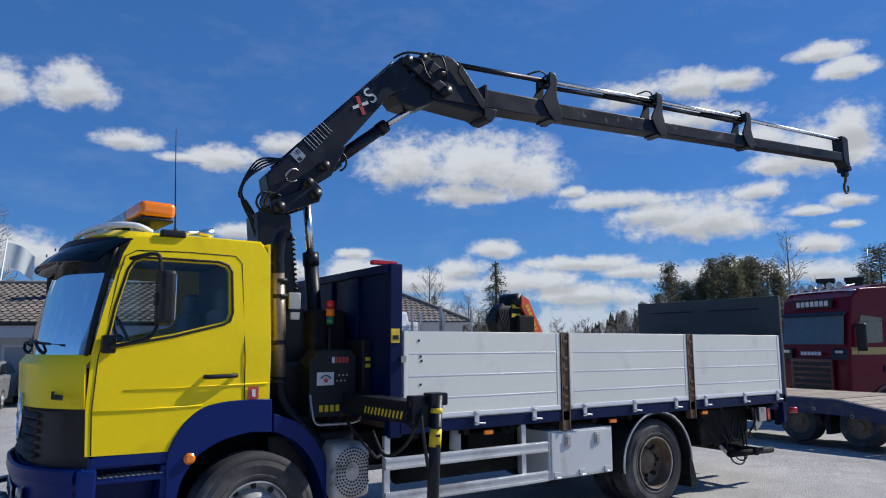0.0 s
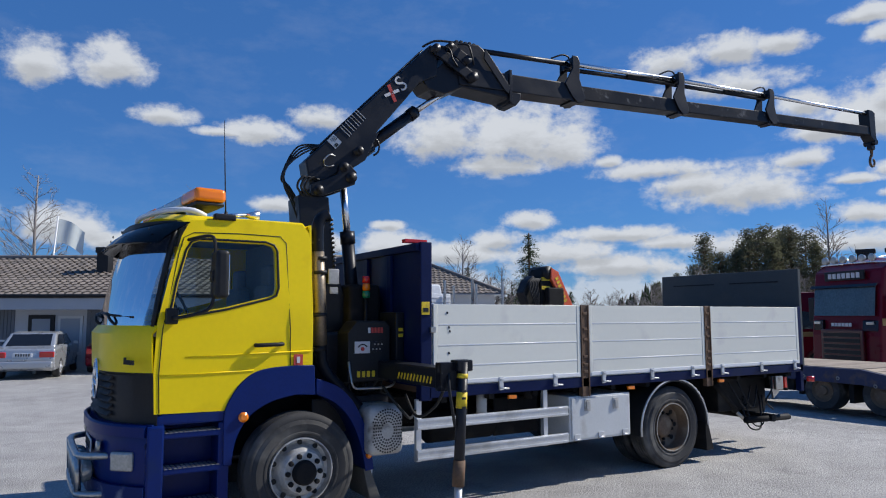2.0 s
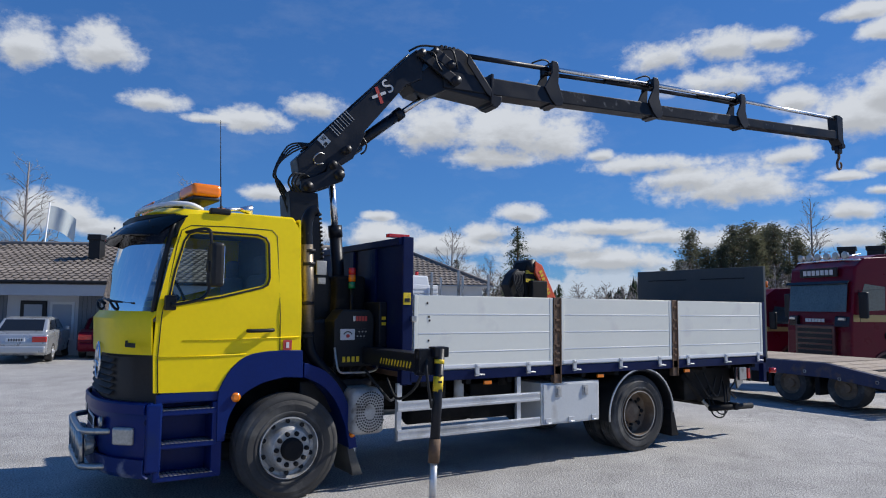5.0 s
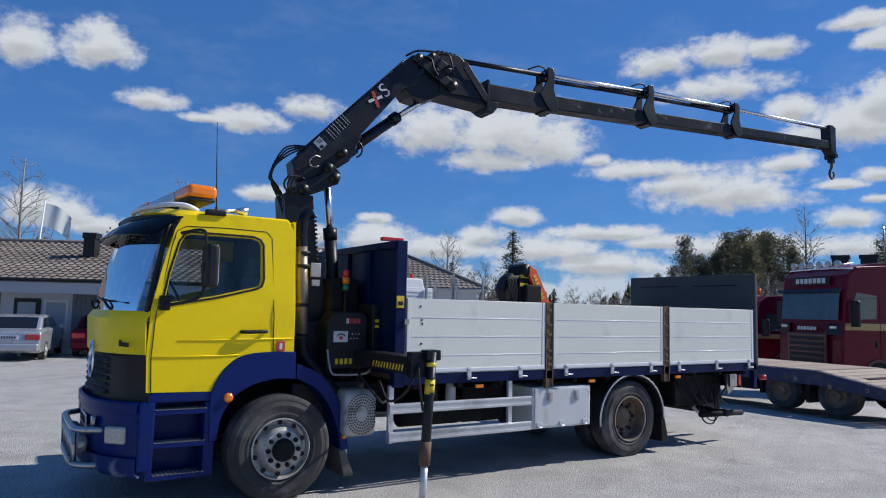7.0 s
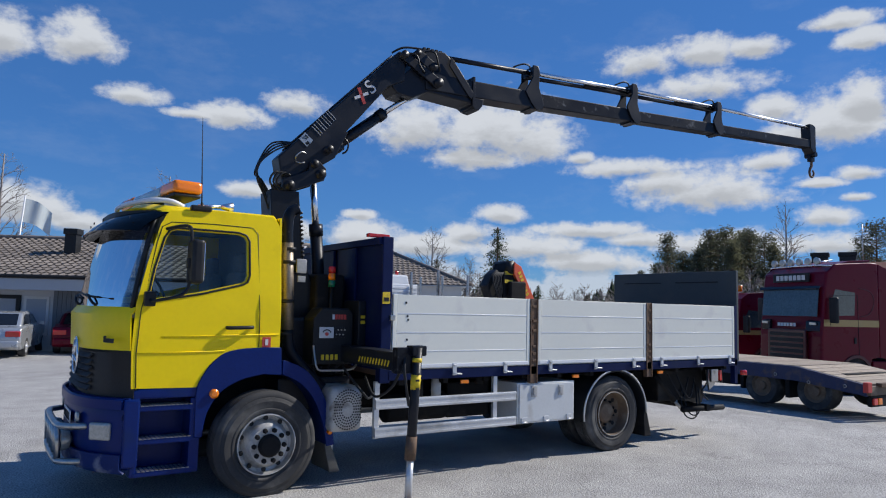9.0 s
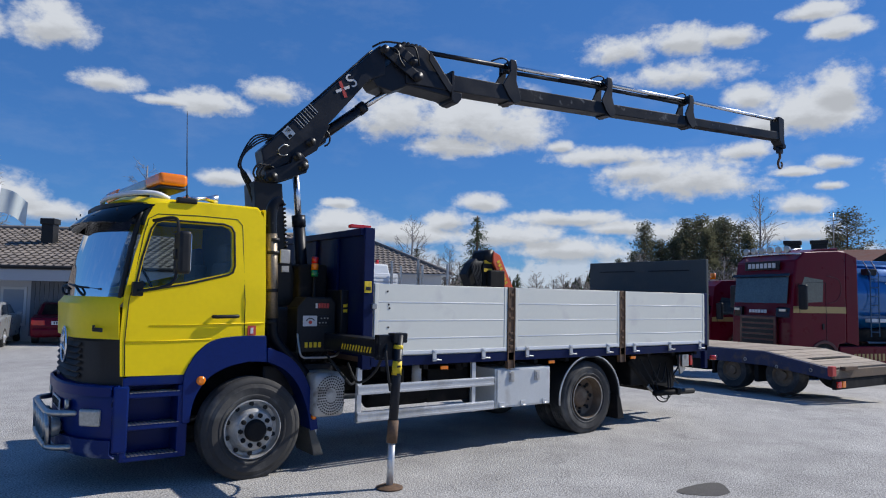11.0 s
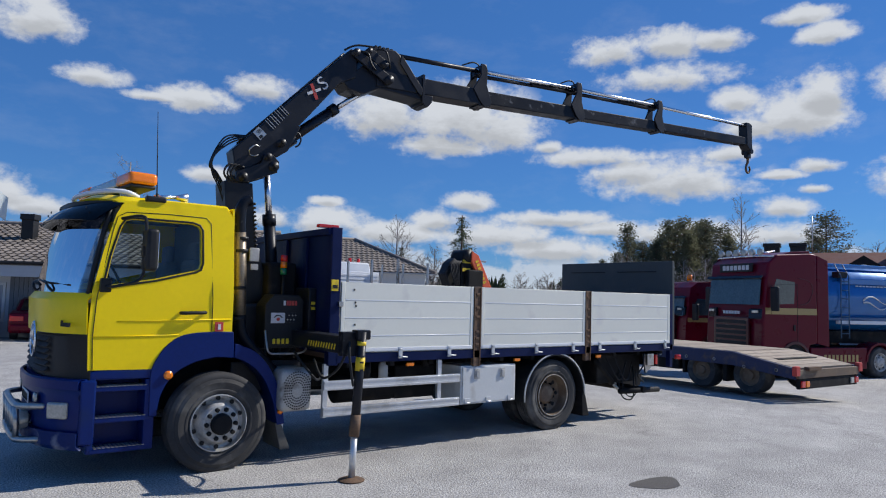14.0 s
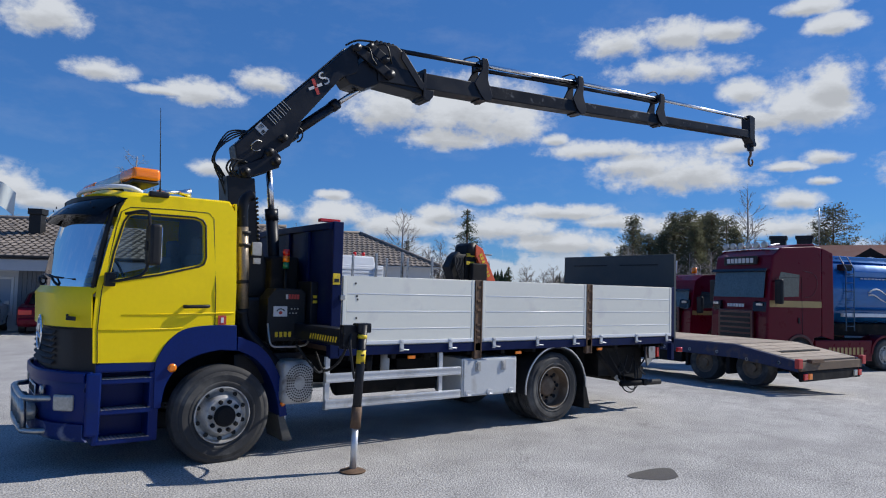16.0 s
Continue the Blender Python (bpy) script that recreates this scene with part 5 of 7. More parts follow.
# boom tip and hook
bm = arm([(9.96, 5.08), (9.94, 5.54), (10.04, 5.54), (10.12, 5.50), (10.12, 5.10), (10.14, 5.0), (10.06, 4.98)], 0.04, 0.23, 0.01)
tip = part("boom_tip", bm, CRANE, crane, "black boom tip plate")
bm = pin(B(), 10.10, 4.97, 0.05, 0.03, 0.24)
box(bm, 10.04, 10.16, 0.09, 0.18, 4.84, 4.97, 0.02, 2, CP)
part("swivel", bm, CRANE, tip)
hook = B()
tube(hook, bend([cp(10.10, 0.13, 4.86), cp(10.10, 0.13, 4.76), cp(10.06, 0.13, 4.70), cp(10.04, 0.13, 4.62), cp(10.08, 0.13, 4.55), cp(10.14, 0.13, 4.56), cp(10.17, 0.13, 4.63), cp(10.14, 0.13, 4.68)], 6), 0.026, 10, 0.016)
part("lifting_hook", hook, RUST, tip, "rusty forged lifting hook")
# hoses at the heel
for k in range(4):
    o = 0.035 * k
    bm = tube(B(), bend([cp(0.0, 0.05 + o, 3.78 + 0.01 * k), cp(-0.22 - o * .3, 0.04 + o, 3.66 + 0.03 * k), cp(-0.38 - o * 0.3, 0.05 + o, 3.50 - 0.03 * k), cp(-0.40 + o * 0.8, 0.08 + o, 3.32), cp(-0.30 + o, 0.1 + o, 3.12), cp(-0.22 + o * 0.5, 0.1 + o, 2.9)], 8), 0.010, 8)
    part("hydraulic_hose", bm, BLACK, crane, "black looped hydraulic hose")
for k in range(3):
    bm = tube(B(), bend([cp(-0.16 + 0.05 * k, 0.0, 3.15), cp(-0.28 + 0.04 * k, -0.03, 3.28), cp(-0.22 + 0.05 * k, -0.03, 3.40), cp(-0.10 + 0.05 * k, 0.0, 3.36)], 7), 0.013, 8)
    part("hydraulic_hose", bm, BLACK, crane)
# marks on the boom: maker's block, outlined letters, a red slash and white strokes
UP = radians(50)
MB = CP @ Matrix.Translation((0.0, 0.03, 0)) @ Matrix.Identity(4)


def mark(s, z, w, h, material, name, rot=50, lab=""):
    m = CP @ Matrix.Translation((s, -0.003, z)) @ Matrix.Rotation(radians(-rot), 4, "Y")
    part(name, box(B(), -w / 2, w / 2, -0.003, 0.003, -h / 2, h / 2, 0.0, 1, m), material, boom, lab)


mark(0.13, 3.83, 0.11, 0.13, STEEL, "maker_block", lab="white square maker's block")
mark(0.12, 3.85, 0.07, 0.05, CRANE, "block_figure")
mark(0.15, 3.79, 0.05, 0.04, CRANE, "block_figure")
ax = Vector((math.cos(UP), math.sin(UP)))
for k in range(4):
    c = Vector((0.25, 3.955)) + ax * (0.085 * k)
    mark(c.x, c.y, 0.007, 0.15, RIM, "letter_bar")
    mark(c.x + ax.x * 0.035, c.y + ax.y * 0.035, 0.007, 0.15, RIM, "letter_bar")
mark(0.81, 4.48, 0.20, 0.036, WHITE_MARK, "white_stroke", 28, "white stroke of the letter X")
mark(0.812, 4.478, 0.21, 0.042, RED_MARK, "red_slash", -66, "red stroke of the letter X")
part("white_letter", lettering("S", 0.25, CP @ Matrix.Translation((0.93, -0.003, 4.605)) @ Matrix.Rotation(radians(-46), 4, "Y")), WHITE_MARK, boom, "white letter S")

# control station beside the column
ctl = thing("crane_control_box", (3.05, 6.72, 1.2), label="black crane control box with gauge and levers", category="control box")
bm = prism(B(), [(2.80, 1.24), (3.28, 1.24), (3.28, 1.80), (3.22, 1.86), (2.90, 1.86), (2.80, 1.74)], 6.68, 6.98, 0.02)
part("housing", bm, BLACK, ctl)
part("gauge_panel", box(B(), 2.87, 3.04, 6.668, 6.682, 1.53, 1.65, 0.004), WHITE_MARK, ctl, "white load gauge plate")
bm = tube(B(), [(2.955 + 0.05 * math.cos(a), 6.664, 1.58 + 0.04 * math.sin(a)) for a in steps(0.3, 2.84, 10)], 0.006, 6)
part("gauge_arc", bm, BLACK, ctl)
part("red_knob", lathe(B(), [(0.02, 0), (0.018, -0.012)], 2.955, 1.575, 14, 6.666), RED_MARK, ctl)
part("switch_panel", box(B(), 3.05, 3.18, 6.668, 6.682, 1.54, 1.65, 0.004), CRANE, ctl)
for k in range(6):
    part("switch", lathe(B(), [(0.009, 0), (0.007, -0.012)], 3.07 + 0.02 * k, 1.57 + 0.05 * (k % 2), 8, 6.668), STEEL, ctl)
for k in range(5):
    part("brand_bar", box(B(), 3.02 + 0.035 * k, 3.045 + 0.035 * k, 6.672, 6.682, 1.735, 1.79, 0.0), RED_MARK if k else WHITE_MARK, ctl, "red letter-like bars")
for k in range(4):
    part("lever_tag", box(B(), 2.90 + 0.055 * k, 2.935 + 0.055 * k, 6.672, 6.682, 1.29, 1.35, 0.004), YELLOW_MARK, ctl)
bm = tube(B(), bend([(2.80, 6.66, 1.45), (2.80, 6.60, 1.30), (2.83, 6.58, 1.20), (2.95, 6.58, 1.185), (3.2, 6.58, 1.19), (3.29, 6.60, 1.25), (3.29, 6.66, 1.42)], 6), 0.013, 8)
part("guard_tube", bm, STEEL, ctl, "bent steel guard tube")
for k in range(5):
    bm = tube(B(), [(2.85 + 0.09 * k, 6.75, 1.24), (2.85 + 0.09 * k, 6.78, 1.12)], 0.012, 6)
    part("lever", bm, BLACK, ctl)
# valve block, lamps and clutter behind the cab
vb = thing("valve_unit", (3.15, 6.9, 1.2), label="black hydraulic valve unit with yellow tags by the headboard", category="valve unit")
part("block", box(B(), 3.30, 3.40, 6.60, 7.0, 1.35, 1.95, 0.02), CRANE, vb)
for z in (1.75, 1.69):
    part("tag", box(B(), 3.33, 3.38, 6.592, 6.6, z, z + 0.035), YELLOW_MARK, vb)
for k in range(6):
    bm = tube(B(), bend([(3.30, 6.75 + .03 * k, 1.5), (3.2 - .02 * k, 6.7 + .02 * k, 1.3 - .03 * k), (3.0, 6.9, 1.15), (2.9, 7.1, 1.1 + .04 * k)], 6), 0.013, 6)
    part("hose", bm, BLACK, vb)
sl = thing("signal_lamp", (3.12, 6.95, 1.9), label="red, amber and green signal lamp column", category="lamp")
part("stand", tube(B(), [(3.12, 6.95, 1.5), (3.12, 6.95, 2.10)], 0.02, 8), BLACK, sl)
for z, mtl in ((2.26, RED_LENS), (2.18, AMBER), (2.10, GREEN_LENS)):
    part("lamp_lens", tube(B(), [(3.12, 6.95, z), (3.12, 6.95, z + 0.075)], 0.042, 16), mtl, sl)
pt = thing("grey_junction_plate", (2.75, 6.9, 2.2), label="scuffed grey metal plate on the crane column", category="plate")
part("plate", box(B(), 2.68, 2.80, 6.93, 6.95, 2.24, 2.40, 0.01), RIM, pt)
part("bracket", box(B(), 2.70, 2.78, 6.95, 7.2, 2.25, 2.38, 0.01), CRANE, pt)
part("lower_tag", box(B(), 2.70, 2.79, 6.93, 6.945, 2.14, 2.21, 0.004), RIM, pt)
cf = thing("cross_frame", (3.0, 7.5, 1.1), label="black frame and reservoir between cab and headboard", category="frame")
part("reservoir", box(B(), 2.95, 3.32, 7.0, 8.3, 1.75, 2.25, 0.05, 3), CHASSIS, cf)
part("frame", box(B(), 2.60, 3.35, 7.0, 8.5, 1.08, 1.75, 0.03), CHASSIS, cf)

# ---- stabiliser leg ----
leg = thing("stabiliser_leg", (3.28, 5.36, 0), label="extended black crane stabiliser leg with yellow stickers", category="stabiliser")
bm = box(B(), 3.14, 3.34, 5.47, 8.7, 1.27, 1.45, 0.012)
part("beam", bm, CRANE, leg, "black outrigger beam")
part("beam_end", box(B(), 3.12, 3.36, 5.40, 5.50, 1.25, 1.50, 0.012), CRANE_WORN, leg)
part("leg_head", box(B(), 3.26, 3.42, 5.34, 5.47, 1.42, 1.52, 0.015), CRANE_WORN, leg)
for k in range(11):
    m = Matrix.Translation((3.134, 5.60 + 0.062 * k, 1.335)) @ Matrix.Rotation(radians(24), 4, "X")
    part("stripe", box(B(), 0, 0.004, -0.010, 0.010, -0.032, 0.032, 0, 1, m), YELLOW_MARK, leg)
bm = tube(B(), [(3.34, 5.38, 1.50), (3.275, 5.365, 0.47)], 0.047, 18)
part("outer_tube", bm, CRANE, leg, "black outer leg tube")
part("tube_collar", tube(B(), [(3.29, 5.37, 0.66), (3.273, 5.365, 0.44)], 0.054, 18), RUST, leg, "rust-stained collar")
for z0, z1 in ((1.36, 1.40), (1.10, 1.24)):
    bm = tube(B(), [(3.275 + 0.063 * (z0 - 0.47), 5.365 + 0.0146 * (z0 - 0.47), z0), (3.275 + 0.063 * (z1 - 0.47), 5.365 + 0.0146 * (z1 - 0.47), z1)], 0.0485, 18)
    part("sticker", bm, YELLOW_MARK, leg, "worn yellow warning sticker")
for z in (1.10, 1.18, 1.24):
    part("sticker_bar", box(B(), 3.29, 3.33, 5.320, 5.326, z, z + 0.02), BLACK, leg)
part("inner_tube", tube(B(), [(3.275, 5.365, 0.46), (3.255, 5.355, 0.03)], 0.035, 18), ALU, leg, "bright inner leg tube")
bm = lathe(B(), [(0.0001, 0.0), (0.13, 0.0), (0.135, 0.012), (0.11, 0.022), (0.05, 0.035), (0.0001, 0.036)], 0, 0, 28, 0, closed=False)
bmesh.ops.transform(bm, matrix=Matrix.Translation((3.255, 5.355, 0.0)) @ Matrix.Rotation(radians(90), 4, "X"), verts=bm.verts)
for v in bm.verts:
    v.co.z = abs(v.co.z) + 0.002
part("foot_plate", bm, RUST, leg, "round rusty foot plate")
bm = tube(B(), bend([(3.22, 5.42, 1.42), (3.18, 5.36, 1.30), (3.20, 5.34, 1.1), (3.24, 5.36, 0.95)], 6), 0.014, 8)
tube(bm, bend([(3.2, 6.2, 1.15), (3.16, 5.9, 0.98), (3.18, 5.6, 1.1), (3.2, 5.45, 1.3)], 6), 0.014, 8)
tube(bm, bend([(3.05, 6.4, 1.22), (3.12, 6.1, 1.0), (3.3, 6.25, 0.92), (3.5, 6.4, 1.1)], 6), 0.014, 8)
part("hose", bm, BLACK, leg)

# ---- other vehicles ----
def wheel_into(parent, cx, cy, cz, R, width, sign, rim_mat, name="wheel"):
    """A wheel whose outer side faces -y (sign 1) or +y (sign -1), in the parent's own frame."""
    pr = [(R * 0.58, 0.02), (R * 0.62, 0.0), (R * 0.9, -0.01), (R * 0.97, 0.02), (R, 0.05), (R, width - 0.05), (R * 0.95, width), (R * 0.58, width - 0.02)]
    t = part(name, lathe(B(), [(r, sign * y) for r, y in pr], cx, cz, 32, cy, closed=False), RUBBER, parent)
    pr = [(R * 0.60, 0.02), (R * 0.60, -0.004), (R * 0.55, 0.0), (R * 0.50, 0.07), (R * 0.38, 0.05), (R * 0.33, -0.01), (R * 0.20, -0.02), (R * 0.17, -0.05), (0.0001, -0.055)]
    rm = part("rim", lathe(B(), [(r, sign * y) for r, y in pr], cx, cz, 28, cy, closed=False), rim_mat, t)
    for k in range(8):
        a = 2 * math.pi * k / 8
        part("hand_hole", lathe(B(), [(R * 0.06, 0), (R * 0.06, sign * -0.01)], cx + R * 0.44 * math.cos(a), cz + R * 0.44 * math.sin(a), 10, cy + sign * 0.052), BLACK, rm)
    return t


def red_tractor(at, turn, H, label, big):
    """A forward-control tractor: nose towards -x in its own frame, driver's side towards -y."""
    tr = thing("tractor_truck", at, turn, label, "truck", local=True)
    W = 1.24
    k = H / 3.95
    prof = [(0.02, 0.45), (0.0, 0.95), (0.03, 1.75), (0.06, 2.05), (0.16, 3.0), (0.17, 3.12), (0.24, 3.60), (0.65, 3.86), (2.0, 3.95), (2.28, 3.93), (2.28, 1.1), (1.98, 1.05), (1.9, 0.75), (0.95, 0.75), (0.85, 0.45)]
    prof = [(x, z * (k if z > 1.8 else 1) if big else (z * k if z > 2 else z)) for x, z in prof]
    bm = prism(B(), prof, -W, W, 0.10, seg=4)
    for v in bm.verts:
        if v.co.x < 0.6:
            v.co.x += 0.08 * abs(v.co.y / W) ** 3
    cabp = part("cab", bm, RED_PAINT, tr, "dark red lacquered cab")
    zt = 3.0 * k

    def front(z):
        return 0.06 + (0.10 * (z - 2.05 * k) / (0.95 * k) if z > 2.05 * k else 0.0)

    bm = sheet(B(), lambda u, z: (front(z) - 0.014, u * 1.10, z), steps(-1, 1, 12), [2.28 * k, 2.5 * k, 2.8 * k, 3.10 * k])
    part("windscreen", thick(bm, 0.01), SCREEN, cabp, "grey reflecting windscreen")
    bm = sheet(B(), lambda u, z: (0.14 - 0.16 * (3.18 * k - z) / 0.2 - 0.03, u * 1.2, z), steps(-1, 1, 12), [3.11 * k, 3.15 * k, 3.19 * k])
    part("sun_visor", thick(bm, 0.02), BLACK_GLOSS, cabp)
    for s in (-1, 1):
        bm = prism(B(), [(0.48, 2.30 * k), (1.32, 2.34 * k), (1.36, 3.02 * k), (0.62, 3.10 * k), (0.46, 2.7 * k)], min(s * W, s * (W + 0.006)), max(s * W, s * (W + 0.006)), 0.0)
        sw = part("side_window", bm, SCREEN, cabp, "dark side window")
        bm = tube(B(), [(x, s * (W + 0.004), z * k) for x, z in ((0.42, 2.0), (0.40, 2.9), (1.45, 2.95), (1.47, 1.2), (1.4, 1.0))], 0.008, 6)
        part("door_seam", bm, BLACK, cabp)
        part("stripe", box(B(), 0.18, 2.26, min(s * W, s * (W + 0.005)), max(s * W, s * (W + 0.005)), 2.0 * k, 2.2 * k, 0.0), GOLD_MARK, cabp, "gold waist stripe")
        part("sleeper_panel", tube(B(), bend([(x, s * (W + 0.002), z * k) for x, z in ((1.55, 2.3), (1.9, 2.4), (2.08, 2.75), (1.95, 3.05), (1.5, 3.15))], 5), 0.012, 6), RED_DARK, cabp)
        part("door_handle", box(B(), 1.28, 1.36, min(s * W, s * (W + 0.03)), max(s * W, s * (W + 0.03)), 1.5, 1.68, 0.01), BLACK, cabp)
        bm = box(B(), 0.30, 0.42, min(s * (W + .06), s * (W + .34)), max(s * (W + .06), s * (W + .34)), 2.1 * k, 2.85 * k, 0.05, 3)
        tube(bm, [(0.4, s * W, 2.8 * k), (0.36, s * (W + .1), 2.8 * k)], 0.03, 8)
        part("mirror", bm, BLACK, cabp, "tall dark mirror housing")
        arch = [(1.35 + 0.62 * math.cos(a), 0.55 + 0.62 * math.sin(a)) for a in steps(0.0, math.pi, 14)]
        arch += [(1.35 + 0.53 * math.cos(a), 0.55 + 0.53 * math.sin(a)) for a in steps(math.pi, 0, 14)]
        part("wheel_arch", prism(B(), arch, min(s * (W - .35), s * (W + .03)), max(s * (W - .35), s * (W + .03)), 0.01), RED_DARK, cabp)
        # flat dark disc: the shade of the wheel well painted onto the solid cab side
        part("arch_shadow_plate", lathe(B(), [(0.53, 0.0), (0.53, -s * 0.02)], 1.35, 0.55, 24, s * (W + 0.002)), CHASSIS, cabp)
        wheel_into(tr, 1.35, s * (W + .006), 0.5, 0.5, 0.3, -s, RIM)
        wheel_into(tr, 5.0, s * (W + .006), 0.5, 0.5, 0.55, -s, RIM)
        fen = [(5.0 + 0.66 * math.cos(a), 0.52 + 0.62 * math.sin(a)) for a in steps(0, math.pi, 14)] + [(5.0 + 0.58 * math.cos(a), 0.52 + 0.55 * math.sin(a)) for a in steps(math.pi, 0, 14)]
        part("rear_fender", prism(B(), fen, min(s * (W - .55), s * (W + .02)), max(s * (W - .55), s * (W + .02)), 0.0), RED_PAINT, tr)
        sk = part("side_skirt", box(B(), 2.0, 4.4, min(s * (W - .1), s * W), max(s * (W - .1), s * W), 0.30, 0.98, 0.03), RED_PAINT, tr, "dark red side skirt")
        if big:
            for j in range(9):
                part("gold_letter_bar", box(B(), 2.55 + 0.17 * j, 2.65 + 0.17 * j, min(s * W, s * (W + .006)), max(s * W, s * (W + .006)), 0.52, 0.75, 0.0), GOLD_MARK, sk)
            part("air_deflector", prism(B(), [(2.28, 1.1), (2.78, 1.0), (2.74, 3.75), (2.28, 3.9)], min(s * (W - .06), s * W), max(s * (W - .06), s * W), 0.02), RED_PAINT, tr)
        bm = prism(B(), [(-0.02, 1.84), (0.02, 2.14), (0.10, 2.17), (0.12, 1.90)], s * 0.72, s * 1.16, 0.015)
        for v in bm.verts:
            v.co.x += 0.16 * abs(v.co.y / W) ** 3 - 0.015
        hl = part("headlamp", bm, BLACK_GLOSS, cabp, "slanted headlamp")
        part("lamp_element", box(B(), -0.03 + 0.06, 0.08, s * 0.95 - 0.12, s * 0.95 + 0.12, 2.03, 2.11, 0.01), CLEAR_LENS, hl)
    gr = part("grille", box(B(), -0.03, 0.05, -0.76, 0.76, 0.62, 1.88, 0.03), RED_DARK, cabp)
    for j in range(7):
        part("grille_slat", box(B(), -0.045, -0.02, -0.66, 0.66, 0.68 + 0.165 * j, 0.79 + 0.165 * j, 0.01), BLACK, gr)
    part("bumper", box(B(), -0.06, 0.25, -1.20, 1.20, 0.28, 0.58, 0.06, 3), RED_DARK, cabp)
    for s in (-1, 1):
        part("fog_lamp", box(B(), -0.07, -0.04, s * 0.95 - 0.15, s * 0.95 + 0.15, 0.45, 0.57, 0.02), CLEAR_LENS, cabp)
    for j in range(6):
        part("brand_letter_bar", box(B(), -0.012, 0.01, -0.36 + 0.125 * j, -0.27 + 0.125 * j, 1.97, 2.07, 0.0), WHITE_MARK, cabp)
    part("chassis", box(B(), 2.0, 6.2, -0.45, 0.45, 0.55, 0.95, 0.02), CHASSIS, tr)
    part("step_box", box(B(), 0.25, 0.85, -W + 0.02, W - 0.02, 0.30, 0.75, 0.03), RED_DARK, tr)
    if big:
        part("sign_board", box(B(), 0.17, 0.22, -0.72, 0.72, 3.32, 3.60, 0.02, 2), BLACK, cabp, "dark roof sign with white letter bars")
        for j in range(7):
            part("sign_letter_bar", box(B(), 0.155, 0.172, 0.50 - 0.17 * j - 0.06, 0.50 - 0.17 * j + 0.06, 3.38, 3.53, 0.0), WHITE_MARK, cabp)
        bar = part("roof_lamp_bar", tube(B(), bend([(0.75, -1.15, 3.80), (0.45, -1.1, 3.80), (0.36, -0.7, 3.82), (0.36, 0.7, 3.82), (0.45, 1.1, 3.80), (0.75, 1.15, 3.80)], 5), 0.03, 8), CHROME, tr, "chrome roof lamp bar")
        for j in range(6):
            bm = lathe(B(), [(0.02, 0.14), (0.09, 0.09), (0.115, 0.0), (0.10, -0.02), (0.0001, -0.03)], 0, 0, 18)
            bmesh.ops.transform(bm, matrix=Matrix.Translation((0.34, -0.85 + 0.34 * j, 3.95)) @ Matrix.Rotation(radians(-90), 4, "Z"), verts=bm.verts)
            part("spot_lamp", bm, CLEAR_LENS, bar, "round chrome spot lamp")
        bm = prism(B(), [(0.9, 3.84), (1.5, 4.0), (2.3, 4.06), (2.3, 3.9)], -0.95, 0.95, 0.03)
        part("roof_spoiler", bm, RED_PAINT, tr)
        for y in (-0.6, 0.6):
            part("air_horn", tube(B(), [(0.55, y, 3.9), (1.2, y, 4.03)], 0.045, 10, 0.02), CHROME, tr)
    else:
        part("roof_beacon", tube(B(), [(0.8, -0.6, H), (0.8, -0.6, H + 0.22)], 0.10, 14), AMBER, tr, "orange roof beacon")
        sb = part("roof_sign", box(B(), 0.6, 0.66, 0.2, 1.1, H, H + 0.5, 0.02), WHITE, tr, "white roof sign")
        part("sign_bar", box(B(), 0.585, 0.60, 0.3, 1.0, H + 0.15, H + 0.33), BLACK, sb)
        part("cab_back_tank", box(B(), 2.4, 6.0, -1.2, 1.2, 1.0, 2.6, 0.1, 3), RED_DARK, tr)
    return tr


red_tractor((20.52, 11.48, -0.38), -17, 3.95, "dark red tractor truck with gold stripe and chrome roof lamps", True)
red_tractor((22.3, 15.4, -0.40), -16, 3.15, "dark red day-cab truck with orange roof beacon", False)

# bright blue tank semi-trailer
TANK_STEEL = mat("dark_blue_steel", (0.02, 0.08, 0.17), 0.5, var=0.2)
tank = thing("tank_trailer", (23.15, 10.69, -0.4), -17, "bright blue lacquered tank trailer with ladder and rails", "tank trailer", local=True)
bm = lathe(B(), [(0.0001, 0.0), (0.7, 0.06), (1.05, 0.22), (1.18, 0.5), (1.18, 9.0), (1.0, 9.3), (0.0001, 9.4)], 0, 0, 48, 0, closed=False)
bmesh.ops.transform(bm, matrix=Matrix.Translation((-0.05, 0, 2.62)) @ Matrix.Rotation(radians(-90), 4, "Z"), verts=bm.verts)
body = part("tank_body", bm, BLUE_TANK, tank, "glossy blue tank")
for s in (-1, 1):
    part("top_rail", box(B(), 0.2, 9.0, s * 0.75 - 0.05, s * 0.75 + 0.05, 3.62, 3.72, 0.01), BLUE_TANK, tank)
    part("side_channel", box(B(), 0.5, 9.0, min(s * 1.08, s * 1.22), max(s * 1.08, s * 1.22), 1.75, 1.87, 0.02), WHITE, tank, "pale side rail")
    part("hose_tray", box(B(), 0.7, 8.8, min(s * 1.02, s * 1.16), max(s * 1.02, s * 1.16), 3.05, 3.25, 0.03), BLUE_TANK, tank)
for k in range(5):
    for j in range(2):
        pts = [(1.6 + 1.2 * k + 0.12 * i, -1.19 - 0.004 * j + 0.22 * ((0.1 * math.sin(i * 0.5)) ** 2), 2.55 - 0.18 * j + 0.12 * math.sin(i * 0.55 + j)) for i in range(12)]
        part("flame_mark", tube(B(), [(x, y, z) for x, y, z in pts], 0.035, 5, 0.006), WHITE_MARK, body)
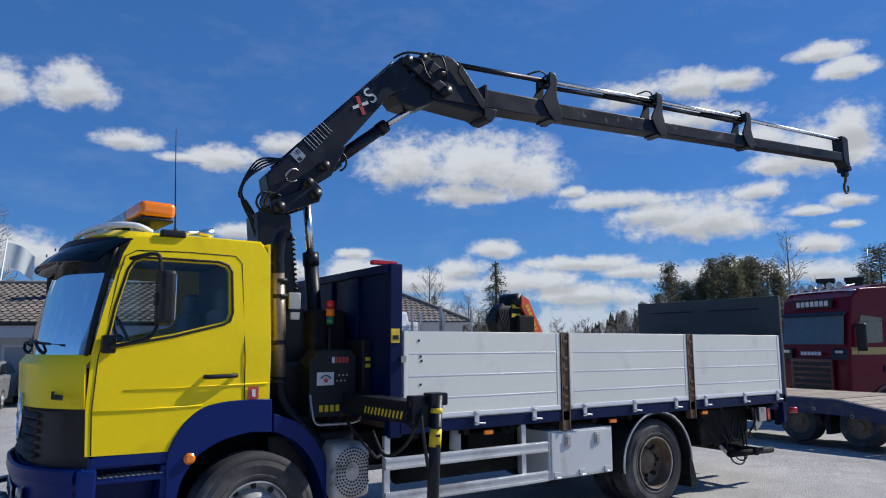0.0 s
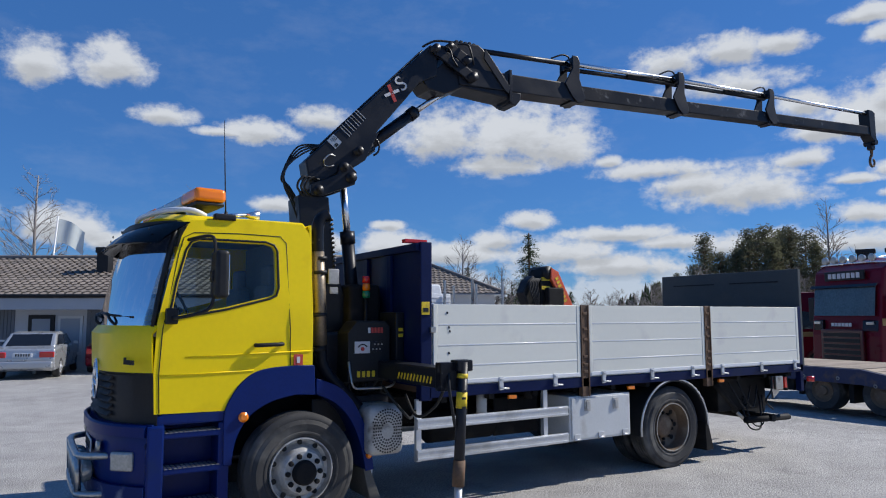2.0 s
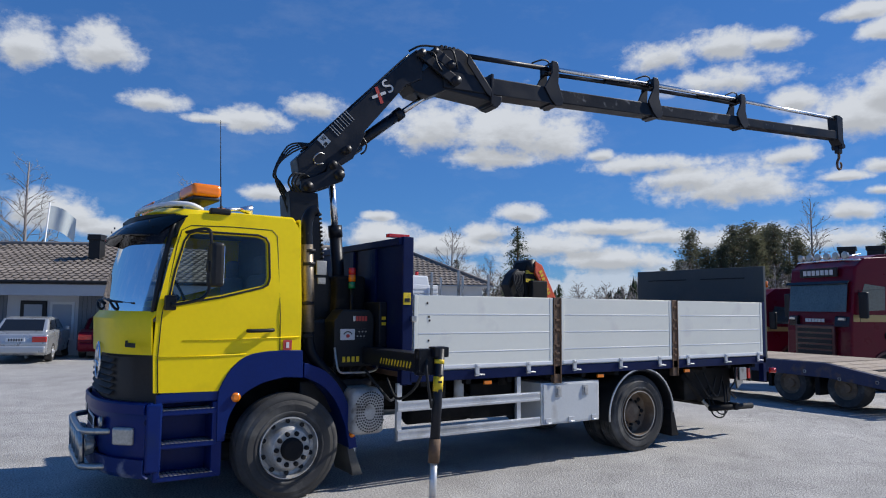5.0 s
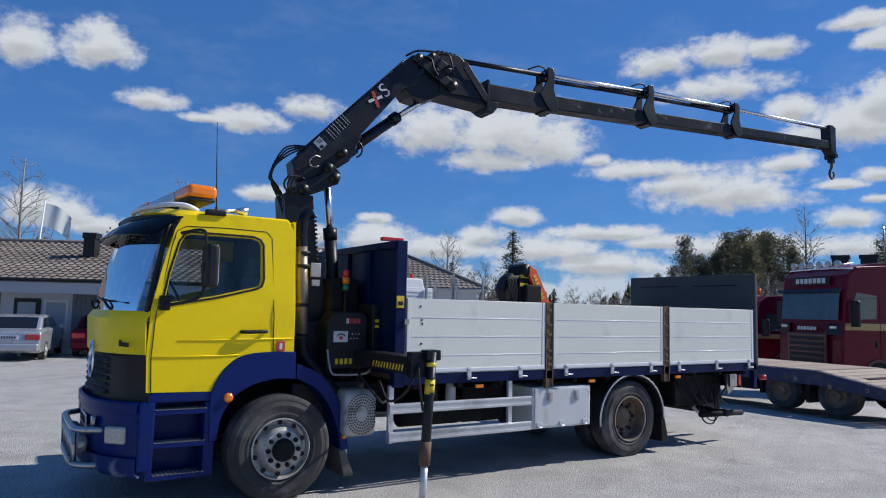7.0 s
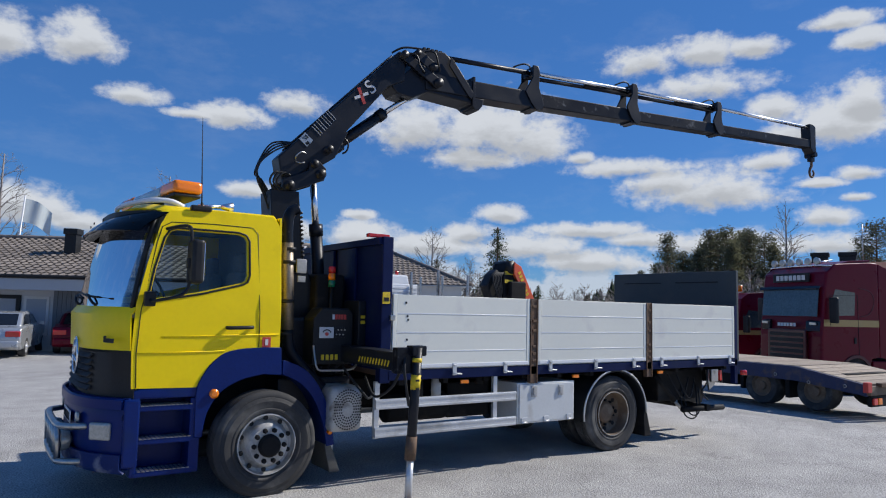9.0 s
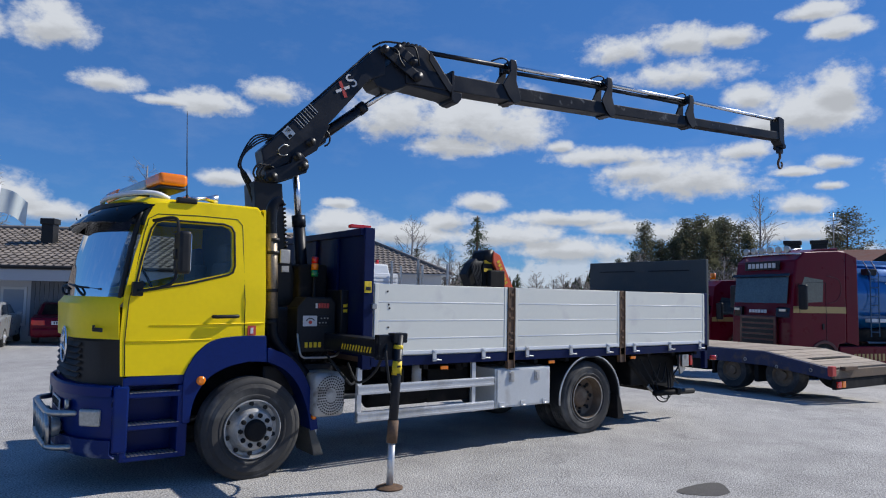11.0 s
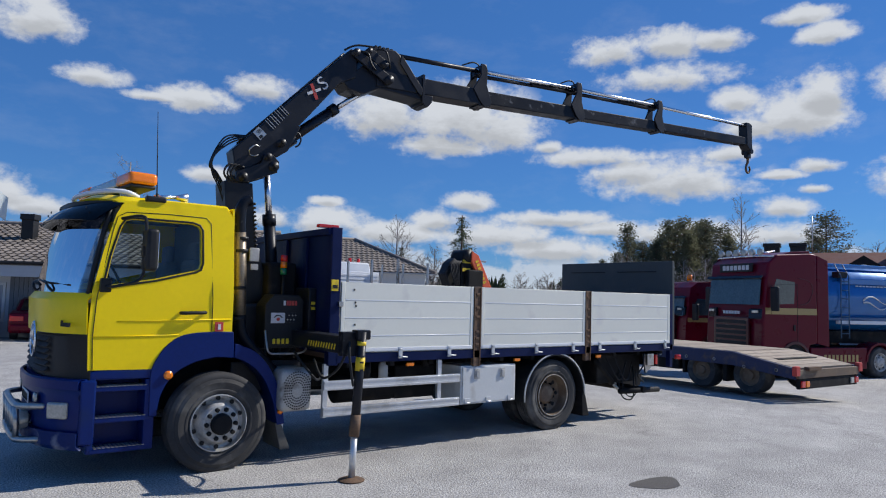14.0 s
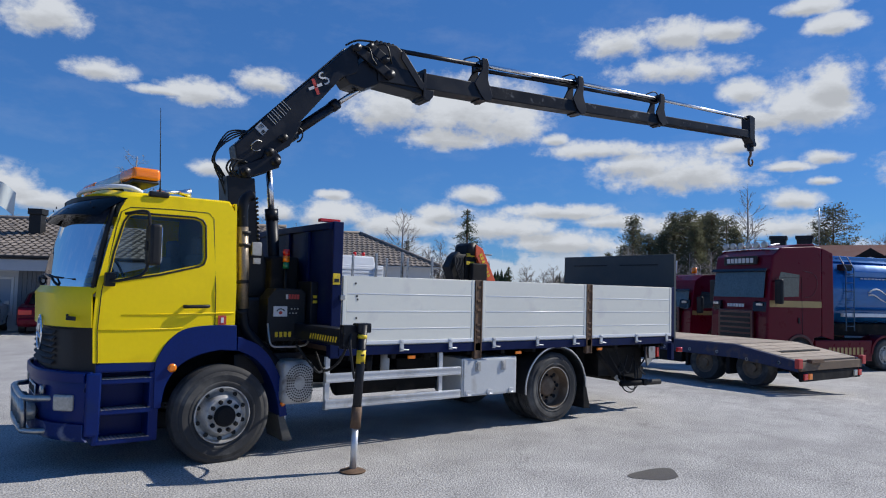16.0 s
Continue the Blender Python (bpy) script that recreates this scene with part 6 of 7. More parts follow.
for k in range(2):
    for j in range(7 if k else 9):
        part("letter_bar", box(B(), 1.3 + 1.9 * k + 0.16 * j, 1.4 + 1.9 * k + 0.16 * j, -1.165, -1.145, 2.98 - 0.02 * k, 3.02, 0.0), WHITE_MARK, body)
lad = part("ladder", tube(B(), [(0.55, -1.25, 1.3), (0.55, -1.25, 3.3), (0.55, -1.0, 3.7)], 0.02, 6), TANK_STEEL, tank)
part("ladder_rail", tube(B(), [(0.9, -1.25, 1.3), (0.9, -1.25, 3.3), (0.9, -1.0, 3.7)], 0.02, 6), TANK_STEEL, lad)
for j in range(7):
    part("rung", tube(B(), [(0.55, -1.25, 1.45 + 0.28 * j), (0.9, -1.25, 1.45 + 0.28 * j)], 0.016, 6), TANK_STEEL, lad)
part("top_lamp", box(B(), 0.5, 0.9, -1.2, -0.95, 3.25, 3.45, 0.03), BLACK, tank)
part("subframe", box(B(), 0.3, 9.0, -0.5, 0.5, 1.1, 1.5, 0.03), CHASSIS, tank)
for k in range(3):
    for s in (-1, 1):
        wheel_into(tank, 5.6 + 1.3 * k, s * 1.24, 0.5, 0.5, 0.4, -s, RIM)

# ---- low-bed trailer with plank deck ----
WOOD = mat("weathered_deck_wood", (0.33, 0.27, 0.21), 0.85, var=0.25, dirt=(0.17, 0.13, 0.10), dirt_amount=0.3, dirt_scale=5, rnd=0.18, bump=0.3)
TRAIL = mat("faded_blue_steel", (0.018, 0.028, 0.085), 0.6, var=0.3, dirt=(0.10, 0.075, 0.06), dirt_amount=0.3, dirt_scale=6)
low = thing("low_bed_trailer", (15.5, 10.0, -0.06), -2, "low-bed trailer with weathered plank deck and sloping tail", "trailer", local=True)
side = [(3.6, 0.90), (-2.4, 0.90), (-3.8, 0.66), (-3.8, 0.44), (-2.4, 0.60), (3.6, 0.66)]
for s in (-1, 1):
    bm = prism(B(), [(y, z) for y, z in side], -0.04, 0.04, 0.008)
    bmesh.ops.transform(bm, matrix=Matrix.Translation((s * 1.24, 0, 0)) @ Matrix.Rotation(radians(90), 4, "Z"), verts=bm.verts)
    part("side_beam", bm, TRAIL, low, "faded blue steel side beam")
for i in range(24):
    y = -2.35 + i * 0.25
    part("deck_plank", box(B(), -1.2, 1.2, y, y + 0.235, 0.86, 0.915, 0.008), WOOD, low)
for i in range(6):
    y = -2.4 - 0.23 * i
    z = 0.90 - 0.24 * (0.23 * i + 0.12) / 1.4
    bm = box(B(), -1.2, 1.2, -0.215, 0.0, -0.03, 0.03, 0.008, 2, Matrix.Translation((0, y, z)) @ Matrix.Rotation(radians(9.7), 4, "X"))
    part("tail_plank", bm, WOOD, low)
rear = part("rear_beam", box(B(), -1.26, 1.26, -3.88, -3.80, 0.46, 0.64, 0.015), RIM_BROWN, low, "worn dirty steel rear beam")
part("lamp_board", box(B(), -1.22, 1.22, -3.86, -3.78, 0.24, 0.455, 0.015), CHASSIS, rear, "dark dirty lamp board")
for x, mt in ((-1.12, RED_LENS), (-0.95, AMBER), (0.95, CLEAR_LENS), (1.15, RED_LENS)):
    part("rear_lamp", box(B(), x - 0.07, x + 0.07, -3.90, -3.86, 0.28, 0.41, 0.015), mt, rear, "square rear lamp")
for x in (-1.33, 1.33):
    part("corner_marker", box(B(), x - 0.08, x + 0.08, -3.9, -3.8, 0.52, 0.72, 0.02), RED_MARK, rear, "red corner marker")
bm = box(B(), -1.0, -0.5, -3.95, -3.84, 0.62, 0.70, 0.01)
part("ramp_hinge", bm, RUST, rear)
for s in (-1, 1):
    for y in (-1.55, -2.75):
        pr = [(0.22, 0.02), (0.25, 0.0), (0.37, -0.01), (0.40, 0.05), (0.40, 0.33), (0.22, 0.35)]
        bm = lathe(B(), [(r, yy) for r, yy in pr], 0, 0, 28, closed=False)
        M4 = Matrix.Translation((s * 1.22, y, 0.42)) @ Matrix.Rotation(radians(90 * s), 4, "Z")
        bmesh.ops.transform(bm, matrix=M4, verts=bm.verts)
        wt_ = part("wheel", bm, RUBBER, low, "small dusty trailer wheel")
        bm = lathe(B(), [(0.235, 0.02), (0.23, 0.0), (0.19, 0.06), (0.10, 0.05), (0.09, 0.0), (0.0001, -0.01)], 0, 0, 24, closed=False)
        bmesh.ops.transform(bm, matrix=M4, verts=bm.verts)
        part("rim", bm, RIM_BROWN, wt_)
    part("mudguard", box(B(), min(s * 0.85, s * 1.21), max(s * 0.85, s * 1.21), -2.2, -2.1, 0.22, 0.85, 0.01), CHASSIS, low)
    part("tool_locker", box(B(), min(s * 0.8, s * 1.18), max(s * 0.8, s * 1.18), -0.9, 0.4, 0.36, 0.66, 0.02), CHASSIS, low)
    part("front_mudguard", box(B(), min(s * 0.9, s * 1.2), max(s * 0.9, s * 1.2), -1.1, -1.02, 0.30, 0.85, 0.01), CHASSIS, low)
for y in steps(-2.0, 3.2, 8):
    part("deck_bearer", box(B(), -1.2, 1.2, y, y + 0.08, 0.70, 0.86, 0.006), TRAIL, low)
for s in (-1, 1):
    for y in steps(-3.4, 3.2, 9):
        part("lashing_ring", tube(B(), [(s * 1.29, y + 0.03 * math.cos(a), 0.70 + 0.03 * math.sin(a) - (0.1 if y < -2.6 else 0)) for a in steps(0, 6.28, 12)], 0.010, 5), STEEL, low)
part("axle_frame", box(B(), -0.8, 0.8, -3.2, 3.4, 0.40, 0.80, 0.03), CHASSIS, low)
bm = tube(B(), [(-0.5, 3.5, 0.75), (0, 5.2, 0.72)], 0.06, 8)
tube(bm, [(0.5, 3.5, 0.75), (0, 5.2, 0.72)], 0.06, 8)
part("drawbar", bm, TRAIL, low)

# ---- white truck with stakes and a folded orange crane ----
wt2 = thing("stake_truck", (12.95, 15.4, -0.03), 3, "white truck with steel stakes and folded orange-red crane", "truck", local=True)
part("chassis", box(B(), -0.5, 0.5, 0.0, 9.0, 0.55, 0.95, 0.02), CHASSIS, wt2)
part("bed", box(B(), -1.25, 1.25, 1.4, 6.6, 1.05, 1.25, 0.02), CHASSIS, wt2)
bm = box(B(), -1.22, 1.22, 7.2, 9.3, 0.8, 2.55, 0.12, 3)
prism(bm, [(-1.15, 2.5), (1.15, 2.5), (1.0, 3.15), (-1.0, 3.15)], 7.3, 8.9, 0.06)
cb = part("cab", bm, WHITE, wt2, "white cab with roof deflector")
part("rear_fairing", box(B(), -1.2, 1.2, 6.9, 7.15, 1.2, 2.78, 0.03), WHITE, wt2, "white slatted fairing")
for k in range(6):
    part("fairing_slat", box(B(), -1.18, 1.18, 6.87, 6.90, 1.9 + 0.14 * k, 1.98 + 0.14 * k, 0.008), WHITE, wt2)
for x in (-0.7, 0.4, 0.8):
    part("roof_beacon", tube(B(), [(x, 7.8, 3.15), (x, 7.8, 3.32)], 0.07, 12), RED_LENS if x > 0 else AMBER, wt2)
for y in (2.3, 3.8, 5.3, 6.7):
    for x in (-1.2, 1.2):
        part("stake", box(B(), x - 0.035, x + 0.035, y - 0.035, y + 0.035, 1.2, 3.08, 0.008), STEEL, wt2, "upright steel stake")
for s in (-1, 1):
    for y in (1.2, 2.5, 8.2):
        bm = lathe(B(), [(0.3, 0.02), (0.48, 0.0), (0.5, 0.05), (0.5, 0.4), (0.3, 0.42)], 0, 0, 24)
        bmesh.ops.transform(bm, matrix=Matrix.Translation((s * 1.22, y, 0.5)) @ Matrix.Rotation(radians(90 * s), 4, "Z"), verts=bm.verts)
        part("wheel", bm, RUBBER, wt2)
# the crane at its tail
bm = prism(B(), [(-0.35, 1.0), (0.35, 1.0), (0.30, 2.9), (0.18, 3.28), (-0.22, 3.3), (-0.34, 3.05)], 0.2, 0.75, 0.04)
cr = part("crane_post", bm, CHASSIS, wt2, "dark crane post")
bm = tube(B(), [(-0.05, 0.15, 3.18), (-0.05, 0.82, 3.18)], 0.20, 20)
part("crane_pivot", bm, BLACK, cr)
bm = prism(B(), [(0.02, 3.34), (0.30, 3.22), (1.15, 1.75), (1.02, 1.62), (0.86, 1.68), (0.0, 3.0)], 0.12, 0.55, 0.03)
bo = part("crane_boom", bm, ORANGE, cr, "orange-red folded crane boom")
for k in range(7):
    M5 = Matrix.Translation((0.22 + 0.055 * k, 0.112, 3.02 - 0.105 * k)) @ Matrix.Rotation(radians(60), 4, "Y")
    part("letter_bar", box(B(), -0.035, 0.035, -0.006, 0.006, -0.06, 0.06, 0.0, 1, M5), YELLOW_MARK, bo)
bm = box(B(), -0.20, 0.42, 0.02, 0.2, 2.15, 2.75, 0.05, 3)
part("crane_guard", bm, CHASSIS, cr)
for z in (2.95, 2.70):
    part("yellow_tag", box(B(), -0.30, 0.02, 0.185, 0.2, z, z + 0.10), YELLOW_MARK, cr)
bm = prism(B(), [(-0.95, 2.6), (-0.75, 2.95), (-0.55, 3.1), (-0.35, 2.9), (-0.36, 2.0), (-0.5, 1.7), (-0.7, 2.1)], 0.25, 0.6, 0.05)
arm2 = part("folded_grab_arm", bm, BLACK, cr, "black folded arm with hoses")
for k in range(6):
    bm = tube(B(), bend([Vector((-0.6 + 0.05 * k, 0.2, 3.0)), Vector((-0.8 + 0.06 * k, 0.15, 2.85)), Vector((-0.75 + 0.05 * k, 0.1, 2.5)), Vector((-0.5, 0.15, 2.1))], 5), 0.025, 6)
    part("hose", bm, BLACK, arm2)
part("outrigger", box(B(), -1.2, 1.2, 0.25, 0.7, 1.0, 1.25, 0.03), ORANGE, cr)


# ---- parked cars ----
def car(at, turn, paint, label):
    """A saloon: nose towards +x in its own frame."""
    c = thing("parked_car", at, turn, label, "car", local=True)
    body = [(-2.3, 0.35), (-2.36, 0.6), (-2.30, 0.92), (-1.6, 1.0), (0.75, 1.0), (1.9, 0.86), (2.28, 0.70), (2.34, 0.4), (2.2, 0.25), (-2.2, 0.25)]
    bm = prism(B(), body, -0.88, 0.88, 0.09, seg=3)
    bd = part("body", bm, paint, c, "painted car body")
    bm = prism(B(), [(-1.75, 0.97), (-1.1, 1.38), (-0.5, 1.44), (0.25, 1.42), (1.0, 0.97)], -0.76, 0.76, 0.07, seg=3)
    for v in bm.verts:
        v.co.y *= 1 - 0.14 * max(0, (v.co.z - 1.0) / 0.44)
    part("roof", bm, paint, c)
    bm = sheet(B(), lambda u, t: (-1.70 + 0.55 * t, u * (0.62 - 0.06 * t), 1.01 + 0.345 * t), [-1, 1], [0, 1])
    part("rear_window", thick(bm, 0.012), BLACK_GLOSS, c)
    for s in (-1, 1):
        for x0, x1, x2, x3 in ((-1.45, -0.42, -0.42, -0.98), (-0.36, 0.72, 0.22, -0.36)):
            bm = B()
            q = [bm.verts.new((x, s * (0.772 if z < 1.1 else 0.70), z)) for x, z in ((x0, 1.03), (x1, 1.03), (x2, 1.34), (x3, 1.34))]
            bm.faces.new(q)
            part("side_glass", thick(bm, 0.012), BLACK_GLOSS, c)
        for x in (-1.42, 1.42):
            wheel_into(c, x, s * 0.885, 0.31, 0.31, 0.2, -s, ALU)
        part("rear_lamp", box(B(), -2.37, -2.25, min(s * 0.45, s * 0.86), max(s * 0.45, s * 0.86), 0.66, 0.84, 0.03), RED_LENS, bd, "red rear lamp cluster")
        part("door_mirror", box(B(), 0.55, 0.72, min(s * 0.86, s * 1.02), max(s * 0.86, s * 1.02), 0.98, 1.10, 0.03), paint, c)
    part("bumper", box(B(), -2.45, -2.2, -0.84, 0.84, 0.32, 0.55, 0.06, 3), paint, bd)
    pl = part("plate", box(B(), -2.38, -2.34, -0.26, 0.26, 0.68, 0.80, 0.005), WHITE, bd)
    for k in range(6):
        part("plate_bar", box(B(), -2.386, -2.38, -0.2 + 0.07 * k, -0.16 + 0.07 * k, 0.70, 0.78), DASH, pl)
    return c


SILVER = mat("silver_car_paint", (0.46, 0.48, 0.50), 0.3, 0.5, var=0.04, coat=0.6)
car((0.55, 27.3, 0), 77, SILVER, "silver saloon car parked in front of the low house")
car((3.1, 28.4, 0), 80, RED_PAINT, "dark red car parked beside the low house")

# ---- houses ----
TILE = mat("brown_grey_roof_tile", (0.20, 0.17, 0.145), 0.75, var=0.2, dirt=(0.07, 0.065, 0.06), dirt_amount=0.3, scale=1.5, rnd=0.2, bump=0.2)
SIDING = mat("white_siding", (0.55, 0.56, 0.57), 0.65, var=0.06)
SIDING_GREY = mat("blue_grey_siding", (0.15, 0.165, 0.185), 0.7, var=0.1)
FASCIA = mat("pale_grey_fascia", (0.36, 0.385, 0.42), 0.55, var=0.06)
FRAME = mat("white_window_frame", (0.68, 0.68, 0.67), 0.5, var=0.05)
ROOF_RED = mat("red_brown_roof", (0.17, 0.055, 0.038), 0.75, var=0.2, bump=0.2)
BRICK = mat("dark_red_wall", (0.12, 0.035, 0.025), 0.8, var=0.2)


def tile_rows(parent, x0, x1, edge, ridge, n, pitch=0.30, hip=None):
    """Courses of wavy roof tiles between the eave and the ridge, given as (y, z)."""
    for i in range(n):
        t0, t1 = i / n, (i + 1) / n
        y0, z0 = edge[0] + (ridge[0] - edge[0]) * t0, edge[1] + (ridge[1] - edge[1]) * t0
        y1, z1 = edge[0] + (ridge[0] - edge[0]) * t1, edge[1] + (ridge[1] - edge[1]) * t1
        a, b = x0, x1
        if hip:
            a, b = x0 + hip[0] * t0, x1 - hip[1] * t0
        m = max(2, int((b - a) / pitch)) * 6
        bm = sheet(B(), lambda x, v: (x, y0 + (y1 - y0) * v, z0 + (z1 - z0) * v + 0.03 * (1 - v) + 0.035 * max(-0.3, math.sin(2 * math.pi * x / pitch))), [a + (b - a) * k / m for k in range(m + 1)], [0, 1])
        part("tile_course", bm, TILE, parent)


low_h = thing("low_house", (0.9, 28.9, 0), -31.3, "low white house with brown-grey tiled roof and blue-grey siding", "house", local=True)
part("wall", box(B(), -15, 9.5, 0, 0.25, 0, 2.5, 0.0), SIDING, low_h, "white front wall")
part("end_wall", box(B(), 9.25, 9.5, 0.25, 9.75, 0, 2.5, 0.0), SIDING, low_h)
part("back_wall", box(B(), -15, 9.5, 9.75, 10, 0, 2.5), SIDING, low_h)
part("far_end_wall", box(B(), -15, -14.75, 0.25, 9.75, 0, 2.5), SIDING, low_h)
part("gable_end", prism(B(), [(-0.8, 2.6), (10.8, 2.6), (5.0, 4.5)], -0.1, 0.1, 0.0, Matrix.Translation((9.4, 0, 0)) @ Matrix.Rotation(radians(90), 4, "Z")), SIDING, low_h)
part("fascia", box(B(), -15.5, 10, -1.0, -0.94, 2.16, 2.66, 0.01), FASCIA, low_h, "wide pale grey fascia")
part("soffit", box(B(), -15.5, 10, -0.94, 0.1, 2.30, 2.36, 0.0), SIDING, low_h)
part("gutter", tube(B(), [(-15.5, -1.05, 2.64), (10, -1.05, 2.64)], 0.06, 8), BLACK, low_h)
rf = part("roof", prism(B(), [(-1.0, 2.62), (5.0, 4.42), (11, 2.62), (11, 2.58), (-1.0, 2.55)], -10.0, 15.5, 0.0, Matrix.Rotation(radians(90), 4, "Z")), TILE, low_h, "tiled pitched roof")
tile_rows(rf, -15.5, 10, (-1.05, 2.66), (5.0, 4.46), 17)
part("ridge_cap", tube(B(), [(-15.5, 5.0, 4.50), (10, 5.0, 4.50)], 0.10, 8), TILE, rf)
for i in range(48):
    x = -7.2 + 0.13 * i
    if x < -1.4:
        part("siding_board", box(B(), x, x + 0.115, -0.03, 0.0, 0.2, 2.28, 0.004), SIDING_GREY, low_h)
for i in range(50):
    x = 1.25 + 0.16 * i
    part("siding_board", box(B(), x, x + 0.145, -0.03, 0.0, 0.2, 2.28, 0.004), SIDING_GREY, low_h)
part("drain_pipe", tube(B(), [(2.55, -0.12, 0.1), (2.55, -0.12, 2.2)], 0.06, 8), BLACK, low_h)
d = part("door", box(B(), -0.85, 0.10, -0.06, 0.0, 0.05, 1.98, 0.01), BLACK, low_h, "dark glazed entrance door")
part("door_pane", box(B(), -0.70, -0.05, -0.075, -0.06, 0.3, 1.84, 0.0), FASCIA, d)
for x0, x1 in ((0.22, 1.12), (-3.6, -2.2), (4.0, 5.3)):
    w = part("window", box(B(), x0, x1, -0.05, 0.0, 0.55, 1.95, 0.01), FRAME, low_h, "white framed window")
    part("pane", box(B(), x0 + 0.1, x1 - 0.1, -0.06, -0.05, 0.65, 1.85, 0.0), BLACK_GLOSS if x0 < 0 else FASCIA, w)
ch = part("chimney", box(B(), 0.33, 0.78, 2.3, 2.75, 3.3, 4.45, 0.01), BLACK, low_h, "black sheet metal chimney")
part("chimney_cap", box(B(), 0.28, 0.83, 2.25, 2.80, 4.45, 4.68, 0.02), BLACK, ch)
rl = thing("ramp_railing", (0.9, 28.9, 0), -31.3, "white slatted ramp railing by the entrance", "railing", local=True)
for i in range(6):
    part("slat", box(B(), 0.35, 1.15, -1.62, -1.58, 0.12 + 0.16 * i, 0.22 + 0.16 * i, 0.005), FRAME, rl)
for x in (0.35, 1.15):
    part("post", box(B(), x - 0.04, x + 0.04, -1.6, -1.5, 0, 1.12, 0.005), FRAME, rl)
part("handrail", box(B(), -0.9, 1.2, -1.65, -1.55, 1.08, 1.14, 0.005), FRAME, rl)
bn = thing("dustbin", (0.9, 28.9, 0), -31.3, "dark wheeled dustbin against the house wall", "bin", local=True)
part("bin_body", prism(B(), [(3.0, 0.06), (3.55, 0.06), (3.62, 1.0), (2.94, 1.0)], -0.75, -0.15, 0.03), DASH, bn)
part("bin_lid", box(B(), 2.92, 3.64, -0.8, -0.12, 1.0, 1.08, 0.03), BLACK, bn)

hip_h = thing("hip_roof_house", (25.5, 35.9, -0.4), -27.4, "pale house with dark tiled hip roof behind the yard", "house", local=True)
part("wall", box(B(), -16, 0, 0, 9, 0, 3.75, 0.0), SIDING, hip_h, "pale grey walls")
rf = part("roof", prism(B(), [(-0.6, 3.72), (9.6, 3.72), (9.6, 3.66), (-0.6, 3.66)], -0.6, 16.6, 0.0, Matrix.Rotation(radians(90), 4, "Z")), FASCIA, hip_h, "dark tiled hip roof")
tile_rows(rf, -16.6, 0.6, (-0.6, 3.74), (4.5, 6.1), 13, 0.34, (5.1, 5.1))
bm = B()
q = [bm.verts.new(p) for p in ((0.6, -0.6, 3.74), (0.6, 9.6, 3.74), (-4.5, 4.5, 6.1))]
bm.faces.new(q)
q = [bm.verts.new(p) for p in ((-16.6, -0.6, 3.74), (-16.6, 9.6, 3.74), (-11.5, 4.5, 6.1))]
bm.faces.new(q[::-1])
q = [bm.verts.new(p) for p in ((0.6, 9.6, 3.74), (-16.6, 9.6, 3.74), (-11.5, 4.5, 6.1), (-4.5, 4.5, 6.1))]
bm.faces.new(q)
part("hip_end", bm, TILE, rf)
for s0, s1 in (((0.6, -0.6, 3.78), (-4.5, 4.5, 6.14)), ((-4.5, 4.5, 6.14), (-11.5, 4.5, 6.14))):
    part("hip_cap", tube(B(), [s0, s1], 0.12, 8), TILE, rf)
for x in (-3, -6.5, -10):
    w = part("window", box(B(), x, x + 1.3, -0.05, 0.0, 1.2, 2.5, 0.01), FRAME, hip_h)
    part("pane", box(B(), x + 0.1, x + 1.2, -0.06, -0.05, 1.3, 2.4), BLACK_GLOSS, w)

red_h = thing("red_roof_house", (46, 22, -0.5), -66, "house with red-brown roof, black chimneys and a dormer", "house", local=True)
part("wall", box(B(), -2, 20, 0, 9, 0, 3.6), BRICK, red_h)
rf = part("roof", prism(B(), [(-0.8, 3.5), (4.5, 6.25), (9.8, 3.5)], -20.6, 2.6, 0.0, Matrix.Rotation(radians(90), 4, "Z")), ROOF_RED, red_h, "red-brown pitched roof")
for x in (-2.2, -0.5):
    c = part("chimney", box(B(), x, x + 1.0, 3.6, 4.6, 5.0, 6.65, 0.02), BLACK, red_h, "black clad chimney")
    part("chimney_cap", box(B(), x - 0.08, x + 1.08, 3.5, 4.7, 6.65, 6.9, 0.02), BLACK, c)
dm = part("dormer", prism(B(), [(3.0, 4.0), (3.0, 5.2), (3.9, 5.8), (4.8, 5.2), (4.8, 4.0)], 0.6, 3.8, 0.0), CHASSIS, red_h, "dark dormer")
bm = lathe(B(), [(0.36, 0), (0.36, -0.05)], 3.9, 4.85, 24, 0.6)
part("dormer_window", bm, FRAME, dm)
part("dormer_pane", lathe(B(), [(0.28, 0), (0.28, -0.02)], 3.9, 4.85, 24, 0.55), BLACK_GLOSS, dm)
part("roof_vent", box(B(), 5.4, 5.9, 3.2, 3.7, 5.2, 6.3, 0.02), BLACK, red_h)
part("aerial_mast", tube(B(), [(0.9, 4.4, 6.0), (0.9, 4.4, 8.9)], 0.035, 6), STEEL, red_h)
for k in range(5):
    part("aerial_rod", tube(B(), [(0.4 + 0.06 * k, 4.4, 7.9 + 0.2 * k), (1.4 - 0.06 * k, 4.4, 7.9 + 0.2 * k)], 0.015, 5), STEEL, red_h)

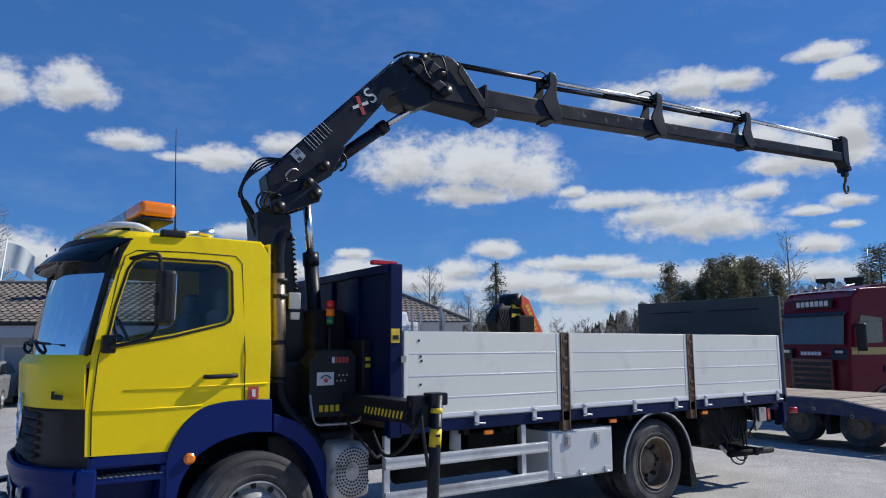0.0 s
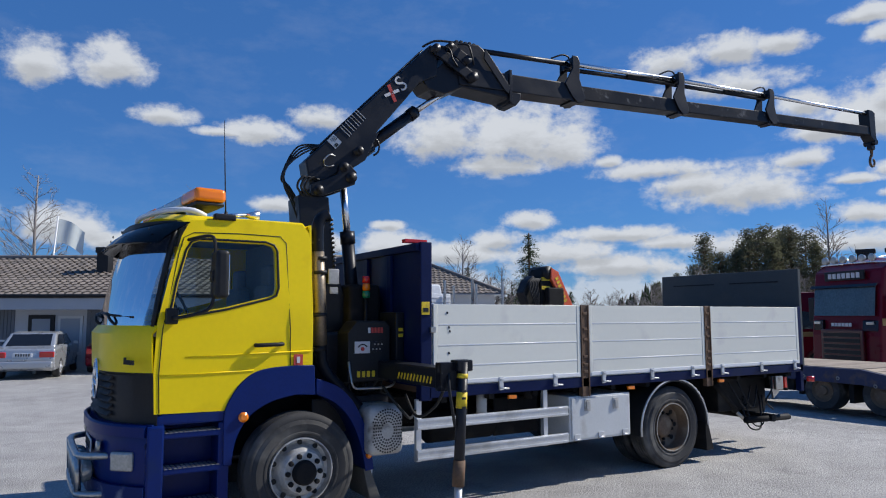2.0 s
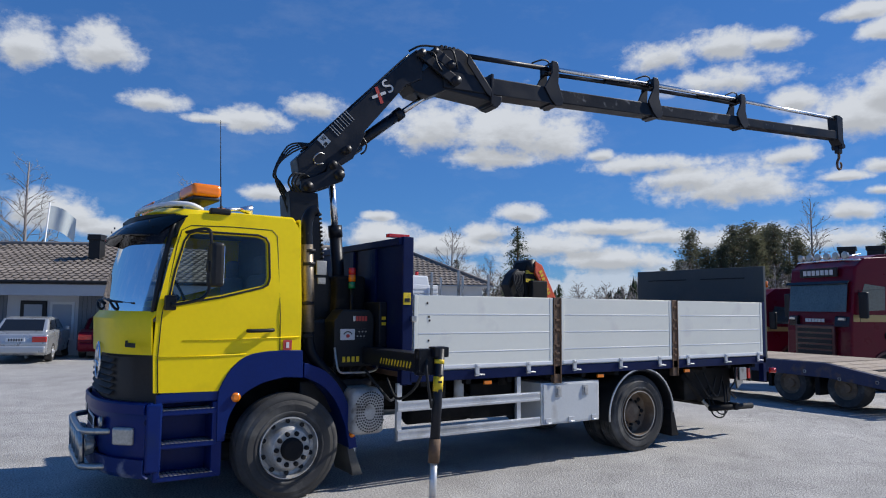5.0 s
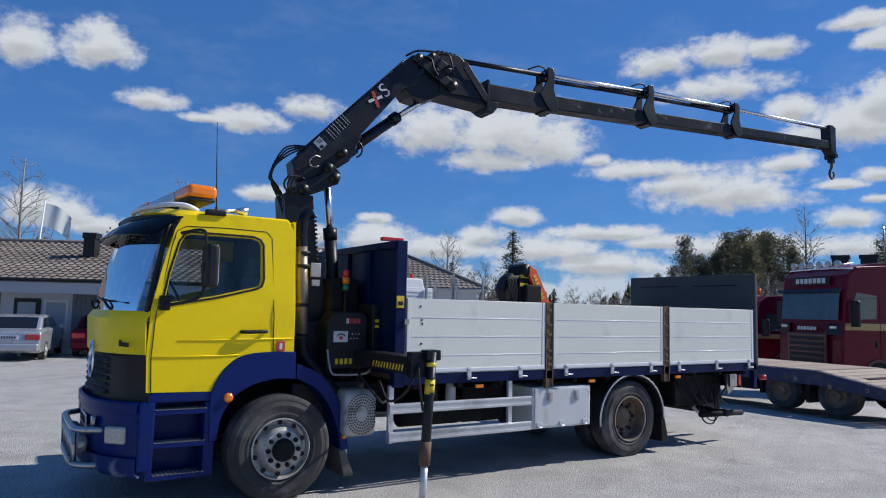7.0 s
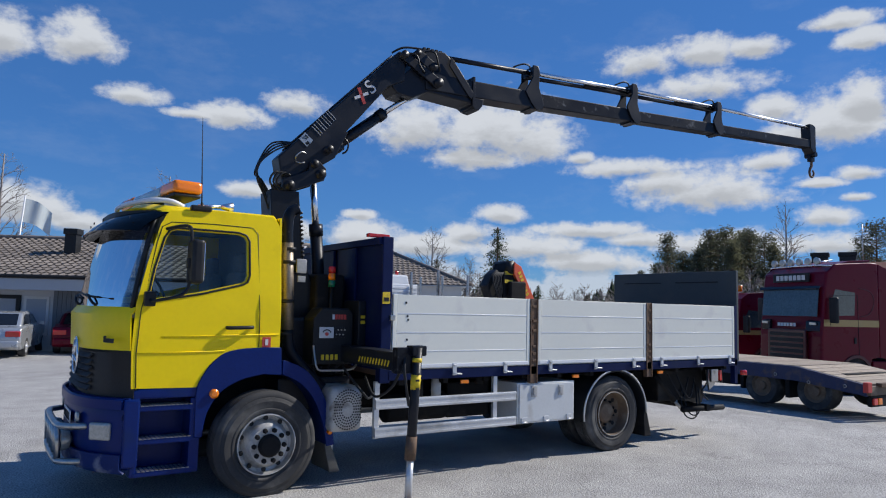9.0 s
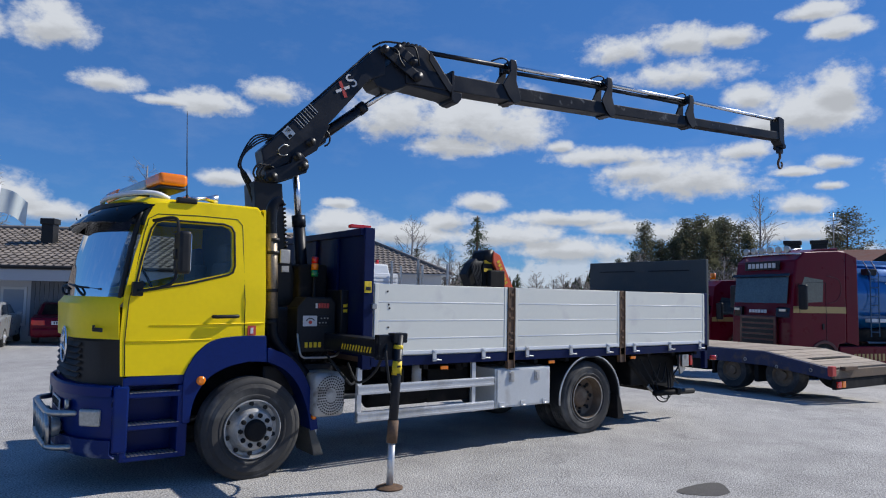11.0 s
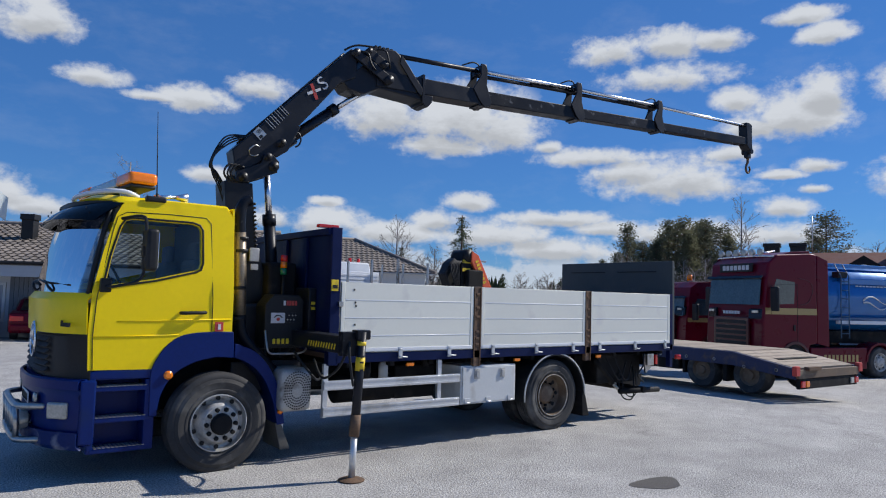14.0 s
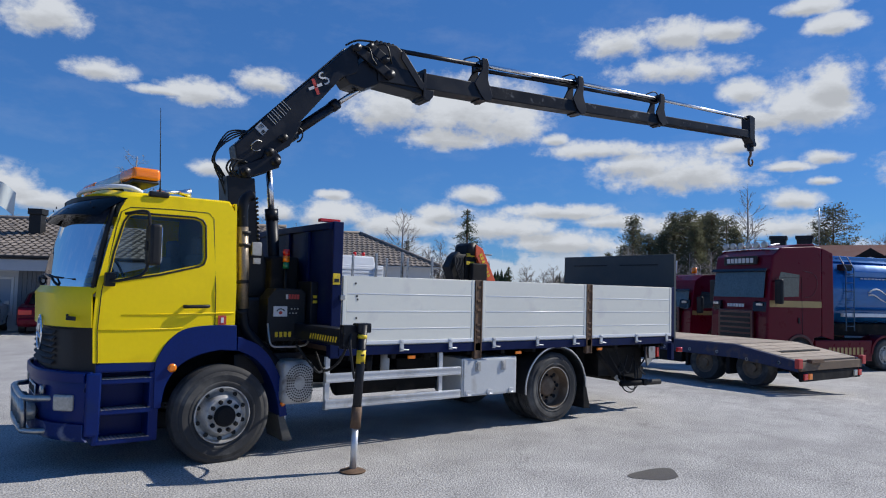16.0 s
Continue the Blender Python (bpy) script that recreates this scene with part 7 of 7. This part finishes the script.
# ---- flag, street lamp ----
fl = thing("flagpole", (0.95, 35.0, 0), 0, "white leaning flagpole with a pale flag", "flagpole", local=True)
part("pole", tube(B(), [(-0.25, 0, 0), (0.15, 0, 6.4)], 0.05, 10, 0.03), WHITE, fl)
FLAG = mat("pale_flag_cloth", (0.60, 0.66, 0.66), 0.9, var=0.1)
bm = sheet(B(), lambda u, v: (0.18 + 1.05 * u - 0.05 * v, 0.10 * math.sin(u * 9 + v) * u, 6.25 - 1.05 * v - 0.55 * u * u), steps(0, 1, 14), steps(0, 1, 6))
part("flag", bm, FLAG, fl, "pale green-white wind-blown flag")
sl2 = thing("street_lamp", (29.3, 36.0, -0.4), 0, "slim grey street lamp", "street lamp", local=True)
part("pole", tube(B(), bend([(0, 0, 0), (0, 0, 3.9), (0.15, 0, 4.5), (0.7, -0.3, 4.75)], 5), 0.05, 8), STEEL, sl2)
part("lamp_head", box(B(), 0.6, 1.15, -0.42, -0.22, 4.70, 4.82, 0.04), STEEL, sl2)

# ---- trees ----
BARK = mat("pine_bark", (0.13, 0.075, 0.05), 0.9, var=0.3, bump=0.4)
BARK_GREY = mat("grey_birch_bark", (0.26, 0.235, 0.22), 0.85, var=0.3, bump=0.2)


def leaf_mat(name, base):
    m = mat(name, base, 0.75, var=0.45, scale=1.2, rnd=0.15, spec=0.2)
    nt = m.node_tree
    p, out = nt.nodes["Principled BSDF"], nt.nodes["Material Output"]
    tr, mix = nt.nodes.new("ShaderNodeBsdfTranslucent"), nt.nodes.new("ShaderNodeMixShader")
    mix.inputs[0].default_value = 0.4
    nt.links.new(p.inputs["Base Color"].links[0].from_socket, tr.inputs["Color"])
    nt.links.new(p.outputs[0], mix.inputs[1]), nt.links.new(tr.outputs[0], mix.inputs[2])
    nt.links.new(mix.outputs[0], out.inputs["Surface"])
    return m


NEEDLE_DARK = leaf_mat("spruce_needles", (0.060, 0.082, 0.042))
NEEDLE = leaf_mat("pine_needles", (0.135, 0.138, 0.085))
rng = random.Random(7)


def spray(bm, c, r, n, flat=0.6):
    """A ragged clump of small needle blades."""
    for _ in range(n):
        d = Vector((rng.gauss(0, 1), rng.gauss(0, 1), rng.gauss(0, flat)))
        p = c + d * r * 0.5
        a = Vector((rng.uniform(-1, 1), rng.uniform(-1, 1), rng.uniform(-0.5, 0.8))).normalized() * r * rng.uniform(0.25, 0.55)
        b = a.orthogonal().normalized() * r * rng.uniform(0.10, 0.20)
        bm.faces.new([bm.verts.new(p - b), bm.verts.new(p + a), bm.verts.new(p + b)])


def spruce(name, h, w, label):
    t = thing(name, (0, 0, 0), 0, label, "tree", local=True)
    part("trunk", tube(B(), [(0, 0, 0), (0.04, 0, h * 0.5), (0, 0, h)], 0.02 * h, 8, 0.006 * h), BARK, t)
    bm = B()
    z = h * 0.16
    while z < h * 0.99:
        f = 1 - (z / h)
        for _ in range(5 if f > 0.1 else 3):
            a = rng.uniform(0, 6.28)
            L = w * (f ** 0.85) * rng.uniform(0.55, 1.1) + 0.08
            for s in range(1, 6):
                q = s / 5
                c = Vector((math.cos(a) * L * q, math.sin(a) * L * q, z - L * 0.35 * q * q + rng.uniform(-0.05, 0.05)))
                spray(bm, c, 0.30 + 0.22 * f, 6, 0.35)
        z += h * 0.020 + 0.04 * rng.random()
    part("crown", bm, NEEDLE_DARK, t, "dark green needle crown")
    return t


def pine(name, h, label, crown_from=0.35, width=0.28, pointed=True):
    t = thing(name, (0, 0, 0), 0, label, "tree", local=True)
    lean = rng.uniform(-0.04, 0.04) * h
    part("trunk", tube(B(), [(0, 0, 0), (lean * 0.4, 0, h * 0.5), (lean, 0, h * 0.96)], 0.016 * h, 8, 0.004 * h), BARK, t)
    bm, lb = B(), B()
    for i in range(84):
        f = i / 83
        z = h * (crown_from + (0.985 - crown_from) * f)
        a = i * 2.4 + rng.uniform(-0.5, 0.5)
        reach_out = (0.16 + 0.84 * (1 - f) ** 0.75) if pointed else (0.30 + 0.70 * math.sin(math.pi * min(1, 0.3 + 0.68 * f)))
        L = h * width * reach_out * rng.uniform(0.45, 1.1)
        root = Vector((lean * z / h, 0, z))
        e = root + Vector((math.cos(a) * L, math.sin(a) * L, L * rng.uniform(0.05, 0.45)))
        tube(lb, [root, e], 0.035, 4, 0.01)
        for q in (1.0, 0.82, 0.62, 0.45):
            c = root.lerp(e, q) + Vector((rng.gauss(0, .12), rng.gauss(0, .12), rng.gauss(0.05, .10)))
            spray(bm, c, 0.42, 13, 0.5)
    part("limb_frame", lb, BARK, t)
    part("crown", bm, NEEDLE, t, "tufted green needle crown")
    return t


def bare(name, h, label, spread=0.35, depth=4):
    t = thing(name, (0, 0, 0), 0, label, "tree", local=True)
    part("trunk", tube(B(), [(0, 0, 0), (0.1, 0.02, h * 0.4), (0.02, 0, h * 0.75), (0.06, 0, h)], 0.013 * h, 7, 0.03), BARK_GREY, t)
    bm = B()

    def grow(p, d, L, r, k):
        mid = p + d * L * 0.5 + Vector((rng.gauss(0, .05), rng.gauss(0, .05), rng.gauss(0, .03))) * L
        e = p + d * L
        tube(bm, [p, mid, e], r, 3, r * 0.55)
        if k:
            for _ in range(3 if k > 1 else 4):
                nd = (d + Vector((rng.gauss(0, .5), rng.gauss(0, .5), rng.gauss(0.05, .35)))).normalized()
                grow(p.lerp(e, rng.uniform(0.35, 1)), nd, L * rng.uniform(0.4, 0.65), r * 0.62, k - 1)

    for i in range(38):
        f = 0.18 + 0.80 * i / 37
        a = rng.uniform(0, 6.28)
        d = Vector((math.cos(a), math.sin(a), rng.uniform(0.6, 1.3))).normalized()
        grow(Vector((0.05, 0, h * f)), d, h * spread * (1.05 - f * 0.85), 0.045 * (1.3 - f), depth - 2)
    part("twig_crown", bm, BARK_GREY, t, "fine bare twigs")
    return t


def stand(t, az_deg, r, h_scale=1.0, group="", turn=0.0):
    """A copy of a tree, r metres off in a compass direction of the plan."""
    a = radians(az_deg)
    m = Matrix.Translation((-0.3 + r * math.cos(a), -0.9 + r * math.sin(a), -0.4)) @ Matrix.Rotation(turn, 4, "Z") @ Matrix.Diagonal((h_scale, h_scale, h_scale, 1))
    c = copy_thing(t, m)
    if group:
        c["group"] = group
    return c


def place(t, az_deg, r):
    a = radians(az_deg)
    t.matrix_basis = Matrix.Translation((-0.3 + r * math.cos(a), -0.9 + r * math.sin(a), -0.4))


sp = spruce("spruce_tree", 9.4, 3.3, "tall dark green spruce behind the yard")
place(sp, 52.0, 60)
for az_, r_, s_ in ((57.0, 66, 0.74), (58.0, 70, 0.62), (59.2, 66, 0.72), (48.5, 95, 0.6), (60.3, 70, 0.62)):
    stand(sp, az_, r_, s_, turn=az_)
p1 = pine("pine_tree", 8.7, "broad green pine at the yard's edge", 0.16, 0.22)
p2 = pine("pine_tree", 9.2, "tall green pine with an uneven crown", 0.22, 0.20)
p3 = pine("pine_tree", 10.0, "tall pine with a dense rounded crown", 0.35, 0.23, False)
place(p1, 38.6, 60), place(p2, 35.2, 62), place(p3, 24.3, 66)
for k, (az_, r_, s_) in enumerate(((37.4, 64, 0.86), (36.4, 59, 0.80), (34.2, 60, 0.98), (33.2, 63, 1.03), (32.3, 60, 0.98), (31.5, 64, 0.96), (30.8, 61, 0.90), (39.4, 68, 0.75), (38.0, 66, 0.84), (36.9, 66, 0.84), (35.8, 64, 0.9), (34.8, 66, 0.98), (33.7, 58, 0.9), (40.3, 70, 0.68), (32.8, 66, 1.0), (23.4, 68, 0.8), (42.0, 75, 0.62), (25.0, 70, 0.9))):
    stand((p1, p2, p3)[k % 3], az_, r_, s_ * (0.93 if k % 3 == 2 else 1), "pines at the yard's edge", k * 1.3)
b1 = bare("birch_tree", 10.5, "tall bare birch with fine twigs", 0.30)
b2 = bare("birch_tree", 9.0, "bare grey birch in early spring", 0.36)
b3 = bare("alder_tree", 5.6, "low bare grey tree in early spring", 0.45)
place(b1, 89.3, 47), place(b2, 57.4, 62), place(b3, 61.0, 60)
for k, (t_, az_, r_, s_) in enumerate(((b1, 78.4, 46, 0.95), (b1, 30.0, 66, 1.1), (b2, 54.2, 64, 0.75), (b3, 59.9, 58, 0.95), (b3, 56.4, 66, 0.9), (b3, 53.4, 66, 1.0), (b3, 43.5, 72, 0.8), (b3, 41.2, 64, 0.9), (b3, 44.8, 80, 0.9), (b2, 40.8, 70, 0.62), (b2, 38.8, 56, 0.66), (b2, 35.5, 55, 0.6), (b2, 32.6, 55, 0.62), (b3, 21.2, 60, 1.2), (b2, 66.0, 60, 0.8), (b3, 69.5, 62, 1.1), (b2, 37.0, 54, 0.55), (b1, 68.2, 64, 0.85), (b3, 63.0, 62, 1.0), (b3, 58.6, 60, 1.1), (b3, 55.2, 60, 1.0), (b2, 62.2, 64, 0.8), (b3, 47.0, 80, 0.9), (b3, 45.6, 70, 0.75), (b3, 42.4, 66, 0.9), (b2, 34.2, 57, 0.62), (b2, 31.8, 56, 0.55), (b1, 76.2, 60, 0.9), (b3, 33.4, 52, 0.8), (b3, 38.0, 52, 0.85), (b3, 36.2, 52, 0.8))):
    stand(t_, az_, r_, s_, "bare birches round the yard", k * 0.9)

# far woods
bm = B()
for i in range(700):
    a = radians(rng.uniform(16, 100))
    r = rng.uniform(125, 175)
    h = rng.uniform(5.2, 8.2) * (0.75 + 0.25 * math.sin(a * 37))
    c = Vector((r * math.cos(a), r * math.sin(a), -0.5))
    w = rng.uniform(2.4, 4.0)
    for k in range(9):
        z0 = h * (0.05 + 0.1 * k)
        rr = w * (1 - k / 9.5)
        for j in range(7):
            b = rng.uniform(0, 6.28)
            p = c + Vector((math.cos(b) * rr * 0.5, math.sin(b) * rr * 0.5, z0 + rng.uniform(0, 0.15) * h))
            o = Vector((math.cos(b + 1.57), math.sin(b + 1.57), 0)) * rr * 0.45
            bm.faces.new([bm.verts.new(p - o), bm.verts.new(p + o), bm.verts.new(p + Vector((-math.cos(b) * rr * .4, -math.sin(b) * rr * .4, h * 0.22)))])
part("far_woods", bm, NEEDLE_DARK, None, "dark spruce woods far behind the yard", "woods", "stuff")
bm = B()
for i in range(120):
    a = radians(18 + 84 * i / 119 + rng.uniform(-0.5, 0.5))
    r = rng.uniform(82, 100)
    c = Vector((r * math.cos(a), r * math.sin(a), -0.4))
    for k in range(60):
        p = c + Vector((rng.gauss(0, 1.3), rng.gauss(0, 1.3), rng.uniform(0, 2.6)))
        d = Vector((rng.gauss(0, .25), rng.gauss(0, .25), rng.uniform(0.4, 1.0)))
        s = Vector((rng.uniform(-1, 1), rng.uniform(-1, 1), 0)).normalized() * 0.02
        bm.faces.new([bm.verts.new(p - s), bm.verts.new(p + s), bm.verts.new(p + d)])
SCRUB = mat("bare_scrub", (0.085, 0.062, 0.05), 0.9, var=0.4)
part("scrub", bm, SCRUB, None, "bare brown scrub along the yard's far edge", "scrub", "stuff")
GRASS = mat("dry_verge_grass", (0.13, 0.115, 0.055), 0.95, var=0.35, bump=0.5, bump_scale=20)
bm = sheet(B(), lambda a, r: (r * math.cos(radians(a)), r * math.sin(radians(a)), -0.30 if r < 400 else -0.2), steps(8, 110, 40), [74, 110, 180, 420])
part("verge", bm, GRASS, None, "dry grass verge beyond the yard", "grass", "structure")
